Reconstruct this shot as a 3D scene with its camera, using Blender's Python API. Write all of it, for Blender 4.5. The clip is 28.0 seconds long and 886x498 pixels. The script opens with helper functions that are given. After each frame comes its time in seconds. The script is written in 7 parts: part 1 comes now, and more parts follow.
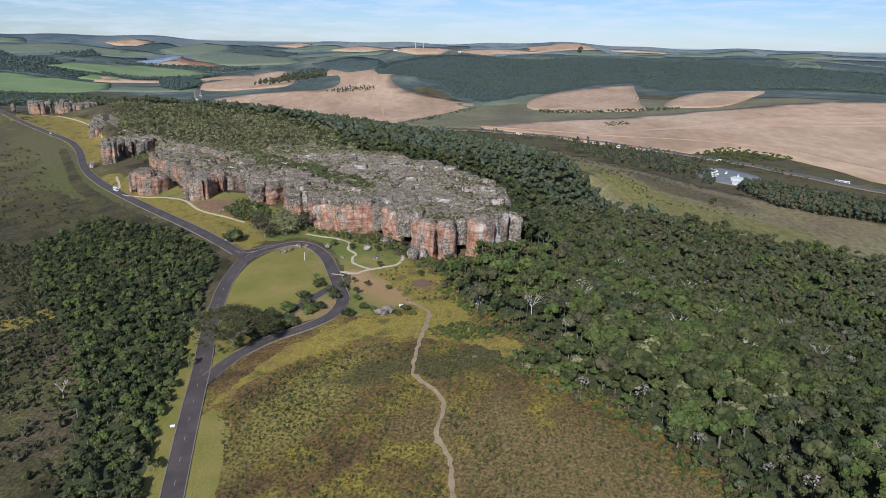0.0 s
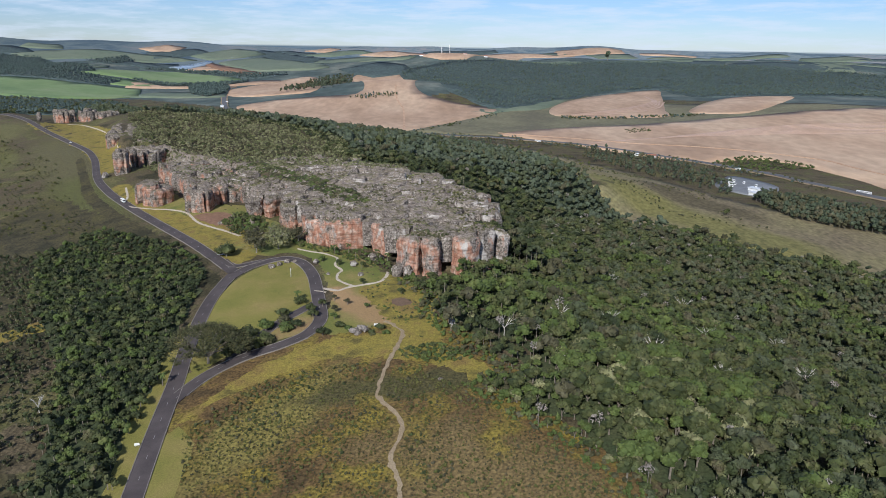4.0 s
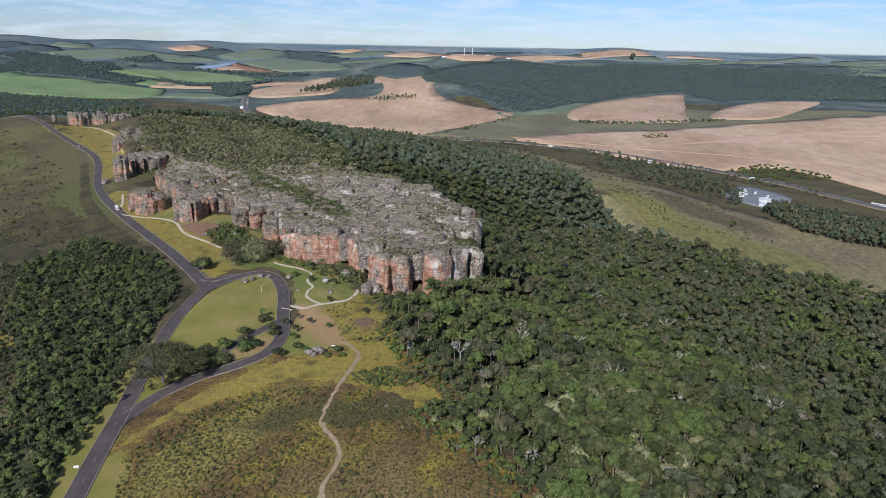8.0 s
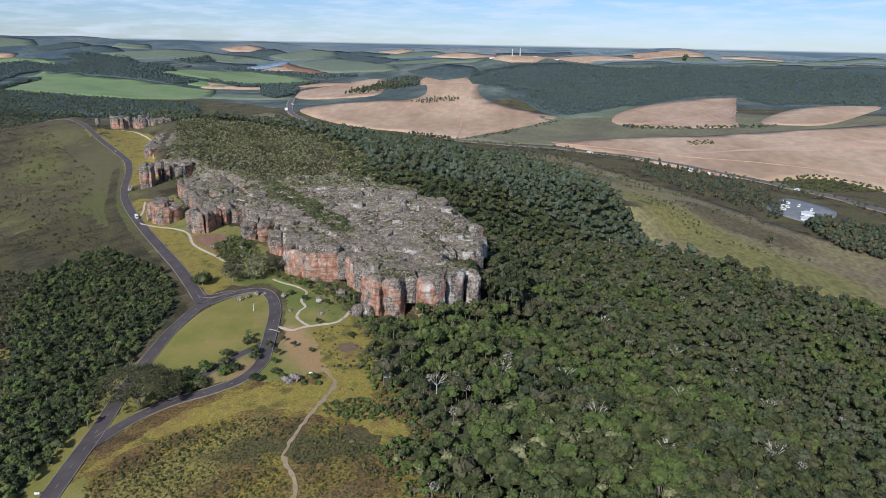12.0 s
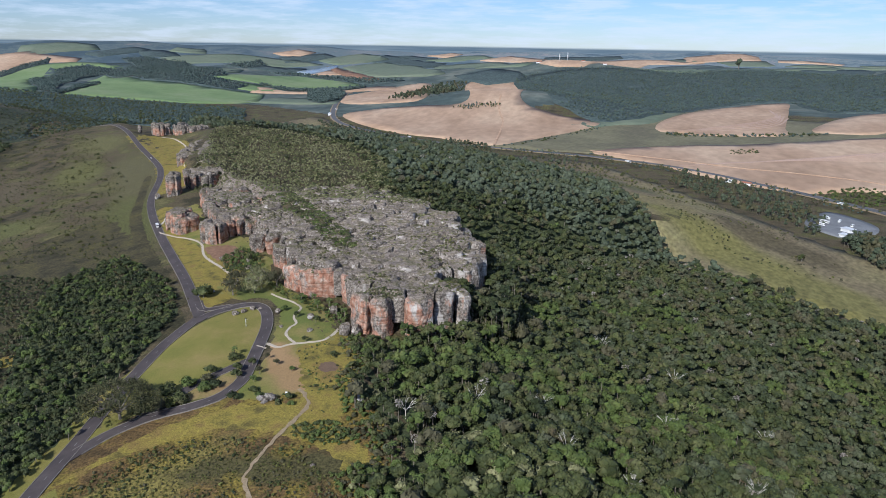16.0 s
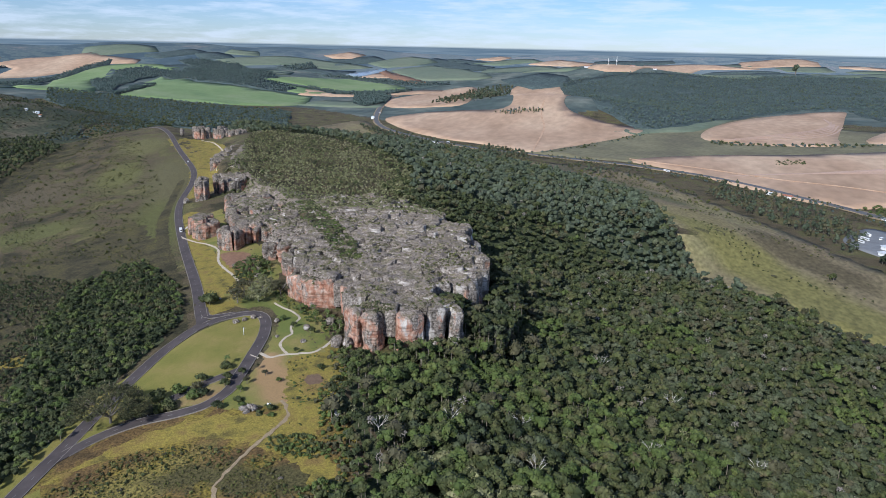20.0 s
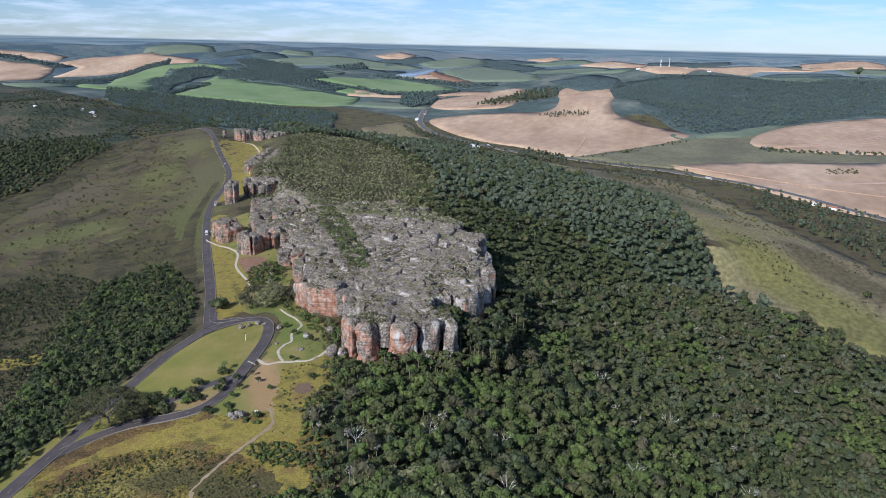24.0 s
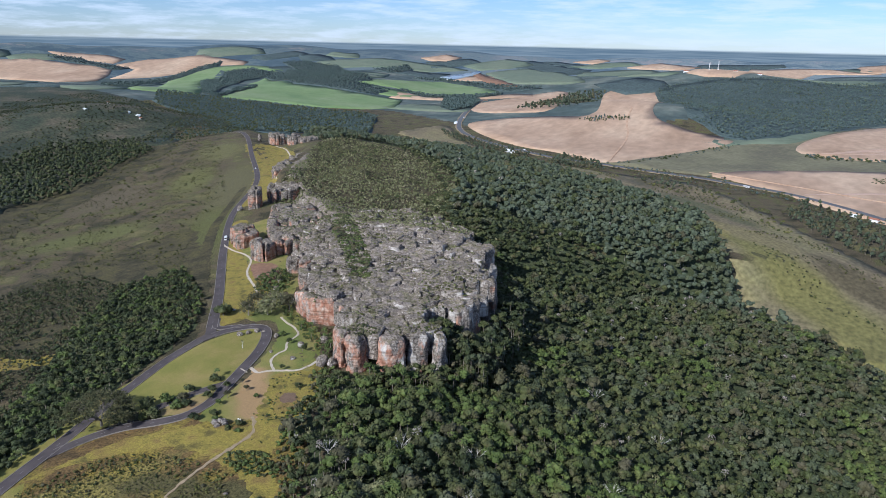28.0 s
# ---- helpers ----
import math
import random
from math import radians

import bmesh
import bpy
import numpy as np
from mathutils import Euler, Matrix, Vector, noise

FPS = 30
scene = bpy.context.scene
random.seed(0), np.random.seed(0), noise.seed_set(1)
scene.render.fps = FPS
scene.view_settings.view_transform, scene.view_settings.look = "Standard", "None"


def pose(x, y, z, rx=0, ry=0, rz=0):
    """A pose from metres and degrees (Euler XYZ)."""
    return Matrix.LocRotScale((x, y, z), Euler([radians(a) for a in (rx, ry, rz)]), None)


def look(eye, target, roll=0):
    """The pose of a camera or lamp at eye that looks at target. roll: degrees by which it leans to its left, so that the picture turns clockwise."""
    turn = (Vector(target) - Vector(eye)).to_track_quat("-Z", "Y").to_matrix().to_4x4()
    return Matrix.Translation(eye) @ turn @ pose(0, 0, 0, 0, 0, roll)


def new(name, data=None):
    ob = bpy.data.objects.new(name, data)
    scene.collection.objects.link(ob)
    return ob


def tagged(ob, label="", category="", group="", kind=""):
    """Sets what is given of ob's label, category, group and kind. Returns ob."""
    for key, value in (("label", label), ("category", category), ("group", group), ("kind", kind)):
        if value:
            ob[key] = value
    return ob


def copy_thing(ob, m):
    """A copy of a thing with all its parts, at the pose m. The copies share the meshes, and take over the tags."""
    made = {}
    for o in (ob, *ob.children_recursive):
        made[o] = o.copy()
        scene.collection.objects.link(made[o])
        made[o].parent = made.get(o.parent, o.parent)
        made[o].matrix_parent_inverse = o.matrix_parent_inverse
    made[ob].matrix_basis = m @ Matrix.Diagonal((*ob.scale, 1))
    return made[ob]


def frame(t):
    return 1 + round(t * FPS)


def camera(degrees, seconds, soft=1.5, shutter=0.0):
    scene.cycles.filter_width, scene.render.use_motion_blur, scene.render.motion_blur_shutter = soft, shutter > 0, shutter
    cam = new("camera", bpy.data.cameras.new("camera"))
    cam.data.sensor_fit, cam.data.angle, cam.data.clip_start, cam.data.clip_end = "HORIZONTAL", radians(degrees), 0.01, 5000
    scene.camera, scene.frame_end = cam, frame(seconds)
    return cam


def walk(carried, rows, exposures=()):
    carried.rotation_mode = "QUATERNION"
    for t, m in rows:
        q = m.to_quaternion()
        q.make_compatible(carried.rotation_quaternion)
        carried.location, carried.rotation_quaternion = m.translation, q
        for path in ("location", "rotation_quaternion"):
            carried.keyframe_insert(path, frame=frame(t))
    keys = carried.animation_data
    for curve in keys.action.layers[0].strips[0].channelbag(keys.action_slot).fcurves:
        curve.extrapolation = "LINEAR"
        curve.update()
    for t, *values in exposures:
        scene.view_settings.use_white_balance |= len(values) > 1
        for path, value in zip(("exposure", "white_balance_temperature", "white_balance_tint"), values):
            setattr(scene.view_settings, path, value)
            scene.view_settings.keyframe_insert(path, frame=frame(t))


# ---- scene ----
cam = camera(64.93, 28.0, 0.4)
PATH = [
    (0, (0.00, 0.00, 105.01), (-0.06, 191.75, 48.15), 1.06),
    (0.5, (2.14, 0.20, 105.77), (-4.49, 191.88, 49.09), 0.92),
    (1, (4.61, 0.13, 106.85), (-3.55, 191.78, 50.27), 0.87),
    (2, (9.91, 0.25, 108.64), (1.54, 191.97, 52.30), 0.83),
    (3, (15.58, 0.74, 110.82), (7.26, 192.47, 54.50), 0.95),
    (3.5, (18.93, 0.52, 111.75), (10.48, 192.30, 55.63), 0.82),
    (5.5, (32.42, 1.98, 115.78), (23.60, 193.74, 59.64), 0.89),
    (6, (35.57, 2.69, 116.75), (26.04, 194.43, 60.65), 0.95),
    (7, (42.50, 5.22, 119.05), (29.93, 196.74, 62.82), 1.05),
    (8, (49.25, 7.72, 121.61), (33.51, 198.96, 65.23), 1.12),
    (9, (55.45, 11.61, 123.89), (36.49, 202.49, 67.28), 1.19),
    (10, (62.14, 15.19, 126.33), (39.72, 205.63, 69.51), 1.13),
    (11, (68.60, 18.86, 128.84), (42.65, 208.82, 71.89), 1.09),
    (12, (75.11, 22.26, 131.00), (45.35, 211.68, 74.14), 1.08),
    (12.5, (78.59, 23.66, 132.08), (47.16, 212.84, 75.34), 1.03),
    (14.5, (92.60, 27.96, 136.60), (54.36, 215.96, 80.11), 1.00),
    (15, (96.76, 28.46, 138.14), (56.64, 216.05, 81.58), 0.99),
    (16, (103.80, 30.72, 140.00), (60.13, 217.57, 83.59), 0.97),
    (17, (110.64, 32.27, 142.20), (63.65, 218.31, 85.81), 0.96),
    (18, (117.52, 33.53, 144.21), (67.10, 218.75, 88.06), 1.00),
    (19, (123.91, 35.87, 146.20), (70.19, 220.14, 90.00), 1.10),
    (20, (130.86, 37.36, 148.43), (73.76, 220.62, 92.26), 1.24),
    (21, (137.93, 39.06, 150.81), (77.30, 221.15, 94.53), 1.24),
    (21.5, (140.84, 39.86, 152.02), (78.59, 221.39, 95.68), 1.32),
    (23.5, (154.20, 44.01, 156.39), (85.25, 222.96, 99.62), 1.38),
    (24, (157.73, 45.27, 157.37), (87.02, 223.55, 100.67), 1.36),
    (25, (164.40, 47.44, 159.67), (90.46, 224.41, 102.98), 1.39),
    (26, (171.95, 49.79, 161.87), (94.57, 225.25, 105.08), 1.26),
    (27, (178.68, 52.77, 164.01), (98.18, 226.78, 107.06), 1.28),
    (28, (185.26, 55.84, 165.97), (102.29, 228.72, 109.18), 1.29),
]
walk(cam, [(t, look(eye, target, roll)) for t, eye, target, roll in PATH], [(0, 0.08, 6000, 9), (12, 0.1, 5900, 9), (28, 0.26, 5650, 9)])

# ---- world, sun and exposure ----
SUN_AZ = math.atan2(-0.97, -0.24)          # where the sun stands, from +x
SUN_EL = radians(33)
sun_dir = Vector((math.cos(SUN_AZ) * math.cos(SUN_EL), math.sin(SUN_AZ) * math.cos(SUN_EL), math.sin(SUN_EL)))
sun_data = bpy.data.lights.new("sun", "SUN")
sun_data.energy, sun_data.angle, sun_data.color = 4.7, radians(0.6), (1.0, 0.945, 0.87)
sun = new("sun", sun_data)
sun.matrix_basis = look(sun_dir * 500, (0, 0, 0))

world = bpy.data.worlds.new("world")
scene.world = world
world.use_nodes = True
wn, wl = world.node_tree.nodes, world.node_tree.links
wn.clear()
sky = wn.new("ShaderNodeTexSky")
sky.sky_type, sky.sun_disc = "NISHITA", False
sky.sun_elevation, sky.sun_rotation = SUN_EL, math.pi / 2 - SUN_AZ
sky.air_density, sky.dust_density, sky.ozone_density, sky.altitude = 1.0, 0.15, 3.0, 900
co = wn.new("ShaderNodeTexCoord")
sep = wn.new("ShaderNodeSeparateXYZ")
wl.new(co.outputs["Generated"], sep.inputs[0])
# thin, flat clouds low over the horizon
flat = wn.new("ShaderNodeMapping")
flat.inputs["Scale"].default_value = (8.0, 8.0, 62.0)
wl.new(co.outputs["Generated"], flat.inputs[0])
cloud = wn.new("ShaderNodeTexNoise")
cloud.inputs["Scale"].default_value, cloud.inputs["Detail"].default_value, cloud.inputs["Roughness"].default_value = 1.6, 7.0, 0.62
wl.new(flat.outputs[0], cloud.inputs["Vector"])
amount = wn.new("ShaderNodeMapRange")
amount.inputs["From Min"].default_value, amount.inputs["From Max"].default_value = 0.44, 0.64
amount.inputs["To Max"].default_value = 0.55
wl.new(cloud.outputs["Fac"], amount.inputs["Value"])
cloudy = wn.new("ShaderNodeMix")
cloudy.data_type = "RGBA"
cloudy.inputs["B"].default_value = (7.7, 8.4, 9.6, 1)
wl.new(amount.outputs[0], cloudy.inputs["Factor"])
cool = wn.new("ShaderNodeMix")
cool.data_type, cool.blend_type = "RGBA", "MULTIPLY"
cool.inputs["Factor"].default_value, cool.inputs["B"].default_value = 1.0, (0.67, 0.765, 1.01, 1)
wl.new(sky.outputs[0], cool.inputs["A"])
wl.new(cool.outputs["Result"], cloudy.inputs["A"])
# the land beyond the last hills, haze put into its bluish tones
below = wn.new("ShaderNodeMapRange")
below.inputs["From Min"].default_value, below.inputs["From Max"].default_value = -0.0015, -0.004
wl.new(sep.outputs["Z"], below.inputs["Value"])
bands = wn.new("ShaderNodeMapping")
bands.inputs["Scale"].default_value = (7.0, 7.0, 240.0)
wl.new(co.outputs["Generated"], bands.inputs[0])
band = wn.new("ShaderNodeTexNoise")
band.inputs["Scale"].default_value, band.inputs["Detail"].default_value = 2.0, 5.0
wl.new(bands.outputs[0], band.inputs["Vector"])
tint = wn.new("ShaderNodeValToRGB")
tint.color_ramp.elements[0].position, tint.color_ramp.elements[0].color = 0.36, (1.3, 1.9, 2.5, 1)
tint.color_ramp.elements[1].position, tint.color_ramp.elements[1].color = 0.66, (2.3, 2.9, 3.4, 1)
wl.new(band.outputs["Fac"], tint.inputs[0])
land = wn.new("ShaderNodeMix")
land.data_type = "RGBA"
wl.new(below.outputs[0], land.inputs["Factor"])
wl.new(cloudy.outputs["Result"], land.inputs["A"])
wl.new(tint.outputs[0], land.inputs["B"])
back = wn.new("ShaderNodeBackground")
back.inputs["Strength"].default_value = 0.09
wl.new(land.outputs["Result"], back.inputs[0])
wl.new(back.outputs[0], wn.new("ShaderNodeOutputWorld").inputs[0])
scene.view_settings.exposure = 0.0


# ---- materials ----
def shade(name, colours, scale=1.0, rough=0.85, bump=0.0, fine=8.0, island=0.0, random_tint=0.0, stops=None, metal=0.0, stretch=(1, 1, 1), detail=5.0, bump_dist=0.3, mottle=0.35, zones=()):
    """A surface whose colours run through a coarse noise, broken up by a fine one. scale and fine: features to the metre.
    zones: (x, y, half length, half width, degrees, colour) of soft-edged stretches where other plants grow."""
    m = bpy.data.materials.new(name)
    m.use_nodes = True
    n, l = m.node_tree.nodes, m.node_tree.links
    p = n["Principled BSDF"]
    p.inputs["Roughness"].default_value, p.inputs["Metallic"].default_value = rough, metal
    p.inputs["Specular IOR Level"].default_value = 0.25
    tc = n.new("ShaderNodeTexCoord")
    mp = n.new("ShaderNodeMapping")
    mp.inputs["Scale"].default_value = stretch
    l.new(tc.outputs["Object"], mp.inputs[0])
    a = n.new("ShaderNodeTexNoise")
    a.inputs["Scale"].default_value, a.inputs["Detail"].default_value, a.inputs["Roughness"].default_value = scale, detail, 0.6
    l.new(mp.outputs[0], a.inputs["Vector"])
    r = n.new("ShaderNodeValToRGB")
    while len(r.color_ramp.elements) < len(colours):
        r.color_ramp.elements.new(0.5)
    for k, c in enumerate(colours):
        r.color_ramp.elements[k].position = stops[k] if stops else 0.3 + 0.4 * k / max(1, len(colours) - 1)
        r.color_ramp.elements[k].color = (*c, 1)
    l.new(a.outputs["Fac"], r.inputs[0])
    tone = r.outputs[0]
    for zx, zy, long, wide, turned, colour in zones:
        zm, zl, zr, zx_ = n.new("ShaderNodeMapping"), n.new("ShaderNodeVectorMath"), n.new("ShaderNodeMapRange"), n.new("ShaderNodeMix")
        zm.vector_type, zl.operation, zx_.data_type = "TEXTURE", "LENGTH", "RGBA"
        zm.inputs["Location"].default_value, zm.inputs["Rotation"].default_value, zm.inputs["Scale"].default_value = (zx, zy, 0), (0, 0, radians(turned)), (long, wide, 1e5)
        l.new(tc.outputs["Object"], zm.inputs[0])
        l.new(zm.outputs[0], zl.inputs[0])
        ragged = n.new("ShaderNodeMath")
        ragged.operation = "MULTIPLY_ADD"
        ragged.inputs[1].default_value = 2.2
        l.new(a.outputs["Fac"], ragged.inputs[0])
        l.new(zl.outputs["Value"], ragged.inputs[2])
        zr.inputs["From Min"].default_value, zr.inputs["From Max"].default_value = 2.35, 1.75
        l.new(ragged.outputs[0], zr.inputs["Value"])
        l.new(zr.outputs[0], zx_.inputs["Factor"])
        l.new(tone, zx_.inputs["A"])
        zx_.inputs["B"].default_value = (*colour, 1)
        tone = zx_.outputs["Result"]
    b = n.new("ShaderNodeTexNoise")
    b.inputs["Scale"].default_value, b.inputs["Detail"].default_value = fine, 4.0
    l.new(mp.outputs[0], b.inputs["Vector"])
    v = n.new("ShaderNodeMapRange")
    v.inputs["From Min"].default_value, v.inputs["From Max"].default_value = 0.3, 0.7
    v.inputs["To Min"].default_value, v.inputs["To Max"].default_value = 1 - mottle, 1 + mottle
    l.new(b.outputs["Fac"], v.inputs["Value"])
    bright = v.outputs[0]
    for node, out, k in (("ShaderNodeNewGeometry", "Random Per Island", island), ("ShaderNodeObjectInfo", "Random", random_tint)):
        if k:
            g = n.new(node)
            w = n.new("ShaderNodeMapRange")
            w.inputs["To Min"].default_value, w.inputs["To Max"].default_value = 1 - k, 1 + k
            l.new(g.outputs[out], w.inputs["Value"])
            mul = n.new("ShaderNodeMath")
            mul.operation = "MULTIPLY"
            l.new(bright, mul.inputs[0])
            l.new(w.outputs[0], mul.inputs[1])
            bright = mul.outputs[0]
    h = n.new("ShaderNodeVectorMath")
    h.operation = "SCALE"
    l.new(tone, h.inputs[0])
    l.new(bright, h.inputs["Scale"])
    l.new(h.outputs[0], p.inputs["Base Color"])
    if bump:
        u = n.new("ShaderNodeBump")
        u.inputs["Strength"].default_value, u.inputs["Distance"].default_value = bump, bump_dist
        l.new(b.outputs["Fac"], u.inputs["Height"])
        l.new(u.outputs[0], p.inputs["Normal"])
    return m


def plain(name, colour, rough=0.6, metal=0.0):
    return shade(name, [tuple(c * 0.88 for c in colour), tuple(min(1, c * 1.08) for c in colour)], 0.8, rough, 0.0, 9.0, metal=metal, mottle=0.08)


# Far ground: grey-blue green with the haze put into its colour.
FARLAND = shade("hazed_far_farmland", [(0.056, 0.077, 0.072), (0.087, 0.108, 0.096), (0.154, 0.166, 0.135)], 0.006, 0.95, 0.0, 0.03, stops=[0.4, 0.52, 0.66], detail=7, mottle=0.25)
SAVANNA = shade("dry_savanna", [(0.040, 0.036, 0.017), (0.078, 0.062, 0.034), (0.098, 0.076, 0.043), (0.080, 0.078, 0.028), (0.132, 0.113, 0.048)], 0.030, 0.95, 0.9, 0.9, detail=12, stops=[0.37, 0.44, 0.50, 0.56, 0.66], bump_dist=0.7, mottle=0.55,
                zones=((-495, 715, 75, 28, 126, (0.115, 0.110, 0.038)), (-590, 872, 70, 34, 130, (0.122, 0.112, 0.045)), (-285, 528, 120, 26, 126, (0.095, 0.096, 0.032)), (-405, 700, 130, 30, 126, (0.108, 0.096, 0.044)), (-420, 505, 60, 30, 60, (0.105, 0.105, 0.036)), (-560, 640, 90, 45, 120, (0.105, 0.084, 0.048))))
LAWN = shade("mown_grass", [(0.159, 0.153, 0.035), (0.194, 0.172, 0.045), (0.237, 0.189, 0.064)], 0.06, 0.95, 0.3, 2.5, stops=[0.35, 0.5, 0.68], mottle=0.26)
UPPER_TURF = shade("trodden_turf", [(0.132, 0.145, 0.035), (0.189, 0.176, 0.049), (0.238, 0.189, 0.070)], 0.07, 0.95, 0.3, 2.0, stops=[0.36, 0.5, 0.66], mottle=0.22,
                   zones=((-27, 289, 26, 9, -55, (0.30, 0.195, 0.092)), (-40, 304, 12, 6, -50, (0.33, 0.215, 0.105)), (-88, 372, 22, 7, -35, (0.125, 0.140, 0.036)), (-52, 349, 30, 8, -40, (0.125, 0.145, 0.036))))
YELLOW = shade("yellow_grass", [(0.106, 0.088, 0.027), (0.236, 0.189, 0.040), (0.187, 0.129, 0.042)], 0.11, 0.95, 0.6, 1.6, stops=[0.35, 0.5, 0.66], detail=8, mottle=0.4)
BARE = shade("worn_turf", [(0.24, 0.158, 0.078), (0.24, 0.18, 0.075), (0.19, 0.175, 0.052)], 0.08, 0.95, 0.3, 1.5, stops=[0.35, 0.5, 0.66], mottle=0.2)
MEADOW = shade("marsh_meadow", [(0.099, 0.086, 0.047), (0.162, 0.128, 0.076), (0.193, 0.159, 0.085), (0.202, 0.183, 0.080)], 0.008, 0.95, 0.4, 0.25, stops=[0.36, 0.45, 0.54, 0.68], stretch=(1, 0.5, 1), detail=10, mottle=0.35,
               zones=((228, 775, 190, 42, -60, (0.175, 0.158, 0.052)), (180, 930, 60, 40, -50, (0.20, 0.165, 0.075)), (300, 640, 70, 40, -60, (0.165, 0.150, 0.052)), (285, 830, 120, 24, -60, (0.105, 0.085, 0.045)), (110, 1090, 110, 30, -45, (0.110, 0.105, 0.050)), (-140, 1250, 150, 26, -28, (0.20, 0.16, 0.085))))
FRONTGRASS = shade("rough_olive_grass", [(0.073, 0.049, 0.021), (0.130, 0.082, 0.032), (0.143, 0.107, 0.027), (0.207, 0.160, 0.032)], 0.075, 0.95, 1.0, 1.0, stops=[0.38, 0.47, 0.55, 0.64], detail=12, bump_dist=0.5, mottle=0.55,
                   zones=((-45, 205, 34, 12, 60, (0.175, 0.145, 0.042)), (40, 165, 60, 22, -35, (0.150, 0.108, 0.046)), (0, 225, 40, 8, 10, (0.075, 0.066, 0.026))))
FLOOR = shade("forest_floor", [(0.039, 0.054, 0.024), (0.068, 0.075, 0.034)], 0.15, 1.0, 0.5, 1.2)
SCRUBBY = shade("scrubland", [(0.037, 0.046, 0.029), (0.064, 0.064, 0.039), (0.116, 0.092, 0.065)], 0.012, 0.95, 0.6, 0.2, stops=[0.44, 0.56, 0.7], detail=11, mottle=0.45)
# Under-crown shade and haze put into one floor colour close to the leaves.
WOODFLOOR = shade("shade_and_haze_wood_floor", [(0.051, 0.071, 0.069), (0.074, 0.098, 0.093)], 0.02, 1.0, 0.0, 0.1)
ASPHALT = shade("asphalt", [(0.060, 0.050, 0.049), (0.075, 0.062, 0.060), (0.098, 0.082, 0.078)], 0.12, 0.85, 0.2, 5.0, stops=[0.35, 0.5, 0.7], mottle=0.12, bump_dist=0.05)
TARMAC = shade("highway_tarmac", [(0.10, 0.10, 0.105), (0.13, 0.13, 0.135)], 0.05, 0.85, 0.0, 1.0, mottle=0.1)
KERB = shade("kerb_concrete", [(0.17, 0.15, 0.13), (0.26, 0.23, 0.20)], 0.5, 0.9, 0.3, 4.0, mottle=0.2)
WORN = shade("bare_brown_earth", [(0.13, 0.085, 0.055), (0.18, 0.12, 0.08)], 0.3, 0.95, 0.2, 2.0, mottle=0.2)
MARK = plain("road_paint", (0.24, 0.23, 0.22), 0.8)
DIRT = shade("trodden_dirt", [(0.24, 0.18, 0.11), (0.32, 0.25, 0.16)], 0.3, 0.95, 0.3, 2.5, mottle=0.2)
PALE = shade("pale_sand_path", [(0.40, 0.34, 0.26), (0.52, 0.45, 0.36)], 0.4, 0.95, 0.2, 3.0, mottle=0.15)
REDDIRT = shade("red_earth", [(0.17, 0.095, 0.058), (0.25, 0.145, 0.095)], 0.05, 0.95, 0.0, 0.5, mottle=0.2)
SOIL = shade("harvested_field", [(0.346, 0.231, 0.150), (0.421, 0.289, 0.194), (0.486, 0.353, 0.242)], 0.006, 0.95, 0.0, 0.06, stops=[0.35, 0.5, 0.65], detail=8, stretch=(1, 0.45, 1), mottle=0.14)
STRIPE = shade("stubble_row", [(0.41, 0.285, 0.215), (0.47, 0.335, 0.26)], 0.02, 0.95, 0.0, 0.2, mottle=0.1)
CROP = shade("green_crop", [(0.134, 0.196, 0.085), (0.168, 0.230, 0.101), (0.207, 0.252, 0.130)], 0.005, 0.95, 0.0, 0.05, stops=[0.35, 0.5, 0.66], mottle=0.08)
WATER = plain("still_water", (0.30, 0.36, 0.40), 0.15)
SCRUBFLOOR = shade("scrubby_ground", [(0.032, 0.030, 0.014), (0.062, 0.052, 0.025), (0.080, 0.071, 0.026)], 0.05, 0.95, 0.8, 0.8, stops=[0.37, 0.5, 0.64], detail=11, mottle=0.5)
LEAF_DEEP = shade("deep_green_leaves", [(0.019, 0.027, 0.011), (0.032, 0.042, 0.015), (0.050, 0.055, 0.023)], 0.11, 0.7, 0.0, 0.5, island=0.26, detail=3, mottle=0.22)
LEAF_OLIVE = shade("olive_leaves", [(0.045, 0.047, 0.022), (0.068, 0.064, 0.032), (0.092, 0.083, 0.050)], 0.1, 0.75, 0.0, 0.5, island=0.26, detail=3, mottle=0.22)
LEAF_UMBRELLA = shade("fine_brownish_leaves", [(0.050, 0.055, 0.022), (0.075, 0.076, 0.032), (0.105, 0.098, 0.045)], 0.4, 0.8, 0.0, 1.5, island=0.4, detail=3, mottle=0.3)
VALE = shade("olive_pasture", [(0.127, 0.115, 0.073), (0.161, 0.149, 0.088), (0.201, 0.184, 0.110)], 0.008, 0.95, 0.3, 0.1, stops=[0.36, 0.5, 0.66], detail=8, mottle=0.2)
TRACK = shade("orange_dirt_track", [(0.40, 0.25, 0.155), (0.52, 0.36, 0.245)], 0.05, 0.95, 0.0, 0.5, mottle=0.15)
PASTURE = shade("grey_green_pasture", [(0.115, 0.149, 0.102), (0.161, 0.182, 0.126)], 0.006, 0.95, 0.0, 0.05, mottle=0.1)
LEAF = shade("forest_leaves", [(0.028, 0.038, 0.014), (0.050, 0.061, 0.020), (0.076, 0.081, 0.030), (0.088, 0.071, 0.040)], 0.11, 0.7, 0.0, 0.5, island=0.26, stops=[0.32, 0.46, 0.58, 0.72], detail=3, mottle=0.22)
LEAF_TABLE = shade("tableland_scrub_leaves", [(0.089, 0.101, 0.042), (0.138, 0.141, 0.064), (0.199, 0.183, 0.109)], 0.035, 0.8, 0.0, 0.5, island=0.22, detail=6, mottle=0.3)
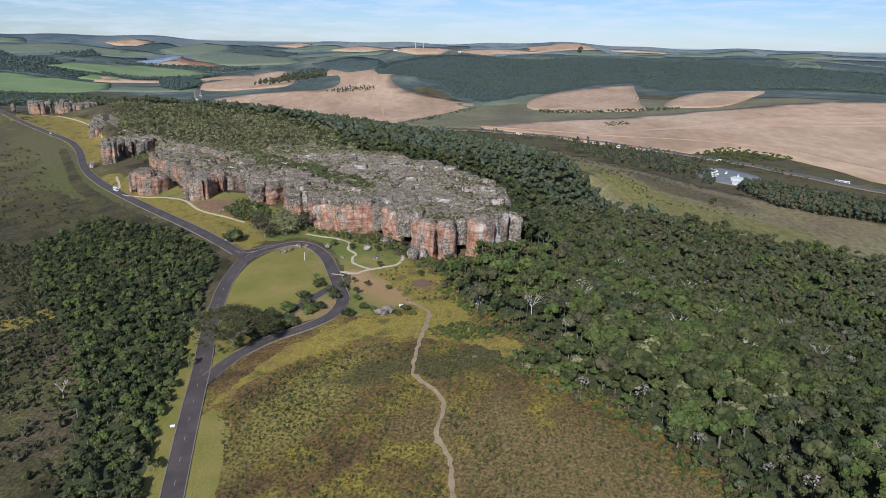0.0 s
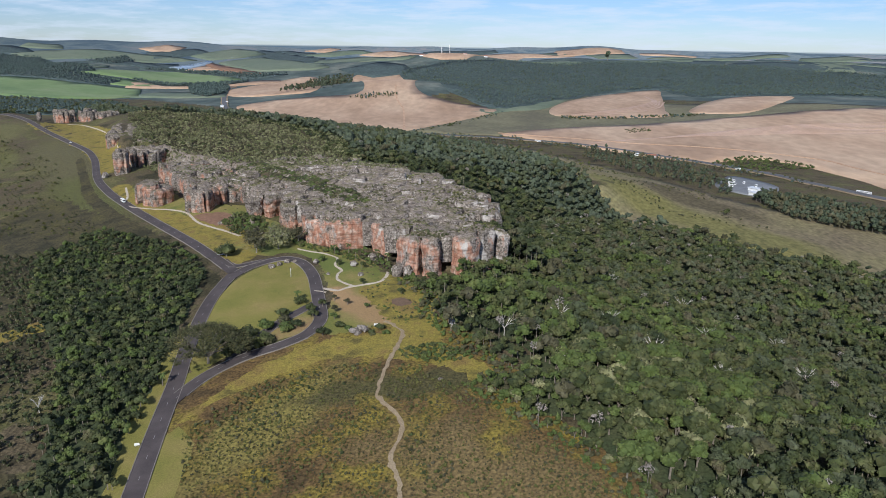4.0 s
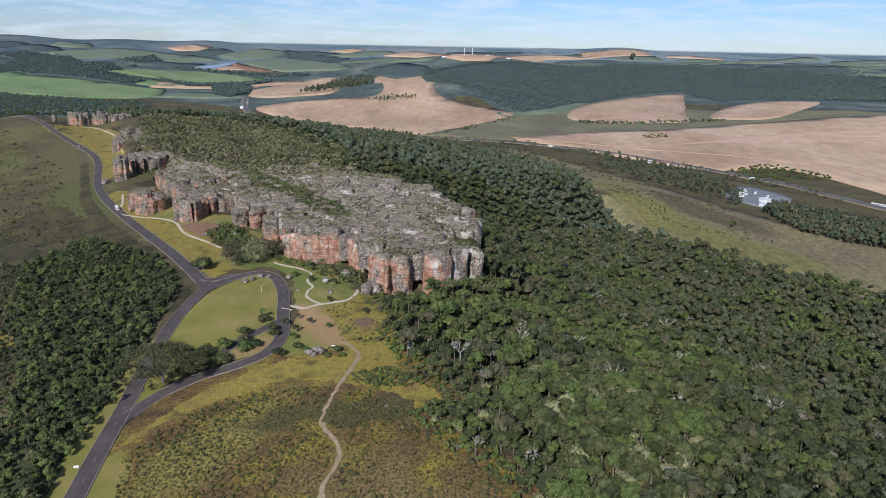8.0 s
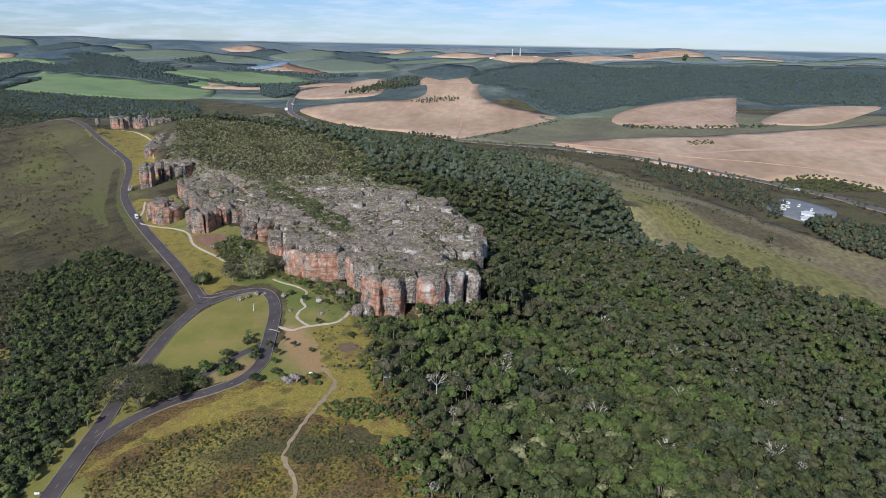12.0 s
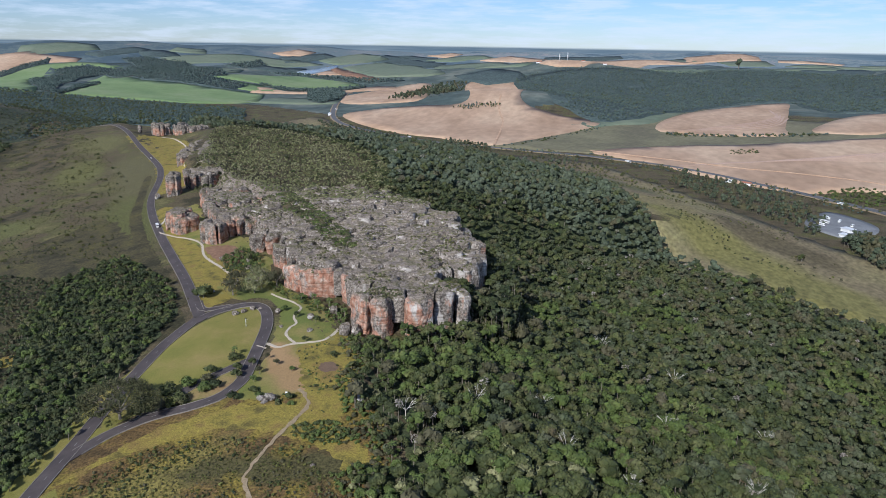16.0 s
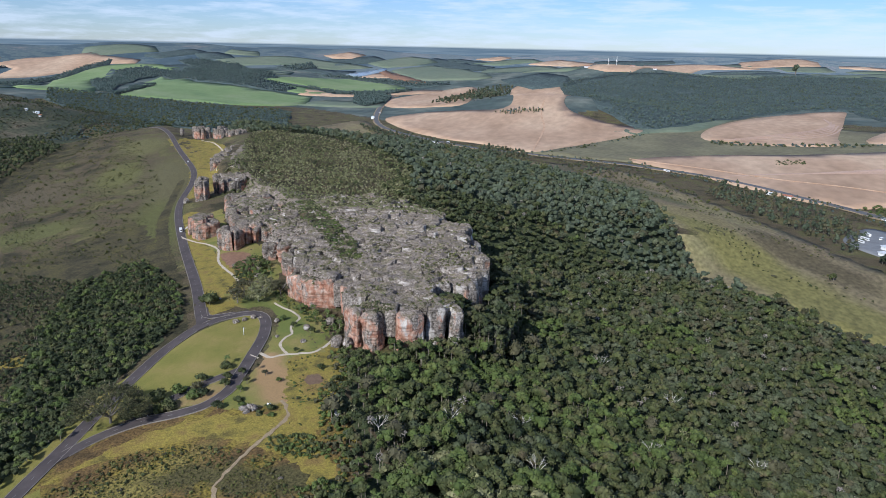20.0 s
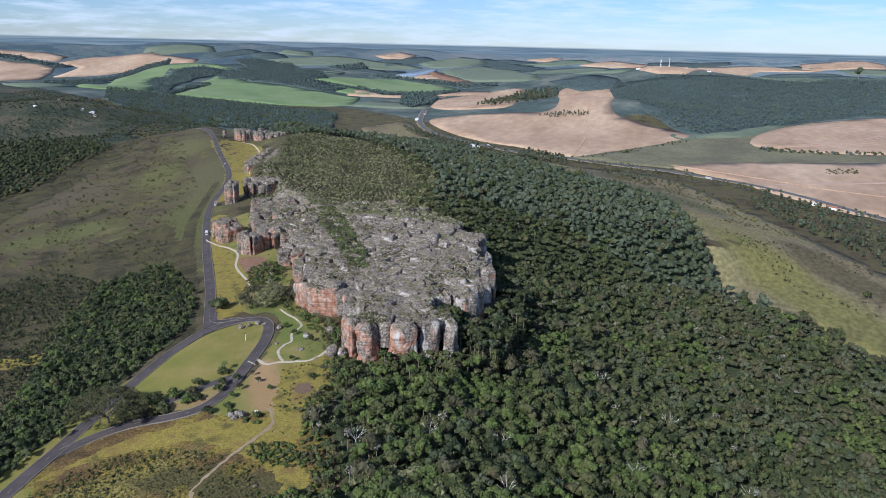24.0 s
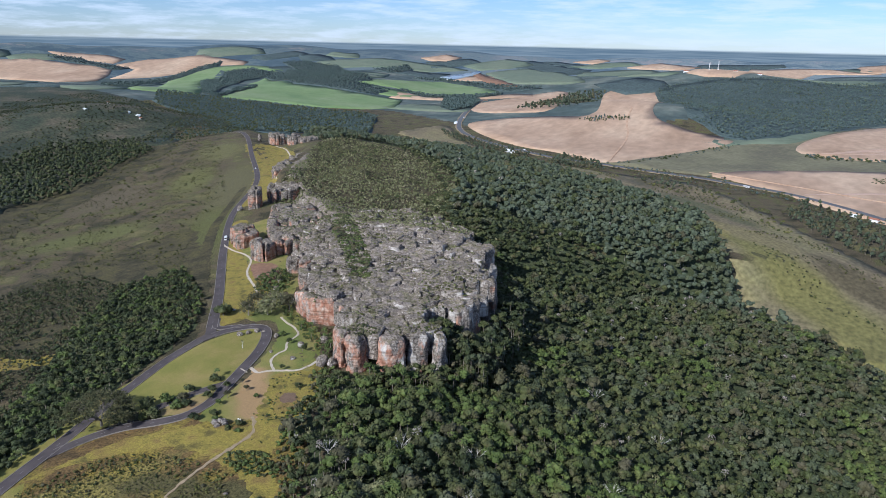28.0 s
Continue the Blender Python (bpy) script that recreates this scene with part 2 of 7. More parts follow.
# Grey-green crowns, with some distance haze put into the colour.
LEAF_HAZE = shade("greyish_hazed_forest_leaves", [(0.040, 0.053, 0.025), (0.062, 0.073, 0.036), (0.091, 0.094, 0.054)], 0.08, 0.75, 0.0, 0.5, island=0.26, detail=4, mottle=0.22)
LEAF_BRIGHT = shade("bright_green_leaves", [(0.049, 0.070, 0.018), (0.071, 0.096, 0.025), (0.102, 0.112, 0.035)], 0.1, 0.7, 0.0, 0.5, island=0.26, detail=3, mottle=0.22)
LEAF_GREY = shade("grey_scrub_leaves", [(0.105, 0.112, 0.05), (0.15, 0.15, 0.07), (0.20, 0.188, 0.105)], 0.12, 0.8, 0.0, 0.6, island=0.4, detail=3, mottle=0.3)
LEAF_DRY = shade("dry_scrub_leaves", [(0.085, 0.078, 0.027), (0.080, 0.088, 0.024), (0.130, 0.118, 0.038)], 0.09, 0.8, 0.0, 0.6, island=0.4, detail=3, mottle=0.3)
# Far woods: haze is put into the leaf colour as a paler blue-green.
LEAF_BLUE = shade("far_leaves_blued_by_haze", [(0.052, 0.074, 0.067), (0.067, 0.094, 0.083), (0.087, 0.114, 0.097)], 0.05, 0.75, 0.0, 0.3, island=0.16, detail=3, mottle=0.18)
LEAF_GUM = shade("dark_gum_leaves", [(0.034, 0.045, 0.026), (0.050, 0.064, 0.036), (0.072, 0.084, 0.050)], 0.05, 0.75, 0.0, 0.3, island=0.35, detail=3, mottle=0.3)
# Forest leaves again, haze put into a paler colour for crowns farther off.
LEAF_FAR = shade("forest_leaves_paled_by_haze", [(0.048, 0.062, 0.036), (0.066, 0.082, 0.050), (0.088, 0.100, 0.064)], 0.03, 0.75, 0.0, 0.3, island=0.25, detail=4, mottle=0.25)
BARK = shade("bark", [(0.12, 0.10, 0.075), (0.24, 0.21, 0.17)], 1.2, 0.9, 0.3, 6.0)
TWIGS = shade("bare_grey_twigs", [(0.20, 0.175, 0.15), (0.30, 0.265, 0.235)], 1.0, 0.9, 0.0, 5.0, island=0.3)
DEADWOOD = shade("bleached_wood", [(0.40, 0.37, 0.33), (0.55, 0.52, 0.47)], 1.0, 0.9, 0.2, 6.0, mottle=0.15)
WHITE = plain("white_paint", (0.75, 0.75, 0.73), 0.4)
CLOTHGREY = plain("grey_paint", (0.35, 0.36, 0.37), 0.5)
DARK = plain("dark_glass", (0.02, 0.022, 0.026), 0.12)
RUBBER = plain("rubber", (0.02, 0.02, 0.02), 0.8)
ROOFTIN = plain("tin_roof", (0.62, 0.64, 0.66), 0.45)
TILE = plain("clay_roof", (0.32, 0.14, 0.09), 0.8)
STEEL = plain("galvanised_steel", (0.45, 0.46, 0.47), 0.4, 0.6)
PANEL = plain("solar_cell", (0.02, 0.025, 0.05), 0.2)


def rock_material(name, orange=0.5, white=0.0, cap=16.0, light=1.0):
    """Sandstone: grey lichen on what faces the sky, rusty stains in streaks and blotches on the walls, dark horizontal bedding."""
    m = bpy.data.materials.new(name)
    m.use_nodes = True
    n, l = m.node_tree.nodes, m.node_tree.links
    p = n["Principled BSDF"]
    p.inputs["Roughness"].default_value = 0.95
    p.inputs["Specular IOR Level"].default_value = 0.1
    tc = n.new("ShaderNodeTexCoord")

    def noise_of(scale, stretch, detail=6.0, rough=0.6):
        mp = n.new("ShaderNodeMapping")
        mp.inputs["Scale"].default_value = stretch
        l.new(tc.outputs["Object"], mp.inputs[0])
        t = n.new("ShaderNodeTexNoise")
        t.inputs["Scale"].default_value, t.inputs["Detail"].default_value, t.inputs["Roughness"].default_value = scale, detail, rough
        l.new(mp.outputs[0], t.inputs["Vector"])
        return t.outputs["Fac"]

    def ramp(fac, stops):
        r = n.new("ShaderNodeValToRGB")
        while len(r.color_ramp.elements) < len(stops):
            r.color_ramp.elements.new(0.5)
        for k, (at, c) in enumerate(stops):
            r.color_ramp.elements[k].position, r.color_ramp.elements[k].color = at, (*c, 1)
        l.new(fac, r.inputs[0])
        return r.outputs[0]

    def mix(fac, a, b, kind="MIX"):
        x = n.new("ShaderNodeMix")
        x.data_type, x.blend_type = "RGBA", kind
        if isinstance(fac, float):
            x.inputs["Factor"].default_value = fac
        else:
            l.new(fac, x.inputs["Factor"])
        l.new(a, x.inputs["A"])
        l.new(b, x.inputs["B"])
        return x.outputs["Result"]

    def ranged(fac, lo, hi, to=1.0):
        x = n.new("ShaderNodeMapRange")
        x.inputs["From Min"].default_value, x.inputs["From Max"].default_value, x.inputs["To Max"].default_value = lo, hi, to
        l.new(fac, x.inputs["Value"])
        return x.outputs[0]

    grey = ramp(noise_of(0.9, (1, 1, 1), 10, 0.72), [(0.36, (0.060, 0.050, 0.042)), (0.46, (0.155, 0.134, 0.112)), (0.53, (0.255, 0.221, 0.188)), (0.64, (0.43, 0.382, 0.332))])
    rust = ramp(noise_of(0.35, (1, 1, 0.8), 6), [(0.34, (0.29, 0.135, 0.088)), (0.47, (0.41, 0.215, 0.145)), (0.57, (0.46, 0.30, 0.22)), (0.68, (0.53, 0.42, 0.34))])
    blotch = ranged(noise_of(0.10, (1, 1, 0.7), 5), 0.62 - 0.3 * orange, 0.70 - 0.3 * orange)
    ob = n.new("ShaderNodeSeparateXYZ")
    l.new(tc.outputs["Object"], ob.inputs[0])
    wave = n.new("ShaderNodeMath")
    wave.operation = "MULTIPLY_ADD"
    l.new(noise_of(0.22, (1, 1, 0.3), 4), wave.inputs[0])
    wave.inputs[1].default_value = -9.0
    l.new(ob.outputs["Z"], wave.inputs[2])
    beneath = n.new("ShaderNodeMath")
    beneath.operation = "MULTIPLY"
    l.new(ranged(wave.outputs[0], cap - 3.2, cap - 6.0), beneath.inputs[0])
    l.new(blotch, beneath.inputs[1])
    wall = mix(beneath.outputs[0], grey, rust)
    if white:
        pale = ramp(noise_of(0.5, (1, 1, 1.5), 6), [(0.35, (0.34, 0.31, 0.28)), (0.6, (0.52, 0.48, 0.43))])
        wall = mix(ranged(noise_of(0.12, (1, 1, 0.6), 4), 0.62 - 0.35 * white, 0.68 - 0.35 * white), wall, pale)
    streak = ramp(noise_of(1.0, (0.55, 0.55, 0.05), 6), [(0.38, (0.25, 0.22, 0.21)), (0.46, (1, 1, 1))])
    wall = mix(0.38, wall, streak, "MULTIPLY")
    beds = ramp(noise_of(1.0, (0.07, 0.07, 1.1), 7), [(0.40, (0.42, 0.38, 0.36)), (0.49, (1, 1, 1))])
    wall = mix(0.6, wall, beds, "MULTIPLY")
    ge = n.new("ShaderNodeNewGeometry")
    sx = n.new("ShaderNodeSeparateXYZ")
    l.new(ge.outputs["Normal"], sx.inputs[0])
    warp = n.new("ShaderNodeVectorMath")
    warp.operation = "MULTIPLY_ADD"
    wn_ = n.new("ShaderNodeTexNoise")
    wn_.inputs["Scale"].default_value, wn_.inputs["Detail"].default_value = 0.35, 4.0
    l.new(tc.outputs["Object"], wn_.inputs["Vector"])
    l.new(wn_.outputs["Color"], warp.inputs[0])
    warp.inputs[1].default_value = (6, 6, 6)
    l.new(tc.outputs["Object"], warp.inputs[2])
    vo = n.new("ShaderNodeTexVoronoi")
    vo.feature = "DISTANCE_TO_EDGE"
    vo.inputs["Scale"].default_value = 0.26
    l.new(warp.outputs[0], vo.inputs["Vector"])
    crack = ramp(vo.outputs["Distance"], [(0.0, (0.16, 0.14, 0.12)), (0.07, (1, 1, 1))])
    moss = ramp(noise_of(0.16, (1, 1, 1), 7), [(0.36, (0.125, 0.100, 0.080)), (0.47, (0.245, 0.206, 0.170)), (0.53, (0.18, 0.145, 0.095)), (0.60, (0.110, 0.100, 0.044))])
    top = mix(0.55, mix(0.68, grey, moss), crack, "MULTIPLY")
    full = mix(ranged(sx.outputs["Z"], 0.45, 0.75), wall, top)
    oi = n.new("ShaderNodeObjectInfo")
    vary = n.new("ShaderNodeMapRange")
    vary.inputs["To Min"].default_value, vary.inputs["To Max"].default_value = 0.86 * light, 1.12 * light
    l.new(oi.outputs["Random"], vary.inputs["Value"])
    sc = n.new("ShaderNodeVectorMath")
    sc.operation = "SCALE"
    l.new(full, sc.inputs[0])
    l.new(vary.outputs[0], sc.inputs["Scale"])
    l.new(sc.outputs[0], p.inputs["Base Color"])
    bu = n.new("ShaderNodeBump")
    bu.inputs["Strength"].default_value, bu.inputs["Distance"].default_value = 1.0, 0.75
    l.new(noise_of(0.9, (1, 1, 2.2), 9, 0.65), bu.inputs["Height"])
    l.new(bu.outputs[0], p.inputs["Normal"])
    return m


ROCK = rock_material("rusty_sandstone", 0.72, 0.1, 19.5)
ROCK_PALE = rock_material("pale_sandstone", 0.3, 0.35, 16.0, 1.0)
ROCK_LIGHT = rock_material("weathered_sandstone", 0.12, 0.2, 16.0, 1.15)
ROCK_GREY = rock_material("grey_sandstone", 0.12, 0.1, 16.0, 1.06)
ROCK_RED = rock_material("red_sandstone", 0.55, 0.0, 12.5)

# ---- the lie of the land ----
AX, AY = 10.0, 330.0       # the prow of the long rock; u runs along its ridge, v across it to the forest side


def uv(x, y):
    dx, dy = x - AX, y - AY
    return -0.676 * dx + 0.737 * dy, 0.737 * dx + 0.676 * dy


def hill(x, y, cx, cy, rx, ry, h):
    return h * np.exp(-(((x - cx) / rx) ** 2) - ((y - cy) / ry) ** 2)


def ease(t):
    t = np.clip(t, 0, 1)
    return t * t * (3 - 2 * t)


def land_raw(x, y):
    u, v = uv(x, y)
    edge = np.interp(u, [-400, -100, 0, 150, 600, 1000], [0, 0, 20, 80, 180, 140])
    right = np.interp(v - edge, [-60, 0, 30, 170, 300, 500], [2, 0, -10, -50, -60, -64])
    k = np.clip((u - 100) / 230, 0, 1)
    left = np.interp(v, [-700, -500, -250, -165, -140, -100, -75, -50, -20], [-46, -40, -22, -13, -11, -5, -1, 0.5, 3]) * (1 - k)
    left = left + k * np.interp(v, [-700, -300, -185, -105, -50, -20], [-46, -38, -27, -12, -2, 2]) + np.interp(u, [650, 850], [0, 6])
    near = np.where(v < -20, left, right) - 0.05 * np.clip(-30 - u, 0, 400)
    far = -64 + hill(x, y, -230, 2300, 380, 300, 64) + hill(x, y, 1100, 1900, 500, 700, 50) + hill(x, y, 1300, 3700, 2200, 800, 112) + hill(x, y, -118, 3436, 420, 300, 44)
    far = far + hill(x, y, -1650, 2750, 330, 450, 62) + hill(x, y, -1100, 1050, 300, 300, 84) + hill(x, y, -1900, 1500, 600, 700, 70)
    far = far + hill(x, y, -2400, 3600, 900, 700, 50) + hill(x, y, -700, 3500, 700, 500, 35) + hill(x, y, -1500, 4600, 1500, 500, 40)
    w = np.maximum.reduce([ease((u - 950) / 450), ease((v - 350) / 400), ease((-v - 330) / 400)])
    return near * (1 - w) + far * w


def signed(x, y, ring):
    """Metres inside a ring of points (outside: negative)."""
    x, y = np.asarray(x, float), np.asarray(y, float)
    best, inside = np.full(x.shape, 1e9), np.zeros(x.shape, bool)
    for (ax, ay), (bx, by) in zip(ring, ring[1:] + ring[:1]):
        ex, ey = bx - ax, by - ay
        t = np.clip(((x - ax) * ex + (y - ay) * ey) / (ex * ex + ey * ey + 1e-9), 0, 1)
        best = np.minimum(best, np.hypot(x - ax - t * ex, y - ay - t * ey))
        cross = (ay > y) != (by > y)
        inside ^= cross & (x < ex * (y - ay) / (ey if abs(ey) > 1e-9 else 1e-9) + ax)
    return np.where(inside, best, -best)


MASSIF = [(-11, 336), (4, 331), (16, 334), (29, 347), (41, 360), (39, 367), (26, 374), (18, 381), (16, 390), (24, 396), (36, 393), (38, 409), (37, 426), (24, 432), (21, 440), (33, 452), (24, 474), (8, 482), (12, 503), (-6, 512), (-2, 540), (-24, 548), (-40, 578), (-84, 606), (-120, 610),
          (-168, 560), (-172, 520), (-157, 487), (-143, 482), (-129, 466), (-128, 443), (-114, 435), (-105, 447), (-95, 416), (-84, 412), (-73, 385), (-54, 373), (-43, 374), (-28, 366)]
CLEFTS = [(-36, 371, 8, 3.2), (-18, 349, 7, 3.0), (12, 332, 8, 3.0), (27, 345, 8, 3.0), (-79, 398, 9, 3.2), (-62, 377, 6, 2.8)]


def cleft(ring, x, y, deep, wide):
    """The ring with a narrow notch cut into its side nearest to (x, y)."""
    best = None
    for k, (a, b) in enumerate(zip(ring, ring[1:] + ring[:1])):
        ex, ey = b[0] - a[0], b[1] - a[1]
        long = math.hypot(ex, ey)
        t = min(0.97, max(0.03, ((x - a[0]) * ex + (y - a[1]) * ey) / long ** 2))
        q = (a[0] + t * ex, a[1] + t * ey)
        far = math.hypot(q[0] - x, q[1] - y)
        if best is None or far < best[0]:
            best = (far, k, q, (ex / long, ey / long))
    _, k, (qx, qy), (dx, dy) = best
    cut = [(qx - dx * wide, qy - dy * wide), (qx - dy * deep, qy + dx * deep), (qx + dx * wide, qy + dy * wide)]
    return ring[:k + 1] + cut + ring[k + 1:]


CLEFT_MASSIF = MASSIF
for cx, cy, deep, wide in CLEFTS:
    CLEFT_MASSIF = cleft(CLEFT_MASSIF, cx, cy, deep, wide)
MESA = [(-5, 345), (20, 345), (30, 362), (12, 376), (10, 394), (26, 404), (28, 420), (14, 475), (-12, 510), (-46, 572), (-90, 620), (-120, 720), (-210, 850), (-330, 960), (-440, 1000),
        (-470, 960), (-425, 850), (-400, 780), (-350, 700), (-270, 640), (-250, 612), (-196, 580), (-160, 528), (-138, 505), (-114, 478), (-92, 446), (-72, 420), (-52, 396), (-30, 382)]


def height(x, y):
    x, y = np.asarray(x, float), np.asarray(y, float)
    o = 10.0
    z = (land_raw(x, y) * 2 + land_raw(x + o, y) + land_raw(x - o, y) + land_raw(x, y + o) + land_raw(x, y - o)) / 6
    far = np.hypot(x - 95, y - 35)
    z = z + 0.5 * np.sin(x * 0.031 + 1.3 * np.sin(y * 0.013)) * np.sin(y * 0.027 + 0.8) * ease((far - 400) / 400)
    z = z + ease((far - 2600) / 1500) * (14 * np.sin(x * 0.0031 + 2) * np.sin(y * 0.0024 + 0.6) + 9 * np.sin(x * 0.0071 + y * 0.0043))
    way = np.arctan2(y - 35, x - 95)
    rim = 100 + 11 * np.sin(way * 9 + 1) + 8 * np.sin(way * 23) + 5 * np.sin(way * 57 + 2) + 14 * ease((way - 1.75) / 0.6)
    k = ease((far - 3700) / 1150)
    z = z * (1 - k) + rim * k
    u, v = uv(x, y)
    table = 16.3 + 1.2 * np.sin(u * 0.03) * np.sin(v * 0.05) - 10 * ease((v - np.interp(u, [0, 600], [60, 150])) / 110)
    inside = signed(x, y, MESA)
    back = ease((u - 170) / 90) * ease((v - 5) / 50)
    z = z * (1 - back) + np.maximum(z, 15.0 + 0.17 * np.minimum(inside, 0)) * back
    w = ease((inside + 2) / 14)
    return z * (1 - w) + np.maximum(table, z) * w


def at(x, y):
    return float(height(np.array([x]), np.array([y]))[0])


# ---- mesh helpers ----
def raw_mesh(name, verts, faces, mats, slots=None, smooth=False):
    """A mesh from arrays; faces all have as many corners."""
    verts, faces = np.ascontiguousarray(verts, np.float32), np.ascontiguousarray(faces, np.int32)
    me = bpy.data.meshes.new(name)
    me.vertices.add(len(verts))
    me.vertices.foreach_set("co", verts.ravel())
    me.loops.add(faces.size)
    me.loops.foreach_set("vertex_index", faces.ravel())
    me.polygons.add(len(faces))
    me.polygons.foreach_set("loop_start", np.arange(0, faces.size, faces.shape[1], dtype=np.int32))
    me.polygons.foreach_set("loop_total", np.full(len(faces), faces.shape[1], np.int32))
    for m in mats:
        me.materials.append(m)
    if slots is not None:
        me.polygons.foreach_set("material_index", np.ascontiguousarray(slots, np.int32))
    me.polygons.foreach_set("use_smooth", np.full(len(faces), smooth))
    me.update(calc_edges=True)
    return me


def part(name, bm, material, parent, label=""):
    me = bpy.data.meshes.new(name)
    bm.to_mesh(me)
    bm.free()
    me.materials.append(material)
    ob = new(name, me)
    ob.parent = parent
    return tagged(ob, label)


def put(name, me, parent=None, label="", category="", group="", kind=""):
    ob = new(name, me)
    if parent:
        ob.parent = parent
    return tagged(ob, label, category, group, kind)


def box(bm, size, place, bevel=0.0, turn=0.0):
    made = bmesh.ops.create_cube(bm, size=1.0, matrix=Matrix.Translation(place) @ Matrix.Rotation(turn, 4, "Z") @ Matrix.Diagonal((*size, 1)))
    if bevel:
        edges = list({e for v in made["verts"] for e in v.link_edges})
        bmesh.ops.bevel(bm, geom=edges, offset=bevel, segments=2, affect="EDGES")
    return bm


def boxed(size, place, bevel=0.0, turn=0.0):
    return box(bmesh.new(), size, place, bevel, turn)


def tube(bm, points, radii, sides=6):
    """A tapered limb along points."""
    rings = []
    for k, (p, r) in enumerate(zip(points, radii)):
        p = Vector(p)
        way = (Vector(points[min(k + 1, len(points) - 1)]) - Vector(points[max(k - 1, 0)])).normalized()
        a = way.orthogonal().normalized()
        b = way.cross(a)
        rings.append([bm.verts.new(p + r * (a * math.cos(s * math.tau / sides) + b * math.sin(s * math.tau / sides))) for s in range(sides)])
    for one, two in zip(rings, rings[1:]):
        for s in range(sides):
            bm.faces.new((one[s], one[(s + 1) % sides], two[(s + 1) % sides], two[s]))
    bm.faces.new(rings[-1])
    bm.faces.new(rings[0][::-1])
    return bm


def spline(points, step=3.0, closed=False):
    """Catmull-Rom through plan points, resampled."""
    pts = [np.array(p, float) for p in points]
    pts = [pts[-1], *pts, pts[0], pts[1]] if closed else [2 * pts[0] - pts[1], *pts, 2 * pts[-1] - pts[-2]]
    out = []
    for a, b, c, d in zip(pts, pts[1:], pts[2:], pts[3:]):
        for t in np.linspace(0, 1, max(2, int(np.hypot(*(c - b)) / step) + 1))[:-1]:
            out.append(0.5 * (2 * b + (c - a) * t + (2 * a - 5 * b + 4 * c - d) * t * t + (3 * b - a - 3 * c + d) * t ** 3))
    if not closed:
        out.append(pts[-2])
    return np.array(out)


def ribbon(points, width, lift, material, name, side=0.0, step=3.0, thick=0.0, wobble=0.0, across=2):
    """A strip of even width over the ground; side: metres to its right; thick: a real kerb's height."""
    c = spline(points, step)
    d = np.gradient(c, axis=0)
    nrm = np.stack([d[:, 1], -d[:, 0]], 1) / np.maximum(np.hypot(d[:, 0], d[:, 1])[:, None], 1e-6)
    rng = np.random.default_rng(len(points) * 7 + int(width * 10))
    rows = []
    for k in np.linspace(-0.5, 0.5, across + 1):
        w = width * k + side + (wobble * rng.standard_normal(len(c)) if wobble and abs(k) == 0.5 else 0)
        rows.append(c + nrm * np.reshape(w, (-1, 1)) if np.ndim(w) else c + nrm * w)
    v = np.concatenate([np.c_[r, height(r[:, 0], r[:, 1]) + lift + thick] for r in rows])
    n = len(c)
    i = np.arange(n - 1)
    f = [np.stack([i + n * k, i + n * (k + 1), i + n * (k + 1) + 1, i + n * k + 1], 1) for k in range(across)]
    skirts = len(v)
    low = v.copy()
    low[:, 2] -= 0.8 + thick
    v = np.concatenate([v, low])
    a, b = i, i + n * across
    f.append(np.stack([a + 1, a + 1 + skirts, a + skirts, a], 1))
    f.append(np.stack([b, b + skirts, b + 1 + skirts, b + 1], 1))
    return raw_mesh(name, v, np.concatenate(f), [material])


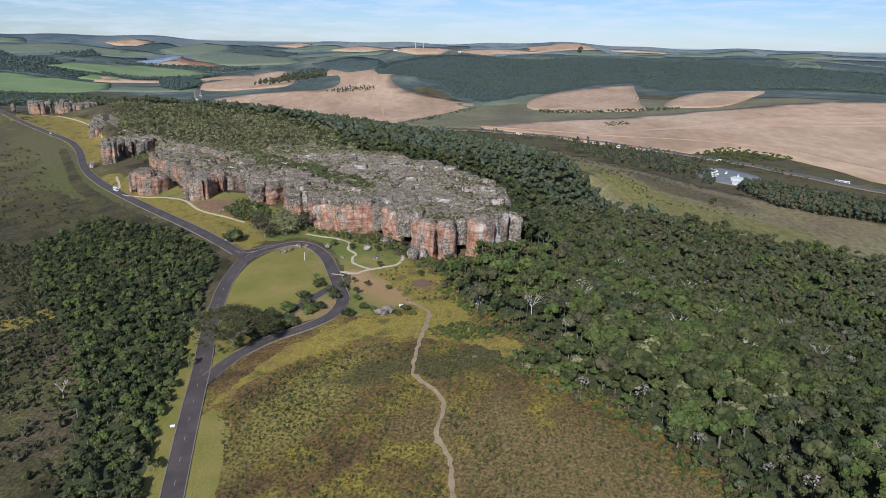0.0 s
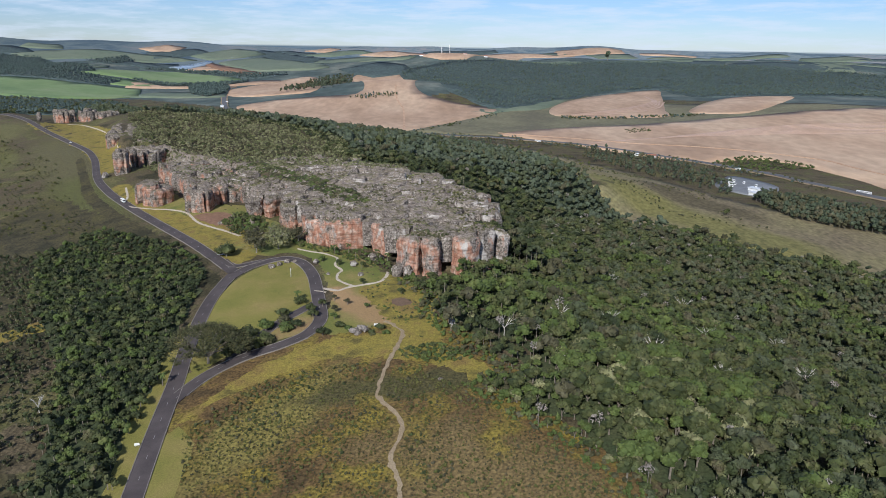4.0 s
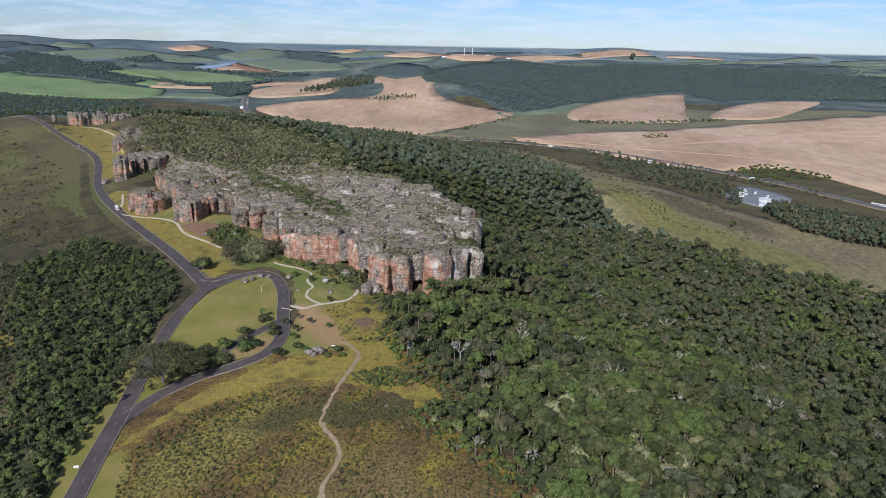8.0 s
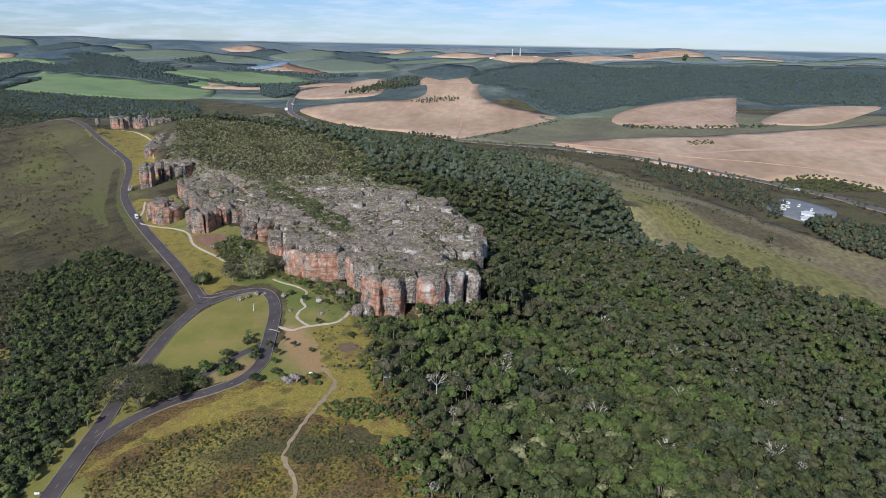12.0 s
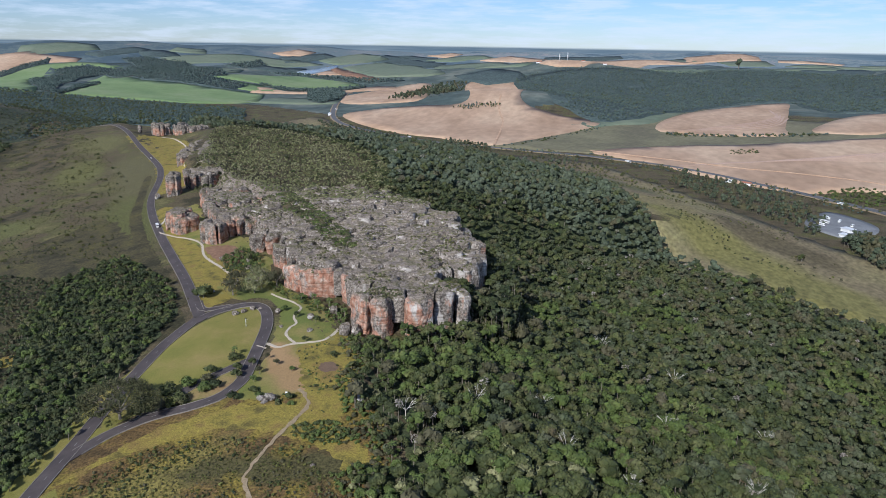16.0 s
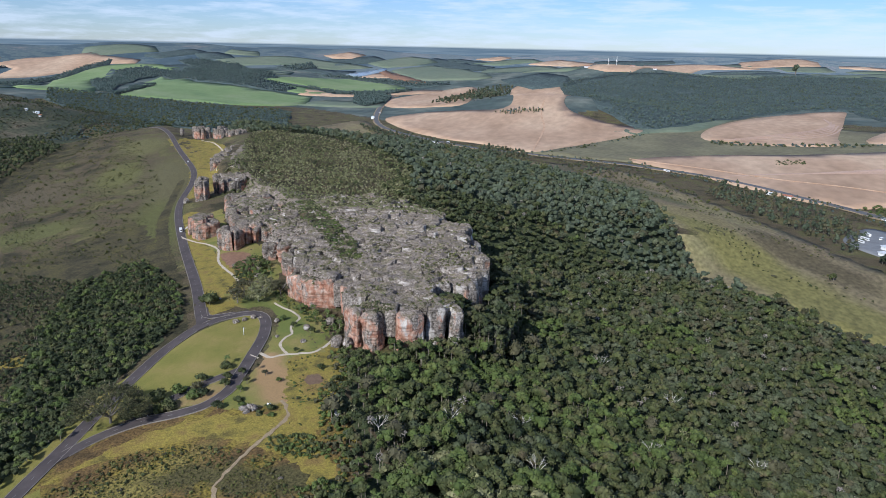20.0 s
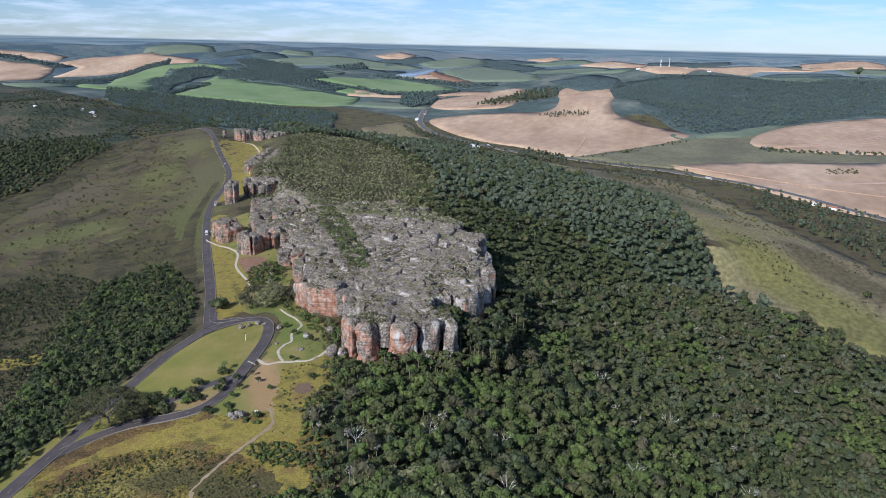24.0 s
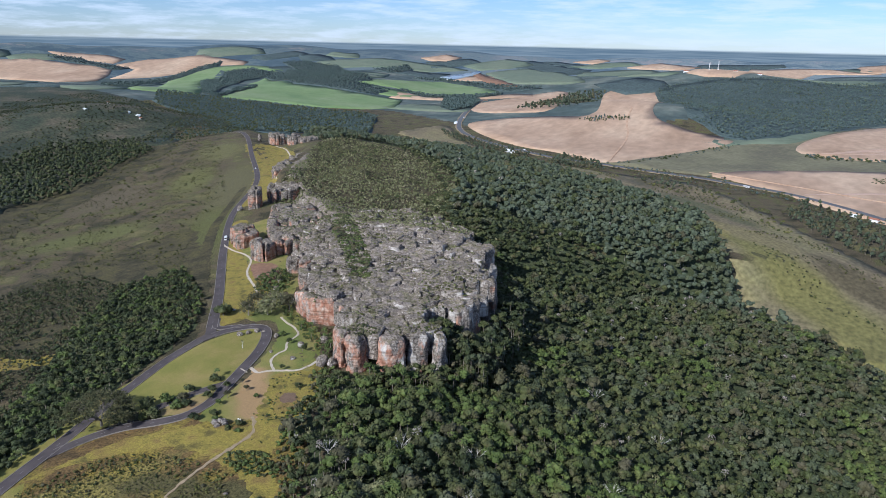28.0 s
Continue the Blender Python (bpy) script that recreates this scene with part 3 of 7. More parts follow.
def patch_mesh(name, ring, lift, cell, material, ragged=0.0, curve=True):
    """A piece of ground cover inside a ring, draped over the land."""
    from mathutils import geometry
    rng = np.random.default_rng(len(ring) * 31 + int(abs(ring[0][0])))
    edge = spline(ring, cell * 0.6, True) if curve else np.concatenate([np.linspace(a, b, max(2, int(np.hypot(b[0] - a[0], b[1] - a[1]) / cell)), endpoint=False) for a, b in zip(np.array(ring, float), np.roll(np.array(ring, float), -1, 0))])
    if ragged:
        edge = edge + rng.standard_normal(edge.shape) * ragged
    lo, hi = edge.min(0), edge.max(0)
    gx, gy = np.meshgrid(np.arange(lo[0], hi[0], cell), np.arange(lo[1], hi[1], cell))
    g = np.stack([gx.ravel(), gy.ravel()], 1) + rng.uniform(-0.2, 0.2, (gx.size, 2)) * cell
    g = g[signed(g[:, 0], g[:, 1], [tuple(p) for p in edge]) > cell * 0.35]
    pts = np.concatenate([edge, g])
    n = len(edge)
    vs, _, fs, *_ = geometry.delaunay_2d_cdt([Vector(p) for p in pts], [(k, (k + 1) % n) for k in range(n)], [], 1, 1e-4)
    xy = np.array([tuple(v) for v in vs])
    z = height(xy[:, 0], xy[:, 1]) + lift
    f = np.array([list(t) for t in fs if len(t) == 3])
    a, b, c = xy[f[:, 0]], xy[f[:, 1]], xy[f[:, 2]]
    flip = (b[:, 0] - a[:, 0]) * (c[:, 1] - a[:, 1]) - (b[:, 1] - a[:, 1]) * (c[:, 0] - a[:, 0]) < 0
    f[flip] = f[flip][:, ::-1]
    v = np.c_[xy, z]
    if lift > 0.35:
        e = np.concatenate([f[:, [0, 1]], f[:, [1, 2]], f[:, [2, 0]]])
        both, count = np.unique(np.sort(e, 1), axis=0, return_counts=True)
        rim = {tuple(p) for p in both[count == 1].tolist()}
        e = np.array([p for p in e.tolist() if tuple(sorted(p)) in rim])
        low = v.copy()
        low[:, 2] -= lift + 1.5
        f = np.concatenate([f, np.stack([e[:, 1], e[:, 0], e[:, 0] + len(v)], 1), np.stack([e[:, 1], e[:, 0] + len(v), e[:, 1] + len(v)], 1)])
        v = np.concatenate([v, low])
    return raw_mesh(name, v, f, [material], smooth=True)


# ---- ground: one sheet to the horizon ----
def far_haze():
    """Hazy blue-green distance: bands of woods and fields, haze put into colour and glow."""
    m = bpy.data.materials.new("hazy_distance")
    m.use_nodes = True
    n, l = m.node_tree.nodes, m.node_tree.links
    p = n["Principled BSDF"]
    p.inputs["Roughness"].default_value = 1.0
    tc, mp, t = n.new("ShaderNodeTexCoord"), n.new("ShaderNodeMapping"), n.new("ShaderNodeTexNoise")
    mp.inputs["Scale"].default_value = (1.0, 1.0, 3.0)
    l.new(tc.outputs["Object"], mp.inputs[0])
    t.inputs["Scale"].default_value, t.inputs["Detail"].default_value, t.inputs["Roughness"].default_value = 0.0028, 8.0, 0.72
    l.new(mp.outputs[0], t.inputs["Vector"])
    def tones(stops):
        q = n.new("ShaderNodeValToRGB")
        while len(q.color_ramp.elements) < len(stops):
            q.color_ramp.elements.new(0.5)
        for k, (at_, c) in enumerate(stops):
            q.color_ramp.elements[k].position, q.color_ramp.elements[k].color = at_, (*c, 1)
        l.new(t.outputs["Fac"], q.inputs[0])
        return q.outputs[0]

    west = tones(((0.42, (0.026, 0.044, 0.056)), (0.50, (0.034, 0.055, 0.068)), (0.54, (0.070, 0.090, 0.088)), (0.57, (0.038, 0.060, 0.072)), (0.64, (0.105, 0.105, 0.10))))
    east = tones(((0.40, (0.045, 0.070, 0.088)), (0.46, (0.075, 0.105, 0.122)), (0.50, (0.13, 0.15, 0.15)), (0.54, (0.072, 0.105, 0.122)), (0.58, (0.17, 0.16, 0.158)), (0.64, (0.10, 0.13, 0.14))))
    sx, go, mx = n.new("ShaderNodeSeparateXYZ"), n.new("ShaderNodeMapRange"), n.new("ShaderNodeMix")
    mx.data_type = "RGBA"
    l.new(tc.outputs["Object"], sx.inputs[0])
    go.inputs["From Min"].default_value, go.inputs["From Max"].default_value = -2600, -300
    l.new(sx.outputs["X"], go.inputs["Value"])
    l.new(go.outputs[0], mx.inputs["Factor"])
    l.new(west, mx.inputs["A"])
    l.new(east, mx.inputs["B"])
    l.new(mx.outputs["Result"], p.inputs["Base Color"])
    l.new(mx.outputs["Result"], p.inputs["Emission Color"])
    # glow added for the haze; the hills are no light source
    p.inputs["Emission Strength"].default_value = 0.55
    return m


def ring_sheet(rad, ang):
    x, y = 95 + rad[:, None] * np.cos(ang), 35 + rad[:, None] * np.sin(ang)
    v = np.c_[x.ravel(), y.ravel(), height(x.ravel(), y.ravel())]
    na, nr = len(ang), len(rad)
    i, j = np.meshgrid(np.arange(nr - 1), np.arange(na), indexing="ij")
    a, b = i * na + j, i * na + (j + 1) % na
    return v, np.stack([a, a + na, b + na, b], -1).reshape(-1, 4)


def ground_sheet():
    ang = np.radians(np.concatenate([np.arange(45, 162, 0.3), np.arange(162, 405, 4.5)]))
    rad = np.concatenate([[0.01, 8, 40, 75], 100 * 1.0112 ** np.arange(0, 331)])
    v, f = ring_sheet(rad, ang)
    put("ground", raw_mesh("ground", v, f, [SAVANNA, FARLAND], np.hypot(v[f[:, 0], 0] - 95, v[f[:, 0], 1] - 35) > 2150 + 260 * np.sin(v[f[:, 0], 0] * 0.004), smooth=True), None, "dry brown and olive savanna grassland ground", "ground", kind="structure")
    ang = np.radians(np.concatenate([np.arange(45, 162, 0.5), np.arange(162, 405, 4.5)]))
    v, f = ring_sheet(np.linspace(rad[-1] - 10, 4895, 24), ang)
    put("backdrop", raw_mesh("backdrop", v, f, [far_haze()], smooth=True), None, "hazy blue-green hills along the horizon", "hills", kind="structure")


ground_sheet()

# ---- roads and paths ----
def road(name, points, width, label, dashes=True, kerbs=True, lift=0.30):
    ob = put(name, ribbon(points, width, lift, ASPHALT, name), None, label, "road", kind="structure")
    if kerbs:
        for s in (-1, 1):
            put("kerb", ribbon([tuple(q) for q in spline(points, 2.0)[4:-4:2]], 0.28, lift, KERB, "kerb", side=s * (width / 2 + 0.15), thick=0.14), ob)
    if dashes:
        c = spline(points, 2.0)
        for k in range(3, len(c) - 3, 5):
            d = c[k + 1] - c[k]
            nrm = np.array([d[1], -d[0]]) / np.hypot(*d) * 0.09
            q = np.array([c[k] - nrm, c[k] + nrm, c[k + 1] + nrm, c[k + 1] - nrm])
            put("lane_dash", raw_mesh("lane_dash", np.c_[q, height(q[:, 0], q[:, 1]) + lift + 0.05], [[0, 1, 2, 3]], [MARK]), ob)
    return ob


ROAD_UP = [(-760, 1075), (-690, 1030), (-630, 977), (-570, 914), (-507, 846), (-406, 739), (-356, 673), (-309, 591), (-274, 542), (-219, 476), (-183, 435), (-144, 391), (-117, 358), (-100, 337)]
ROAD_DOWN = [(-100, 337), (-101, 309), (-98, 283), (-93, 255), (-88, 234), (-84, 215), (-79, 191), (-73, 163), (-66, 130), (-56, 80), (-50, 20), (-48, -60)]
LOOP = [(-85, 216), (-78, 235), (-67, 248), (-54, 256), (-45, 264), (-42, 276), (-46, 292), (-50, 306), (-58, 331), (-68, 349), (-78, 356), (-87, 352), (-95, 342), (-100, 328)]
road("road_main", ROAD_UP, 6.2, "dark asphalt park road climbing along the rocks")
road("road_lower", ROAD_DOWN, 6.2, "dark asphalt park road with pale kerbs")
road("road_loop", LOOP, 5.6, "dark asphalt loop road round the lawn", lift=0.34)
road("road_parking", [(-47, 297), (-53, 286), (-62, 272), (-72, 247)], 4.6, "narrow asphalt parking lane inside the loop", False, True, 0.32)
road("road_spur", [(-113, 357), (-103, 346), (-92, 352), (-84, 358)], 4.0, "short asphalt link beside the trees", False, True, 0.28)
put("trail", ribbon([(-14, 274), (-9, 269), (-5, 262), (-7, 247), (-8, 241), (-10, 221), (-7, 215), (-1, 207), (1, 198), (-1, 187), (3, 175), (4, 161), (9, 140), (14, 110)], 1.5, 0.3, DIRT, "trail", wobble=0.25, step=1.6), None, "winding trodden dirt trail through the scrub", "path", kind="structure")
PATH_ONE = [(-50, 311), (-48, 312), (-41, 309), (-36, 313), (-28, 316), (-22, 319), (-20, 327), (-20, 334)]
PATH_TWO = [(-34, 314), (-39, 318), (-44, 324), (-45, 331), (-44, 336), (-49, 344), (-50, 355), (-58, 362), (-68, 367), (-76, 372)]
put("footpath_1", ribbon(PATH_ONE, 1.6, 0.32, PALE, "footpath", wobble=0.12, step=1.5), None, "pale sandy footpath from the loop road", "path", kind="structure")
put("footpath_2", ribbon(PATH_TWO, 1.3, 0.30, PALE, "footpath", wobble=0.1, step=1.5), None, "pale footpath up to the foot of the cliff", "path", kind="structure")
put("footpath_3", ribbon([(-118, 400), (-130, 411), (-156, 433), (-174, 458), (-190, 470), (-212, 479), (-238, 496), (-246, 518), (-262, 548)], 1.6, 0.30, PALE, "footpath", wobble=0.15, step=1.5), None, "pale footpath curving round the rock towers", "path", kind="structure")
put("footpath_4", ribbon([(-315, 655), (-345, 700), (-372, 740), (-395, 790), (-440, 850), (-500, 915), (-535, 935)], 2.0, 0.35, PALE, "footpath", wobble=0.2), None, "sandy footpath along the far rocks", "path", kind="structure")
put("crossing", ribbon([(-52, 309), (-46, 307)], 0.7, 0.42, PALE, "crossing", step=1.0), None, "pale raised crossing strip on the loop road", "crossing", kind="structure")


def cover(name, ring, lift, cell, material, label, ragged=0.0, curve=True, category="grass"):
    return put(name, patch_mesh(name, ring, lift, cell, material, ragged, curve), None, label, category, kind="structure")


cover("front_grass", [(-60, 40), (-58, 100), (-66, 140), (-70, 170), (-82, 206), (-72, 243), (-54, 259), (-42, 270), (-10, 285), (18, 270), (40, 236), (34, 222), (60, 196), (82, 156), (130, 60), (60, -20)], 0.06, 5.0, FRONTGRASS, "rough olive and yellow-brown grass with shrubs", 1.5)
cover("lawn", [(-96, 325), (-84, 350), (-72, 350), (-62, 334), (-53, 306), (-50, 292), (-60, 276), (-73, 252), (-84, 240), (-92, 262), (-97, 290)], 0.16, 3.0, LAWN, "mown green lawn inside the loop road")
cover("lawn_island", [(-49, 290), (-45, 275), (-48, 265), (-58, 260), (-68, 254), (-60, 270), (-53, 282)], 0.17, 2.5, BARE, "worn earth island between road and parking lane")
cover("lawn_upper", [(-42, 300), (-48, 318), (-55, 340), (-66, 357), (-78, 366), (-92, 362), (-108, 372), (-118, 392), (-100, 402), (-84, 392), (-60, 374), (-40, 362), (-24, 340), (-12, 322), (-2, 300), (-4, 278), (-20, 268), (-34, 262), (-40, 272)], 0.14, 3.0, UPPER_TURF, "olive turf, trodden brown in places, below the cliff", 0.6)
cover("yellow_turf", [(-31, 310), (-23, 316), (-16, 329), (-5, 321), (7, 307), (6, 287), (12, 262), (-1, 256), (-7, 259), (-15, 278), (-24, 296)], 0.24, 2.5, YELLOW, "long yellow-green grass before the forest", 0.8)
cover("verge_loop", [(-40, 256), (-20, 262), (2, 268), (14, 252), (36, 234), (30, 226), (14, 236), (-8, 243), (-38, 240), (-60, 226), (-76, 205), (-72, 218), (-58, 242)], 0.12, 3.0, YELLOW, "rough yellow-green grass below the loop road", 1.0)
cover("verge_south", [(-75, 205), (-66, 196), (-62, 168), (-55, 130), (-46, 80), (-42, 30), (-50, 30), (-57, 80), (-67, 130), (-74, 165), (-80, 192)], 0.14, 3.0, LAWN, "mown grass verge beside the park road", 0.3, False)
cover("verge_west", [(-100, 300), (-103, 262), (-97, 232), (-93, 205), (-87, 185), (-81, 160), (-73, 130), (-61, 60), (-54, 60), (-64, 130), (-71, 163), (-77, 191), (-84, 222), (-90, 250), (-96, 283), (-99, 310)], 0.26, 3.0, LAWN, "grass verge between road and wood", 0.4)
cover("verge_fork", [(-84, 222), (-80, 232), (-72, 243), (-84, 240), (-89, 234)], 0.2, 2.5, LAWN, "small grass triangle in the road fork")
cover("verge_upper", [(-104, 345), (-120, 366), (-150, 402), (-190, 448), (-225, 488), (-275, 550), (-262, 556), (-240, 520), (-200, 478), (-175, 455), (-150, 440), (-120, 420), (-105, 385), (-96, 366)], 0.14, 4.0, YELLOW, "yellow-green grass between road and rock towers", 0.8)
cover("tower_turf", [(-118, 403), (-150, 441), (-178, 456), (-205, 481), (-238, 503), (-256, 540), (-246, 566), (-228, 545), (-206, 514), (-188, 490), (-174, 474), (-150, 477), (-130, 470), (-128, 442), (-106, 434), (-94, 408)], 0.10, 4.0, UPPER_TURF, "olive turf between the rock towers", 1.0, False)
cover("verge_far", [(-312, 600), (-360, 672), (-412, 742), (-510, 845), (-575, 912), (-555, 940), (-500, 920), (-440, 860), (-395, 800), (-350, 710), (-300, 640)], 0.2, 7.0, YELLOW, "sunlit grass beside the far end of the park road", 1.5)
cover("verge_outer", [(-105, 330), (-122, 352), (-150, 384), (-190, 430), (-226, 470), (-280, 536), (-316, 590), (-366, 672), (-372, 668), (-322, 586), (-288, 530), (-236, 466), (-200, 424), (-160, 376), (-128, 344), (-108, 318)], 0.14, 3.5, SCRUBFLOOR, "mown strip on the open side of the road", 0.6)
cover("glade", [(-215, 268), (-191, 266), (-165, 284), (-150, 296), (-165, 298), (-190, 282), (-212, 278)], 0.2, 3.0, YELLOW, "narrow sunlit grass glade in the left scrub", 1.0)
cover("worn_ring", [(-13, 292), (-8, 289), (-4, 293), (-8, 298), (-13, 297)], 0.3, 1.2, WORN, "bare brown earth patch in the turf", 0.3, category="earth")
cover("red_slope", [(-122, 420), (-140, 425), (-158, 440), (-166, 452), (-150, 456), (-130, 440)], 0.25, 3.0, REDDIRT, "reddish bare slope under the rocks", 0.6, category="earth")
cover("meadow", [(-600, 1560), (-470, 1400), (-260, 1260), (-60, 1150), (60, 1060), (115, 980), (150, 800), (190, 690), (240, 660), (290, 600), (400, 520), (470, 640), (400, 760), (370, 800), (330, 870), (270, 980), (190, 1130), (60, 1330), (-120, 1370), (-330, 1440), (-520, 1620), (-640, 1820), (-700, 1850), (-720, 1660)], 0.5, 20.0, MEADOW, "tan and yellow-green marsh meadow on the valley floor", 3.0, category="meadow")

cover("table_rock", [(-158, 500), (-172, 520), (-176, 560), (-205, 578), (-235, 590), (-262, 600), (-268, 640), (-284, 668), (-320, 692), (-345, 730), (-372, 775), (-395, 830), (-356, 790), (-322, 726), (-290, 676), (-252, 640), (-215, 612), (-170, 590), (-130, 584), (-140, 530)], 0.4, 4.0, ROCK_GREY, "bare grey rock along the edge of the table", 1.5, False, "rock")

# ---- farmland ----
FIELD_RINGS = []


def field(name, ring, material, label, lift=1.6, cell=45.0, curve=True):
    mid = (sum(p[0] for p in ring) / len(ring), sum(p[1] for p in ring) / len(ring))
    FIELD_RINGS.append((ring, mid, max(math.dist(p, mid) for p in ring)))
    return put(name, patch_mesh(name, ring, lift, cell, material, 0.0, curve), None, label, "field", kind="structure")


field("field_1", [(-640, 1935), (-569, 2045), (-452, 2068), (-318, 2119), (-420, 2600), (-495, 3033), (-328, 3121), (-190, 2700), (-164, 2172), (-47, 2015), (78, 1930), (-62, 1614), (-140, 1480), (-259, 1561), (-382, 1616), (-540, 1772)], SOIL, "pinkish harvested field on a low hill")
field("field_2", [(218, 1887), (257, 2089), (426, 2456), (677, 2672), (646, 2439), (559, 2056), (530, 1929), (499, 1794), (346, 1786), (254, 1819)], SOIL, "pinkish harvested field between dark woods")
field("field_3", [(581, 1891), (735, 2167), (900, 2280), (960, 2150), (728, 1811), (618, 1803)], SOIL, "small harvested field at the wood's edge")
field("field_4", [(74, 1460), (229, 1590), (420, 1650), (661, 1725), (1060, 1740), (1600, 1500), (1400, 900), (900, 700), (600, 860), (560, 1000), (495, 1160), (390, 1130), (291, 1206), (165, 1367)], SOIL, "wide pink-brown harvested field with stubble rows")
field("field_5", [(-755, 2231), (-878, 2561), (-783, 2904), (-662, 3000), (-560, 2600), (-470, 2190), (-589, 2159)], SOIL, "harvested field beyond the highway")
field("field_6", [(-3606, 2294), (-3522, 2414), (-3440, 2544), (-3287, 2627), (-3085, 2741), (-2968, 2612), (-2879, 2465), (-2911, 2278), (-3196, 2193), (-3310, 2105)], SOIL, "wide pinkish harvested field on the far hills", 3.0, 55, False)
field("field_7", [(-3539, 2701), (-3432, 2812), (-3306, 2894), (-3175, 2902), (-3147, 2794), (-3293, 2736), (-3443, 2680)], SOIL, "thin pinkish strip field on far hills", 3.0, 55, False)
field("field_8", [(-3113, 2783), (-3104, 2996), (-3007, 3190), (-2938, 3263), (-2808, 3230), (-2585, 3235), (-2554, 3153), (-2649, 3100), (-2741, 3024), (-2762, 2899), (-2827, 2730), (-2904, 2568), (-2990, 2804)], SOIL, "pinkish far field above the green crops", 3.0, 55, False)
field("field_9", [(-1769, 1706), (-2711, 2771), (-2727, 2988), (-2572, 3127), (-2435, 3199), (-2300, 3214), (-2281, 3126), (-2469, 3099), (-2518, 2978), (-2380, 2794), (-2396, 2671), (-1845, 2122), (-1606, 1856), (-1633, 1803), (-1699, 1746)], CROP, "pale green crop field on a slope", 3.0, 55, False)
field("field_10", [(-1539, 1885), (-1718, 2184), (-1974, 2526), (-2215, 2930), (-1661, 2442), (-1447, 2456), (-1298, 2472), (-1166, 2475), (-1050, 2211), (-1110, 2093), (-1236, 2009), (-1411, 1962)], CROP, "bright green crop field on rolling land", 3.0, 55, False)
field("field_11", [(-1519, 2584), (-1449, 2673), (-1319, 2690), (-1189, 2690), (-1157, 2564), (-1231, 2535), (-1360, 2530), (-1472, 2513)], CROP, "bright green crop strip", 3.0, 55, False)
field("field_12", [(-1519, 2640), (-1460, 2936), (-1381, 3381), (-1190, 3235), (-959, 2977), (-1027, 2860), (-1172, 2719), (-1348, 2740)], CROP, "bright green crop field by the far highway", 3.0, 55, False)
field("field_13", [(-2071, 3322), (-1868, 3345), (-1706, 3308), (-1528, 2949), (-1549, 2785), (-1946, 3192)], PASTURE, "pale green pasture among dark woods", 3.0, 55, False)
field("field_14", [(-2297, 3481), (-2252, 3645), (-2042, 3817), (-1872, 3862), (-1650, 3871), (-1478, 3797), (-1578, 3722), (-1695, 3602), (-1828, 3580), (-2100, 3419)], PASTURE, "pale pasture on far hills", 3.0, 55, False)
field("field_15", [(-1894, 4012), (-1798, 4175), (-1660, 4115), (-1702, 3977), (-1810, 3964)], SOIL, "small pink field near the horizon", 4.5, 55, False)
field("field_16", [(-1553, 3898), (-1484, 4073), (-1418, 4279), (-1291, 4239), (-1197, 4125), (-1280, 3923), (-1407, 3809)], PASTURE, "pale rounded pasture beyond the pond", 4.5, 55, False)
field("field_17", [(-1334, 3720), (-1164, 3980), (-1071, 3905), (-958, 3964), (-653, 3256), (-729, 3193), (-892, 3200), (-1019, 3244)], PASTURE, "grey-green field beyond the pond", 4.5, 55, False)
field("field_18", [(-1444, 3752), (-1369, 3721), (-918, 3124), (-962, 3096), (-1167, 3320)], REDDIRT, "reddish earth bank below the pond", 4.5, 55, False)
field("field_19", [(-1051, 4448), (-942, 4652), (-836, 4511), (-908, 4382)], SOIL, "small pale field near the horizon", 4.5, 55, False)
field("field_20", [(-1006, 4237), (-876, 4389), (-683, 4439), (-599, 4349), (-828, 4206)], PASTURE, "grey-green strip near the horizon", 4.5, 55, False)
field("field_21", [(-672, 4233), (-529, 4502), (-293, 4422), (-400, 4305), (-574, 4222)], SOIL, "pale field on the far hilltop", 4.5, 55, False)
field("field_22", [(-234, 3370), (-25, 4462), (393, 4420), (588, 4251), (285, 4219), (-31, 3303), (-142, 3291)], SOIL, "pale field strip behind the hilltop masts", 4.5, 55, False)
put("pond", patch_mesh("pond", [(-1520, 3533), (-1443, 3696), (-1399, 3775), (-1369, 3721), (-1390, 3586), (-1423, 3442)], 6.0, 50, WATER), None, "pale still reservoir reflecting the sky", "water", kind="structure")
cover("hill_floor", [(-626, 544), (-685, 627), (-758, 741), (-832, 861), (-840, 934), (-800, 985), (-870, 1040), (-900, 1150), (-690, 1060), (-720, 1120), (-1000, 1350), (-1340, 1480), (-1700, 1560), (-2100, 1500), (-2000, 800), (-1200, 300), (-700, 200), (-520, 330)], 0.5, 20.0, SCRUBBY, "dark green-brown scrubland on the left hills", 4.0, category="scrub")
cover("vale", [(-140, 1480), (-62, 1614), (78, 1930), (108, 1960), (180, 2060), (319, 2292), (400, 2480), (426, 2456), (430, 2300), (520, 2200), (620, 2100), (800, 2000), (1060, 1740), (661, 1700), (420, 1630), (229, 1570), (74, 1440), (0, 1440)], 1.0, 40.0, VALE, "olive pasture between the fields", 4.0, False, "pasture")
field("gully", [(53, 1853), (122, 1926), (225, 2020), (370, 2479), (300, 2460), (180, 2150), (60, 1980), (0, 1900)], PASTURE, "grassy gully between field and wood")
# patchwork of far fields and woods
rng_q = random.Random(5)
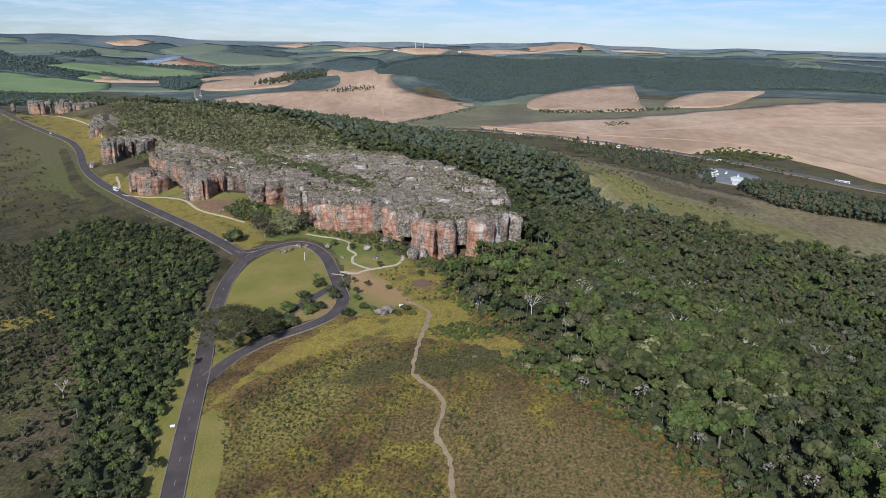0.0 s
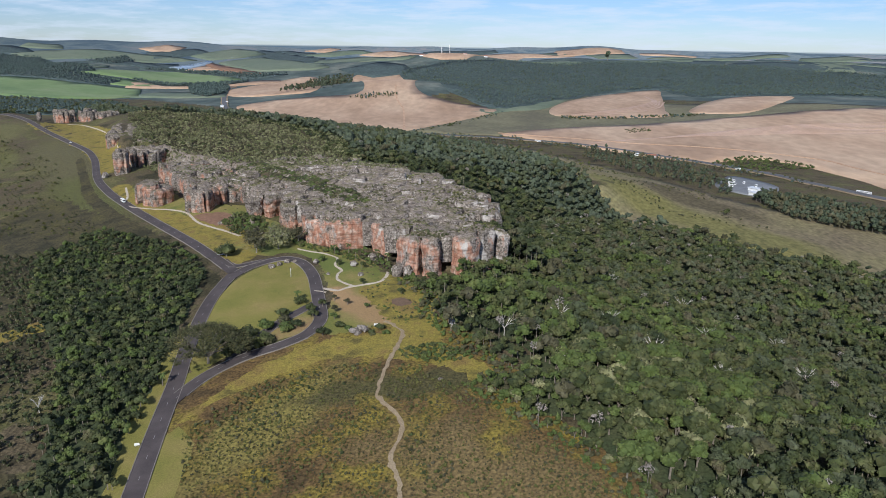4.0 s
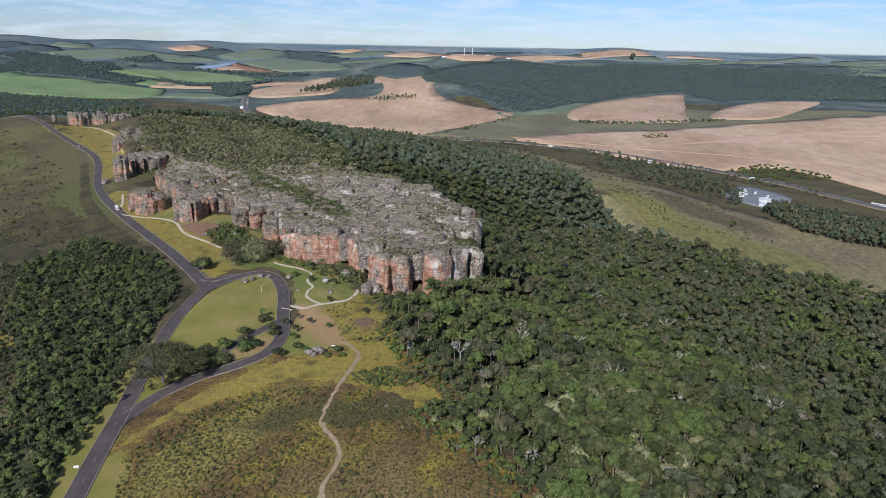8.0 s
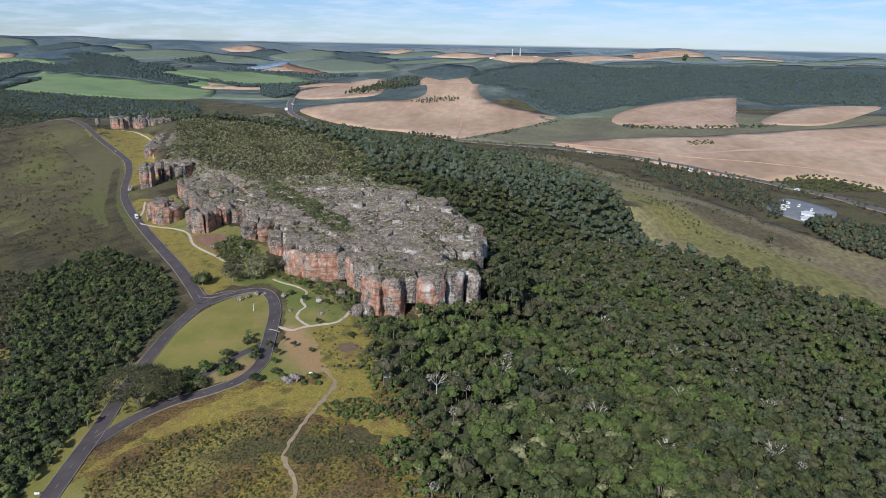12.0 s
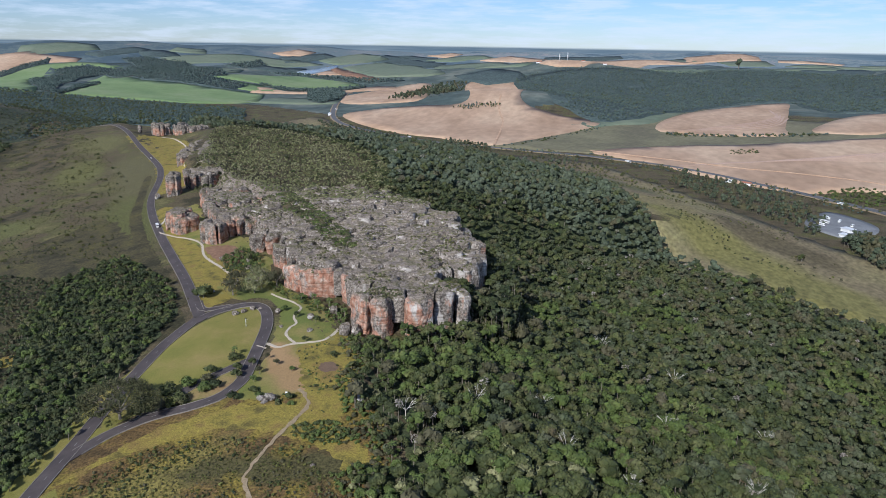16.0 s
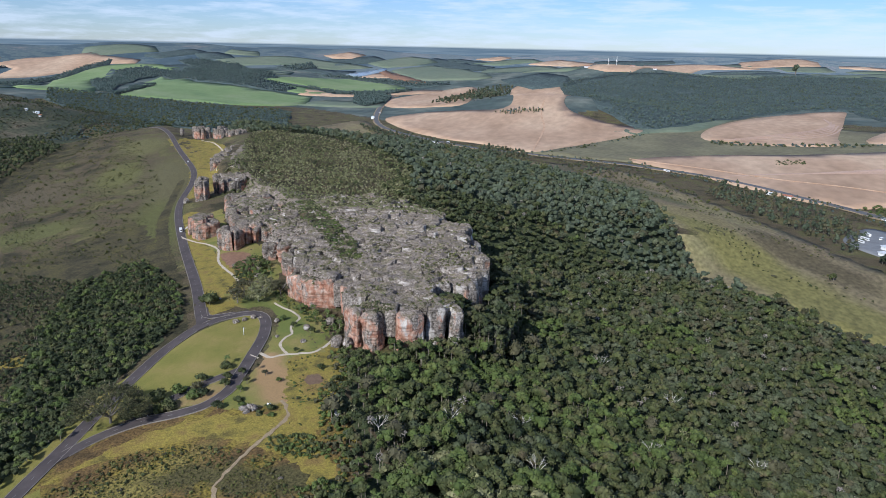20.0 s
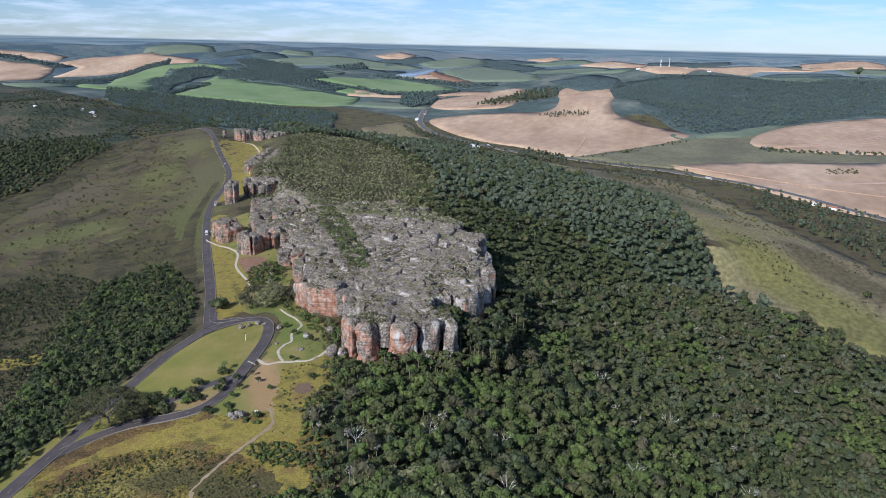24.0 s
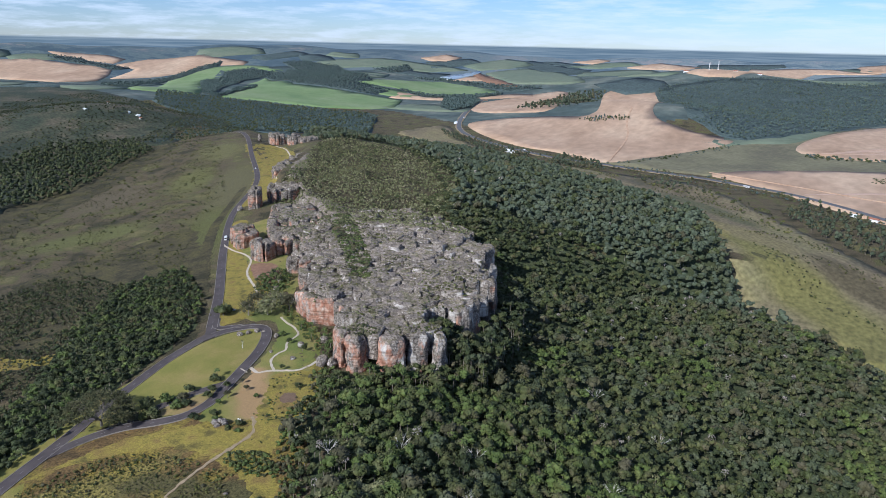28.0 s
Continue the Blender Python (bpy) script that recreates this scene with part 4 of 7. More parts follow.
for k in range(420):
    a, r = radians(rng_q.uniform(58, 152)), rng_q.uniform(2500, 4500)
    x, y = 95 + r * math.cos(a), 35 + r * math.sin(a)
    wide, deep = rng_q.uniform(60, 170), rng_q.uniform(80, 260)
    room = 0.35 * max(wide, deep)
    if any(math.dist((x, y), mid) < far_ + room and float(signed(np.array([x]), np.array([y]), ring)[0]) > -room for ring, mid, far_ in FIELD_RINGS) or (x > -380 and r < 3600):
        continue
    t = a + rng_q.uniform(-0.6, 0.6)
    ring = [(x + wide * p * math.cos(t) - deep * q * math.sin(t) + rng_q.uniform(-25, 25), y + wide * p * math.sin(t) + deep * q * math.cos(t) + rng_q.uniform(-25, 25)) for p, q in ((-1, -1), (0, -1.1), (1, -0.9), (1, 0.8), (0.1, 1), (-0.9, 1))]
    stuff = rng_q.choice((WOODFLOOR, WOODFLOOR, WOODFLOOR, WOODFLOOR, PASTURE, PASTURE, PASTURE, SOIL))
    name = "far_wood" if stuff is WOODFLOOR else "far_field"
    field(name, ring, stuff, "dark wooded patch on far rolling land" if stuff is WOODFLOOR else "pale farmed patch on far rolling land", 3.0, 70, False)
for k in range(9):
    o = k * 34.0
    put("stubble_row", ribbon([(230 + o, 1330 + 0.55 * o), (400 + o, 1420 + 0.45 * o), (640 + o, 1440 + 0.3 * o), (900 + o, 1380 + 0.2 * o)], 5.0, 2.0, STRIPE, "stubble_row", step=30), None, "pale stubble line curving over the field", "stubble", kind="structure")
for k in range(6):
    o = k * 26.0
    put("stubble_row", ribbon([(270 + o, 1860 + o), (400 + o * 0.8, 1900 + o * 1.6), (520 + o * 0.4, 1990 + o * 2.0), (590, 2180 + o * 2)], 5.0, 2.2, STRIPE, "stubble_row", step=30), None, "pale stubble line curving over the field", "stubble", kind="structure")
put("farm_track_1", ribbon([(-130, 1490), (-169, 1861), (-201, 2003), (-217, 2095), (-226, 2184)], 4.5, 2.4, TRACK, "farm_track", step=30), None, "pale dirt track up the field", "track", kind="structure")
put("farm_track_2", ribbon([(760, 760), (640, 960), (604, 1072), (577, 1162), (472, 1265), (331, 1330), (180, 1420), (70, 1470)], 5, 2.6, TRACK, "farm_track", step=30), None, "red dirt track along the wide field", "track", kind="structure")
HIGHWAY = [(700, 640), (567, 800), (480, 960), (446, 1040), (333, 1190), (224, 1310), (69, 1395), (-117, 1450), (-280, 1500), (-493, 1660), (-640, 1860), (-800, 2290), (-930, 2720), (-1050, 3100)]
put("highway", ribbon(HIGHWAY, 12, 2.2, TARMAC, "highway", step=20), None, "grey two-lane highway along the valley", "road", kind="structure")
put("highway_verge", ribbon(HIGHWAY, 19, 1.4, DIRT, "highway_verge", step=20, wobble=1.5), None, "pale sandy shoulder of the highway", "verge", kind="structure")


# ---- rocks ----
def voronoi(seeds, count, reach):
    """The plan cells of the first count seeds."""
    pts = np.array(seeds)
    cells = []
    for k in range(count):
        p = pts[k]
        d = np.hypot(*(pts - p).T)
        near = np.argsort(d)[1:19]
        poly = [p + reach * np.array([math.cos(a), math.sin(a)]) for a in np.linspace(0, math.tau, 13)[:-1]]
        for q in pts[near]:
            mid, nrm = (p + q) / 2, q - p
            cut = []
            for a, b in zip(poly, poly[1:] + poly[:1]):
                da, db = (a - mid) @ nrm, (b - mid) @ nrm
                if da <= 0:
                    cut.append(a)
                if (da < 0) != (db < 0):
                    cut.append(a + (b - a) * da / (da - db))
            poly = cut
            if len(poly) < 3:
                break
        cells.append(poly)
    return cells


def rounded(poly, sides, inset, ring=None):
    pts = np.array(poly)
    c = pts.mean(0)
    away = np.hypot(*(pts - c).T)
    pts = c + (pts - c) * np.maximum(0.3, 1 - inset / np.maximum(away, 0.1))[:, None]
    for _ in range(3):
        nxt = np.roll(pts, -1, 0)
        pts = np.stack([0.76 * pts + 0.24 * nxt, 0.24 * pts + 0.76 * nxt], 1).reshape(-1, 2)
    loop = np.concatenate([pts, pts[:1]])
    s = np.r_[0, np.cumsum(np.hypot(*np.diff(loop, axis=0).T))]
    t = np.linspace(0, s[-1], sides, endpoint=False)
    rim = np.stack([np.interp(t, s, loop[:, 0]), np.interp(t, s, loop[:, 1])], 1)
    if ring is not None:
        lo, hi = np.zeros(sides), np.ones(sides)
        out = signed(rim[:, 0], rim[:, 1], ring) < -1.6
        for _ in range(7):
            mid = (lo + hi) / 2
            q = c + (rim - c) * mid[:, None]
            bad = signed(q[:, 0], q[:, 1], ring) < -1.6
            hi, lo = np.where(bad, mid, hi), np.where(bad, lo, mid)
        rim = np.where(out[:, None], c + (rim - c) * np.maximum(lo, 0.3)[:, None], rim)
    return rim


def rough(p, size):
    return noise.noise(Vector(p) / size)


def craggy(x, y):
    """Relief of the weathered rock tops, the same for all blocks."""
    z = 1.5 * rough((x, y, 3), 9.5) + 0.75 * rough((x, y, 8), 3.6) + 0.36 * rough((x, y, 15), 1.5)
    return z + 0.18 * math.sin(z * 8)


def block_mesh(poly, low, top, sides, levels, material, inset=0.4, crumble=1.0, caps=4, ring=None, worn=1.3):
    """A joint-bounded buttress of bedded sandstone: a bulging wall with ledges, a receding weathered brow and an uneven domed top."""
    rim = rounded(poly, sides, inset, ring)
    c = rim.mean(0)
    size = np.hypot(*(rim - c).T).mean()
    brow = min(worn, 0.5 * size + 0.2)
    deep = min(0.62 * brow, 0.34 * size)
    lean = 1.3 * rough((c[0], c[1], 40), 11.0)
    verts = []
    zs = np.concatenate([np.linspace(low, top - brow, levels), top - brow + brow * np.array([0.22, 0.42, 0.60, 0.76, 0.89, 0.98])])
    for z in zs:
        over = max(0.0, (z - (top - brow)) / brow)
        shrink = deep * (1 - math.sqrt(max(0.0, 1 - over ** 2))) + 0.25 * deep * over
        part_up = min(1.0, max(0.0, (z - low) / (top - low)))
        belly = 0.05 * size * math.sin(math.pi * part_up) + lean * (part_up - 0.6)
        for x, y in rim:
            ox, oy = x - c[0], y - c[1]
            r = math.hypot(ox, oy) + 1e-6
            bed = 0.4 * rough((x * 0.12, y * 0.12, z), 1.0) + 0.6 * rough((x * 0.1 + 9, y * 0.1, z), 3.0)
            flute = 1.5 * rough((x, y, z * 0.3), 7.0) + 0.9 * rough((x + 40, y, z * 0.55), 2.6) + 0.35 * rough((x, y + 70, z * 0.8), 1.2)
            k = max(1 - (shrink - belly - crumble * (bed + flute) * min(1.0, size / 4)) / r, 0.25)
            px, py = c[0] + ox * k, c[1] + oy * k
            verts.append((px, py, z + craggy(px, py) * crumble * over))
    nz = len(zs)
    last = verts[-sides:]
    dome = 0.05 * size
    for q in range(caps):
        k = 1 - (q + 0.9) / (caps + 0.6)
        for x, y, z in last:
            qx, qy = c[0] + (x - c[0]) * k, c[1] + (y - c[1]) * k
            verts.append((qx, qy, top + dome * (1 - k * k) + crumble * craggy(qx, qy)))
    verts.append((c[0], c[1], top + dome + crumble * craggy(*c)))
    f = []
    i = np.arange(sides)
    for k in range(nz + caps - 1):
        a, b = k * sides + i, k * sides + (i + 1) % sides
        f.append(np.stack([a, b, b + sides], 1))
        f.append(np.stack([a, b + sides, a + sides], 1))
    a = (nz + caps - 1) * sides
    f.append(np.stack([a + i, a + (i + 1) % sides, np.full(sides, len(verts) - 1)], 1))
    return raw_mesh("rock_block", np.array(verts), np.concatenate(f), [material])


def rock_thing(outline, crown, label, spacing=9.0, seed=1, pick=None, drop=13.0, foot=3.0, gap=0.45, group="rock formations", stagger=1.2, crumble=1.0, edge_step=1.0, brow=4.0, cut=None):
    """A formation cut by joints into blocks. crown(x, y): the height of its top there."""
    rng = random.Random(seed)
    ring = [tuple(p) for p in (cut or outline)]
    loop = spline(outline, 1.0, True)
    s = np.r_[0, np.cumsum(np.hypot(*np.diff(loop, axis=0).T))]
    seeds, ghosts, m = [], [], 0.0
    while m < s[-1] - spacing * 0.4:
        p = np.array([np.interp(m % s[-1], s, loop[:, k]) for k in (0, 1)])
        q = np.array([np.interp((m + 1) % s[-1], s, loop[:, k]) for k in (0, 1)])
        d = (q - p) / max(1e-6, np.hypot(*(q - p)))
        nrm = np.array([-d[1], d[0]])
        if signed(*(p + nrm * 2)[:, None], ring)[0] < 0:
            nrm = -nrm
        w = spacing * rng.uniform(0.30, 0.62)
        seeds.append(p + nrm * w)
        ghosts.append(p - nrm * w * rng.uniform(0.7, 1.1))
        m += spacing * edge_step * rng.uniform(0.6, 1.7)
    edge_count = len(seeds)
    lo, hi = loop.min(0), loop.max(0)
    for _ in range(int(6 * (hi[0] - lo[0]) * (hi[1] - lo[1]) / spacing ** 2)):
        p = np.array([rng.uniform(lo[0], hi[0]), rng.uniform(lo[1], hi[1])])
        if signed(p[:1], p[1:], ring)[0] > spacing * 0.6 and min(np.hypot(*(p - q)) for q in seeds) > spacing * (0.38 + 0.8 * abs(noise.noise(Vector((*p, 1)) / 20)) + rng.uniform(0, 0.45)):
            seeds.append(p)
    ghosts = [g for g in ghosts if min(np.hypot(*(g - q)) for q in seeds) > spacing * 0.4]
    thing = tagged(new("rock_formation"), label, "rock", group)
    for k, poly in enumerate(voronoi(seeds + ghosts, len(seeds), spacing * 1.2 * max(1.0, edge_step))):
        if len(poly) < 3:
            continue
        x, y = seeds[k]
        edge = k < edge_count
        if signed(np.array([x]), np.array([y]), ring)[0] < 1.2 or np.hypot(*(np.array(poly) - seeds[k]).T).mean() < 2.0:
            continue
        top = crown(x, y) + rng.uniform(-stagger, stagger) * (1.4 if edge else 0.7) - (rng.random() < 0.07) * 2.5
        low = min(at(*p) for p in poly) - foot if edge else top - drop
        wide = gap * rng.choice((0.1, 0.3, 0.6, 1.2, 3.2) if edge else (-2.4, -1.8, -1.2, -0.6, 0.3, 1.5))
        put("rock_block", block_mesh(poly, low, top, 36 if edge else 28, 12 if edge else 3, pick(x, y, edge) if pick else ROCK, wide, crumble, 5 if edge else 6, ring, brow if edge else rng.choice((0.5, 0.8, 1.2, 1.8))), thing)
    return thing


def massif_top(x, y):
    u, v = uv(x, y)
    z = 19.6 + 1.8 * noise.noise(Vector((x, y, 0)) / 38) + 1.0 * noise.noise(Vector((x, y, 5)) / 16)
    z -= 5.0 * float(ease((u - 60) / 90)) * float(ease((25 - v) / 50))
    z += 5.0 * max(0.0, noise.noise(Vector((x, y, 9)) / 7)) * float(ease((v - 38) / 25))
    return z - 2.5 * float(ease((v - 70) / 60)) - 2.0 * float(ease((u - 150) / 100))


def massif_stone(x, y, edge):
    u, v = uv(x, y)
    if not edge:
        return ROCK_LIGHT if v + 18 * noise.noise(Vector((x, y, 2)) / 14) > 34 else ROCK_GREY
    if u > 92 and v < 20:
        return ROCK_RED
    return ROCK_PALE if v > 19 else ROCK


rock_thing(MASSIF, massif_top, "long sandstone plateau, rusty walls, grey top split by joints", 9.6, 3, massif_stone, gap=0.6, edge_step=1.5, cut=CLEFT_MASSIF)
TOWERS_A = [(-231, 500), (-220, 489), (-208, 482), (-200, 487), (-202, 500), (-212, 510), (-226, 512)]
rock_thing(TOWERS_A, lambda x, y: 11.8 + 1.5 * noise.noise(Vector((x, y, 0)) / 9), "cluster of rounded sandstone towers, dark red below grey caps", 12.5, 5, lambda x, y, e: ROCK_RED, gap=1.5)
TOWERS_A2 = [(-177, 464), (-168, 457), (-160, 459), (-159, 468), (-168, 473)]
rock_thing(TOWERS_A2, lambda x, y: 14.5, "slim sandstone tower with a grey domed cap", 11.0, 6, lambda x, y, e: ROCK_RED, gap=0.6)
WALL_A = [(-248, 580), (-230, 550), (-212, 527), (-186, 494), (-162, 474), (-154, 481), (-158, 500), (-166, 520), (-176, 560), (-205, 588), (-232, 598)]
rock_thing(WALL_A, lambda x, y: 13.4 + 1.2 * noise.noise(Vector((x, y, 0)) / 12), "grey-topped sandstone wall behind the towers", 10.5, 7, lambda x, y, e: ROCK_RED if e else ROCK_GREY, gap=0.7, edge_step=1.2)
TOWERS_B = [(-312, 648), (-298, 630), (-287, 617), (-276, 626), (-268, 640), (-270, 656), (-285, 664), (-302, 660)]
rock_thing(TOWERS_B, lambda x, y: 15.5 + 2 * noise.noise(Vector((x, y, 0)) / 9), "row of dark-jointed sandstone pillars", 8.0, 8, lambda x, y, e: ROCK_RED if e else ROCK_GREY, gap=2.2)
PILLAR_B = [(-297, 598), (-290, 592), (-284, 598), (-287, 608), (-296, 609)]
rock_thing(PILLAR_B, lambda x, y: 19.5, "tall leaning sandstone pillar by the bend of the road", 9.0, 28, lambda x, y, e: ROCK_RED, gap=0.5)
TOWERS_C = [(-366, 716), (-352, 712), (-350, 732), (-372, 768), (-388, 800), (-392, 838), (-408, 850), (-410, 826), (-396, 790), (-380, 752)]
rock_thing(TOWERS_C, lambda x, y: 16.0 + 3 * noise.noise(Vector((x, y, 0)) / 11), "reddish broken rocks beside the path", 9.0, 9, lambda x, y, e: ROCK_RED if e else ROCK_GREY, gap=0.9)
for ring, h in (([(-572, 962), (-556, 948), (-538, 946), (-536, 962), (-552, 974)], 18.5), ([(-534, 960), (-518, 946), (-506, 946), (-504, 962), (-520, 974)], 19.0),
                ([(-504, 956), (-492, 944), (-478, 950), (-480, 972), (-496, 978)], 18.0), ([(-466, 962), (-456, 956), (-448, 968), (-458, 976)], 16.5)):
    rock_thing(ring, lambda x, y, h=h: h + 1.2 * noise.noise(Vector((x, y, 0)) / 7), "far red sandstone tower with a grey cap", 8.0, int(-ring[0][0]), lambda x, y, e: ROCK_RED, gap=0.8)

# ---- vegetation ----
def ball(sub):
    bm = bmesh.new()
    bmesh.ops.create_icosphere(bm, subdivisions=sub, radius=1.0)
    v, f = np.array([p.co[:] for p in bm.verts]), np.array([[p.index for p in q.verts] for q in bm.faces])
    bm.free()
    return v, f


BALL, BALL2 = ball(1), ball(2)


def crown_shape(seed, lobes, leaves, leaf=0.2, flat=0.75, spread=0.62, fine=False, hollow=0.0):
    """A crown of radius 1 about its base's middle: lobes of foliage under a skin of loose leaf sprays."""
    rng = np.random.default_rng(seed)
    bv, bf = BALL2 if fine else BALL
    vs, fs, n = [], [], 0
    centres = []
    for k in range(lobes):
        a = rng.uniform(0, math.tau)
        r = spread * math.sqrt(rng.uniform(0.05, 1.0)) if k else 0.0
        z = flat * (0.55 - 0.5 * r * r / spread / spread + rng.uniform(-0.14, 0.16))
        s = rng.uniform(0.34, 0.52) * (1.15 if lobes < 5 else 1.0)
        c = np.array([r * math.cos(a), r * math.sin(a), z])
        centres.append((c, s))
        w = bv * (1 + rng.uniform(-0.22, 0.22, (len(bv), 1)))
        vs.append(w * s * np.array([1, 1, 0.8]) * (1 - hollow) + c)
        fs.append(bf + n)
        n += len(bv)
    tri = [np.concatenate(fs)]
    for k in range(leaves):
        c, s = centres[rng.integers(len(centres))]
        d = rng.standard_normal(3)
        d[2] = abs(d[2]) * 0.9 - 0.25
        d /= np.linalg.norm(d)
        p = c + d * s * rng.uniform(0.85, 1.25) * np.array([1, 1, 0.85])
        t = np.cross(d + 0.7 * rng.standard_normal(3), rng.standard_normal(3))
        t /= np.linalg.norm(t)
        q = np.cross(t, d + 0.5 * rng.standard_normal(3))
        q /= max(np.linalg.norm(q), 1e-3)
        w, h = leaf * rng.uniform(0.6, 1.2), leaf * rng.uniform(0.5, 0.9)
        vs.append(np.array([p - t * w, p - q * h * 0.6, p + t * w, p + q * h]))
        tri.append(np.array([[n, n + 1, n + 2], [n, n + 2, n + 3]]))
        n += 4
    return np.concatenate(vs), np.concatenate(tri)


def scatter(ring, spacing, seed, jitter=0.46, keep=1.0, holes=()):
    rng = np.random.default_rng(seed)
    p = np.array(ring, float)
    gx, gy = np.meshgrid(np.arange(p[:, 0].min(), p[:, 0].max(), spacing), np.arange(p[:, 1].min(), p[:, 1].max(), spacing))
    gx[::2] += spacing / 2
    g = np.stack([gx.ravel(), gy.ravel()], 1) + rng.uniform(-jitter, jitter, (gx.size, 2)) * spacing
    ok = (signed(g[:, 0], g[:, 1], list(ring)) > 0) & (rng.uniform(0, 1, len(g)) < keep)
    for hole in holes:
        ok &= signed(g[:, 0], g[:, 1], list(hole)) < 0
    return g[ok]


def clumped(pts, size, least, seed):
    """Those of the places that lie in the thicker parts of a patchy growth."""
    return pts[np.array([noise.noise(Vector((x, y, seed)) / size) + 0.5 * noise.noise(Vector((x, y, seed + 9)) / size * 3) for x, y in pts]) > least]


def stand(name, places, size, shapes, mats, label, seed, tall=(1.6, 2.4), trunk=True, category="forest", sink=0.0, group="", rim=None):
    """Many plants as one object: crowns over stems. tall: the crown's base above the ground, in crown radii."""
    rng = np.random.default_rng(seed)
    n = len(places)
    if not n:
        return None
    r = size[0] + (size[1] - size[0]) * rng.beta(1.6, 2.6, n)
    if rim is not None:
        r = r * np.clip(0.5 + signed(places[:, 0], places[:, 1], rim) / 45, 0.5, 1)
    z = height(places[:, 0], places[:, 1])
    lift = r * rng.uniform(*tall, n) - sink
    which, mi = rng.integers(len(shapes), size=n), rng.integers(len(mats), size=n)
    turn = rng.uniform(0, math.tau, n)
    V, F, S, base = [], [], [], 0
    for k, (sv, sf) in enumerate(shapes):
        ids = np.nonzero(which == k)[0]
        if not len(ids):
            continue
        c, s = np.cos(turn[ids])[:, None], np.sin(turn[ids])[:, None]
        rr, st = r[ids][:, None], rng.uniform(0.85, 1.25, (len(ids), 1))
        x = (sv[:, 0] * c - sv[:, 1] * s) * rr + places[ids, :1]
        y = (sv[:, 0] * s + sv[:, 1] * c) * rr + places[ids, 1:]
        h = sv[:, 2] * rr * st + (z[ids] + lift[ids])[:, None]
        V.append(np.stack([x, y, h], -1).reshape(-1, 3))
        F.append((sf[None] + (np.arange(len(ids)) * len(sv))[:, None, None]).reshape(-1, 3) + base)
        S.append(np.repeat(mi[ids], len(sf)))
        base += len(ids) * len(sv)
    if trunk:
        a = np.arange(3) * math.tau / 3
        w = 0.045 * r + 0.06
        foot = np.stack([places[:, :1] + w[:, None] * np.cos(a), places[:, 1:] + w[:, None] * np.sin(a), np.repeat((z - 0.5)[:, None], 3, 1)], -1)
        head = np.stack([places[:, :1] + 0.6 * w[:, None] * np.cos(a), places[:, 1:] + 0.6 * w[:, None] * np.sin(a), np.repeat((z + lift + 0.4 * r)[:, None], 3, 1)], -1)
        V.append(np.concatenate([foot, head], 1).reshape(-1, 3))
        q = np.array([[0, 1, 4], [0, 4, 3], [1, 2, 5], [1, 5, 4], [2, 0, 3], [2, 3, 5]])
        F.append((q[None] + (np.arange(n) * 6)[:, None, None]).reshape(-1, 3) + base)
        S.append(np.full(n * 6, len(mats)))
    me = raw_mesh(name, np.concatenate(V), np.concatenate(F), [*mats, BARK], np.concatenate(S))
    return put(name, me, None, label, category, group, "stuff")


NEAR_CROWNS = [crown_shape(k, 8, 84, 0.15, hollow=0.16) for k in range(8)]
MID_CROWNS = [crown_shape(20 + k, 5, 30, 0.2, hollow=0.12) for k in range(8)]
FAR_CROWNS = [crown_shape(40 + k, 2, 6, 0.4, 0.8, 0.45) for k in range(8)]
TINY_CROWNS = [crown_shape(50 + k, 1, 4, 0.5, 1.0, 0.3) for k in range(6)]
DOT_CROWNS = [crown_shape(55 + k, 1, 1, 0.4, 1.3, 0.3) for k in range(5)]
BUSHES = [crown_shape(60 + k, 2, 9, 0.38, 0.8, 0.5) for k in range(6)]
TUFTS = [crown_shape(80 + k, 1, 7, 0.6, 0.7, 0.4) for k in range(6)]
TUFTS = [(v[len(BALL[0]):], f[len(BALL[1]):] - len(BALL[0])) for v, f in TUFTS]
GUMS = [crown_shape(100 + k, 3, 8, 0.34, 1.7, 0.4) for k in range(6)]

FOREST = [(-14, 322), (2, 302), (3, 280), (14, 264), (28, 246), (38, 232), (24, 225), (41, 204), (56, 192), (68, 175), (78, 156), (95, 120), (130, 70), (330, 200), (420, 400), (365, 545), (277, 601), (236, 669), (183, 692), (146, 798), (107, 993), (32, 1053), (-115, 1128),
          (-242, 1208), (-441, 1315), (-649, 1489), (-760, 1540), (-800, 1480), (-640, 1180), (-540, 1010), (-470, 1010), (-330, 985), (-210, 870), (-118, 735), (-82, 612), (-34, 576), (-10, 545), (28, 470), (42, 420), (50, 365), (30, 340), (12, 327)]
WOOD_LEFT = [(-222, 434), (-185, 411), (-145, 377), (-116, 340), (-109, 300), (-101, 262), (-95, 232), (-91, 208), (-85, 187), (-79, 160), (-72, 132), (-65, 95), (-57, 40), (-78, 40), (-86, 95), (-96, 140), (-106, 170), (-118, 200), (-130, 226), (-148, 256), (-172, 288), (-204, 325), (-240, 390)]
NEAR_STAND = [(38, 228), (24, 225), (41, 204), (56, 192), (68, 175), (84, 176), (130, 215), (128, 262), (92, 262), (60, 262)]
cover("forest_floor", [(x + 6, y + 5) if k < 13 else (x, y) for k, (x, y) in enumerate(FOREST)], 0.3, 14.0, FLOOR, "dark leaf-littered forest floor", 1.5, False, "earth")
cover("wood_floor", WOOD_LEFT, 0.25, 8.0, FLOOR, "dark wood floor beside the road", 1.0, False, "earth")
spots = scatter(FOREST, 4.6, 1)
away = np.hypot(spots[:, 0] - 100, spots[:, 1] - 40)
near_ring = signed(spots[:, 0], spots[:, 1], NEAR_STAND) > 0
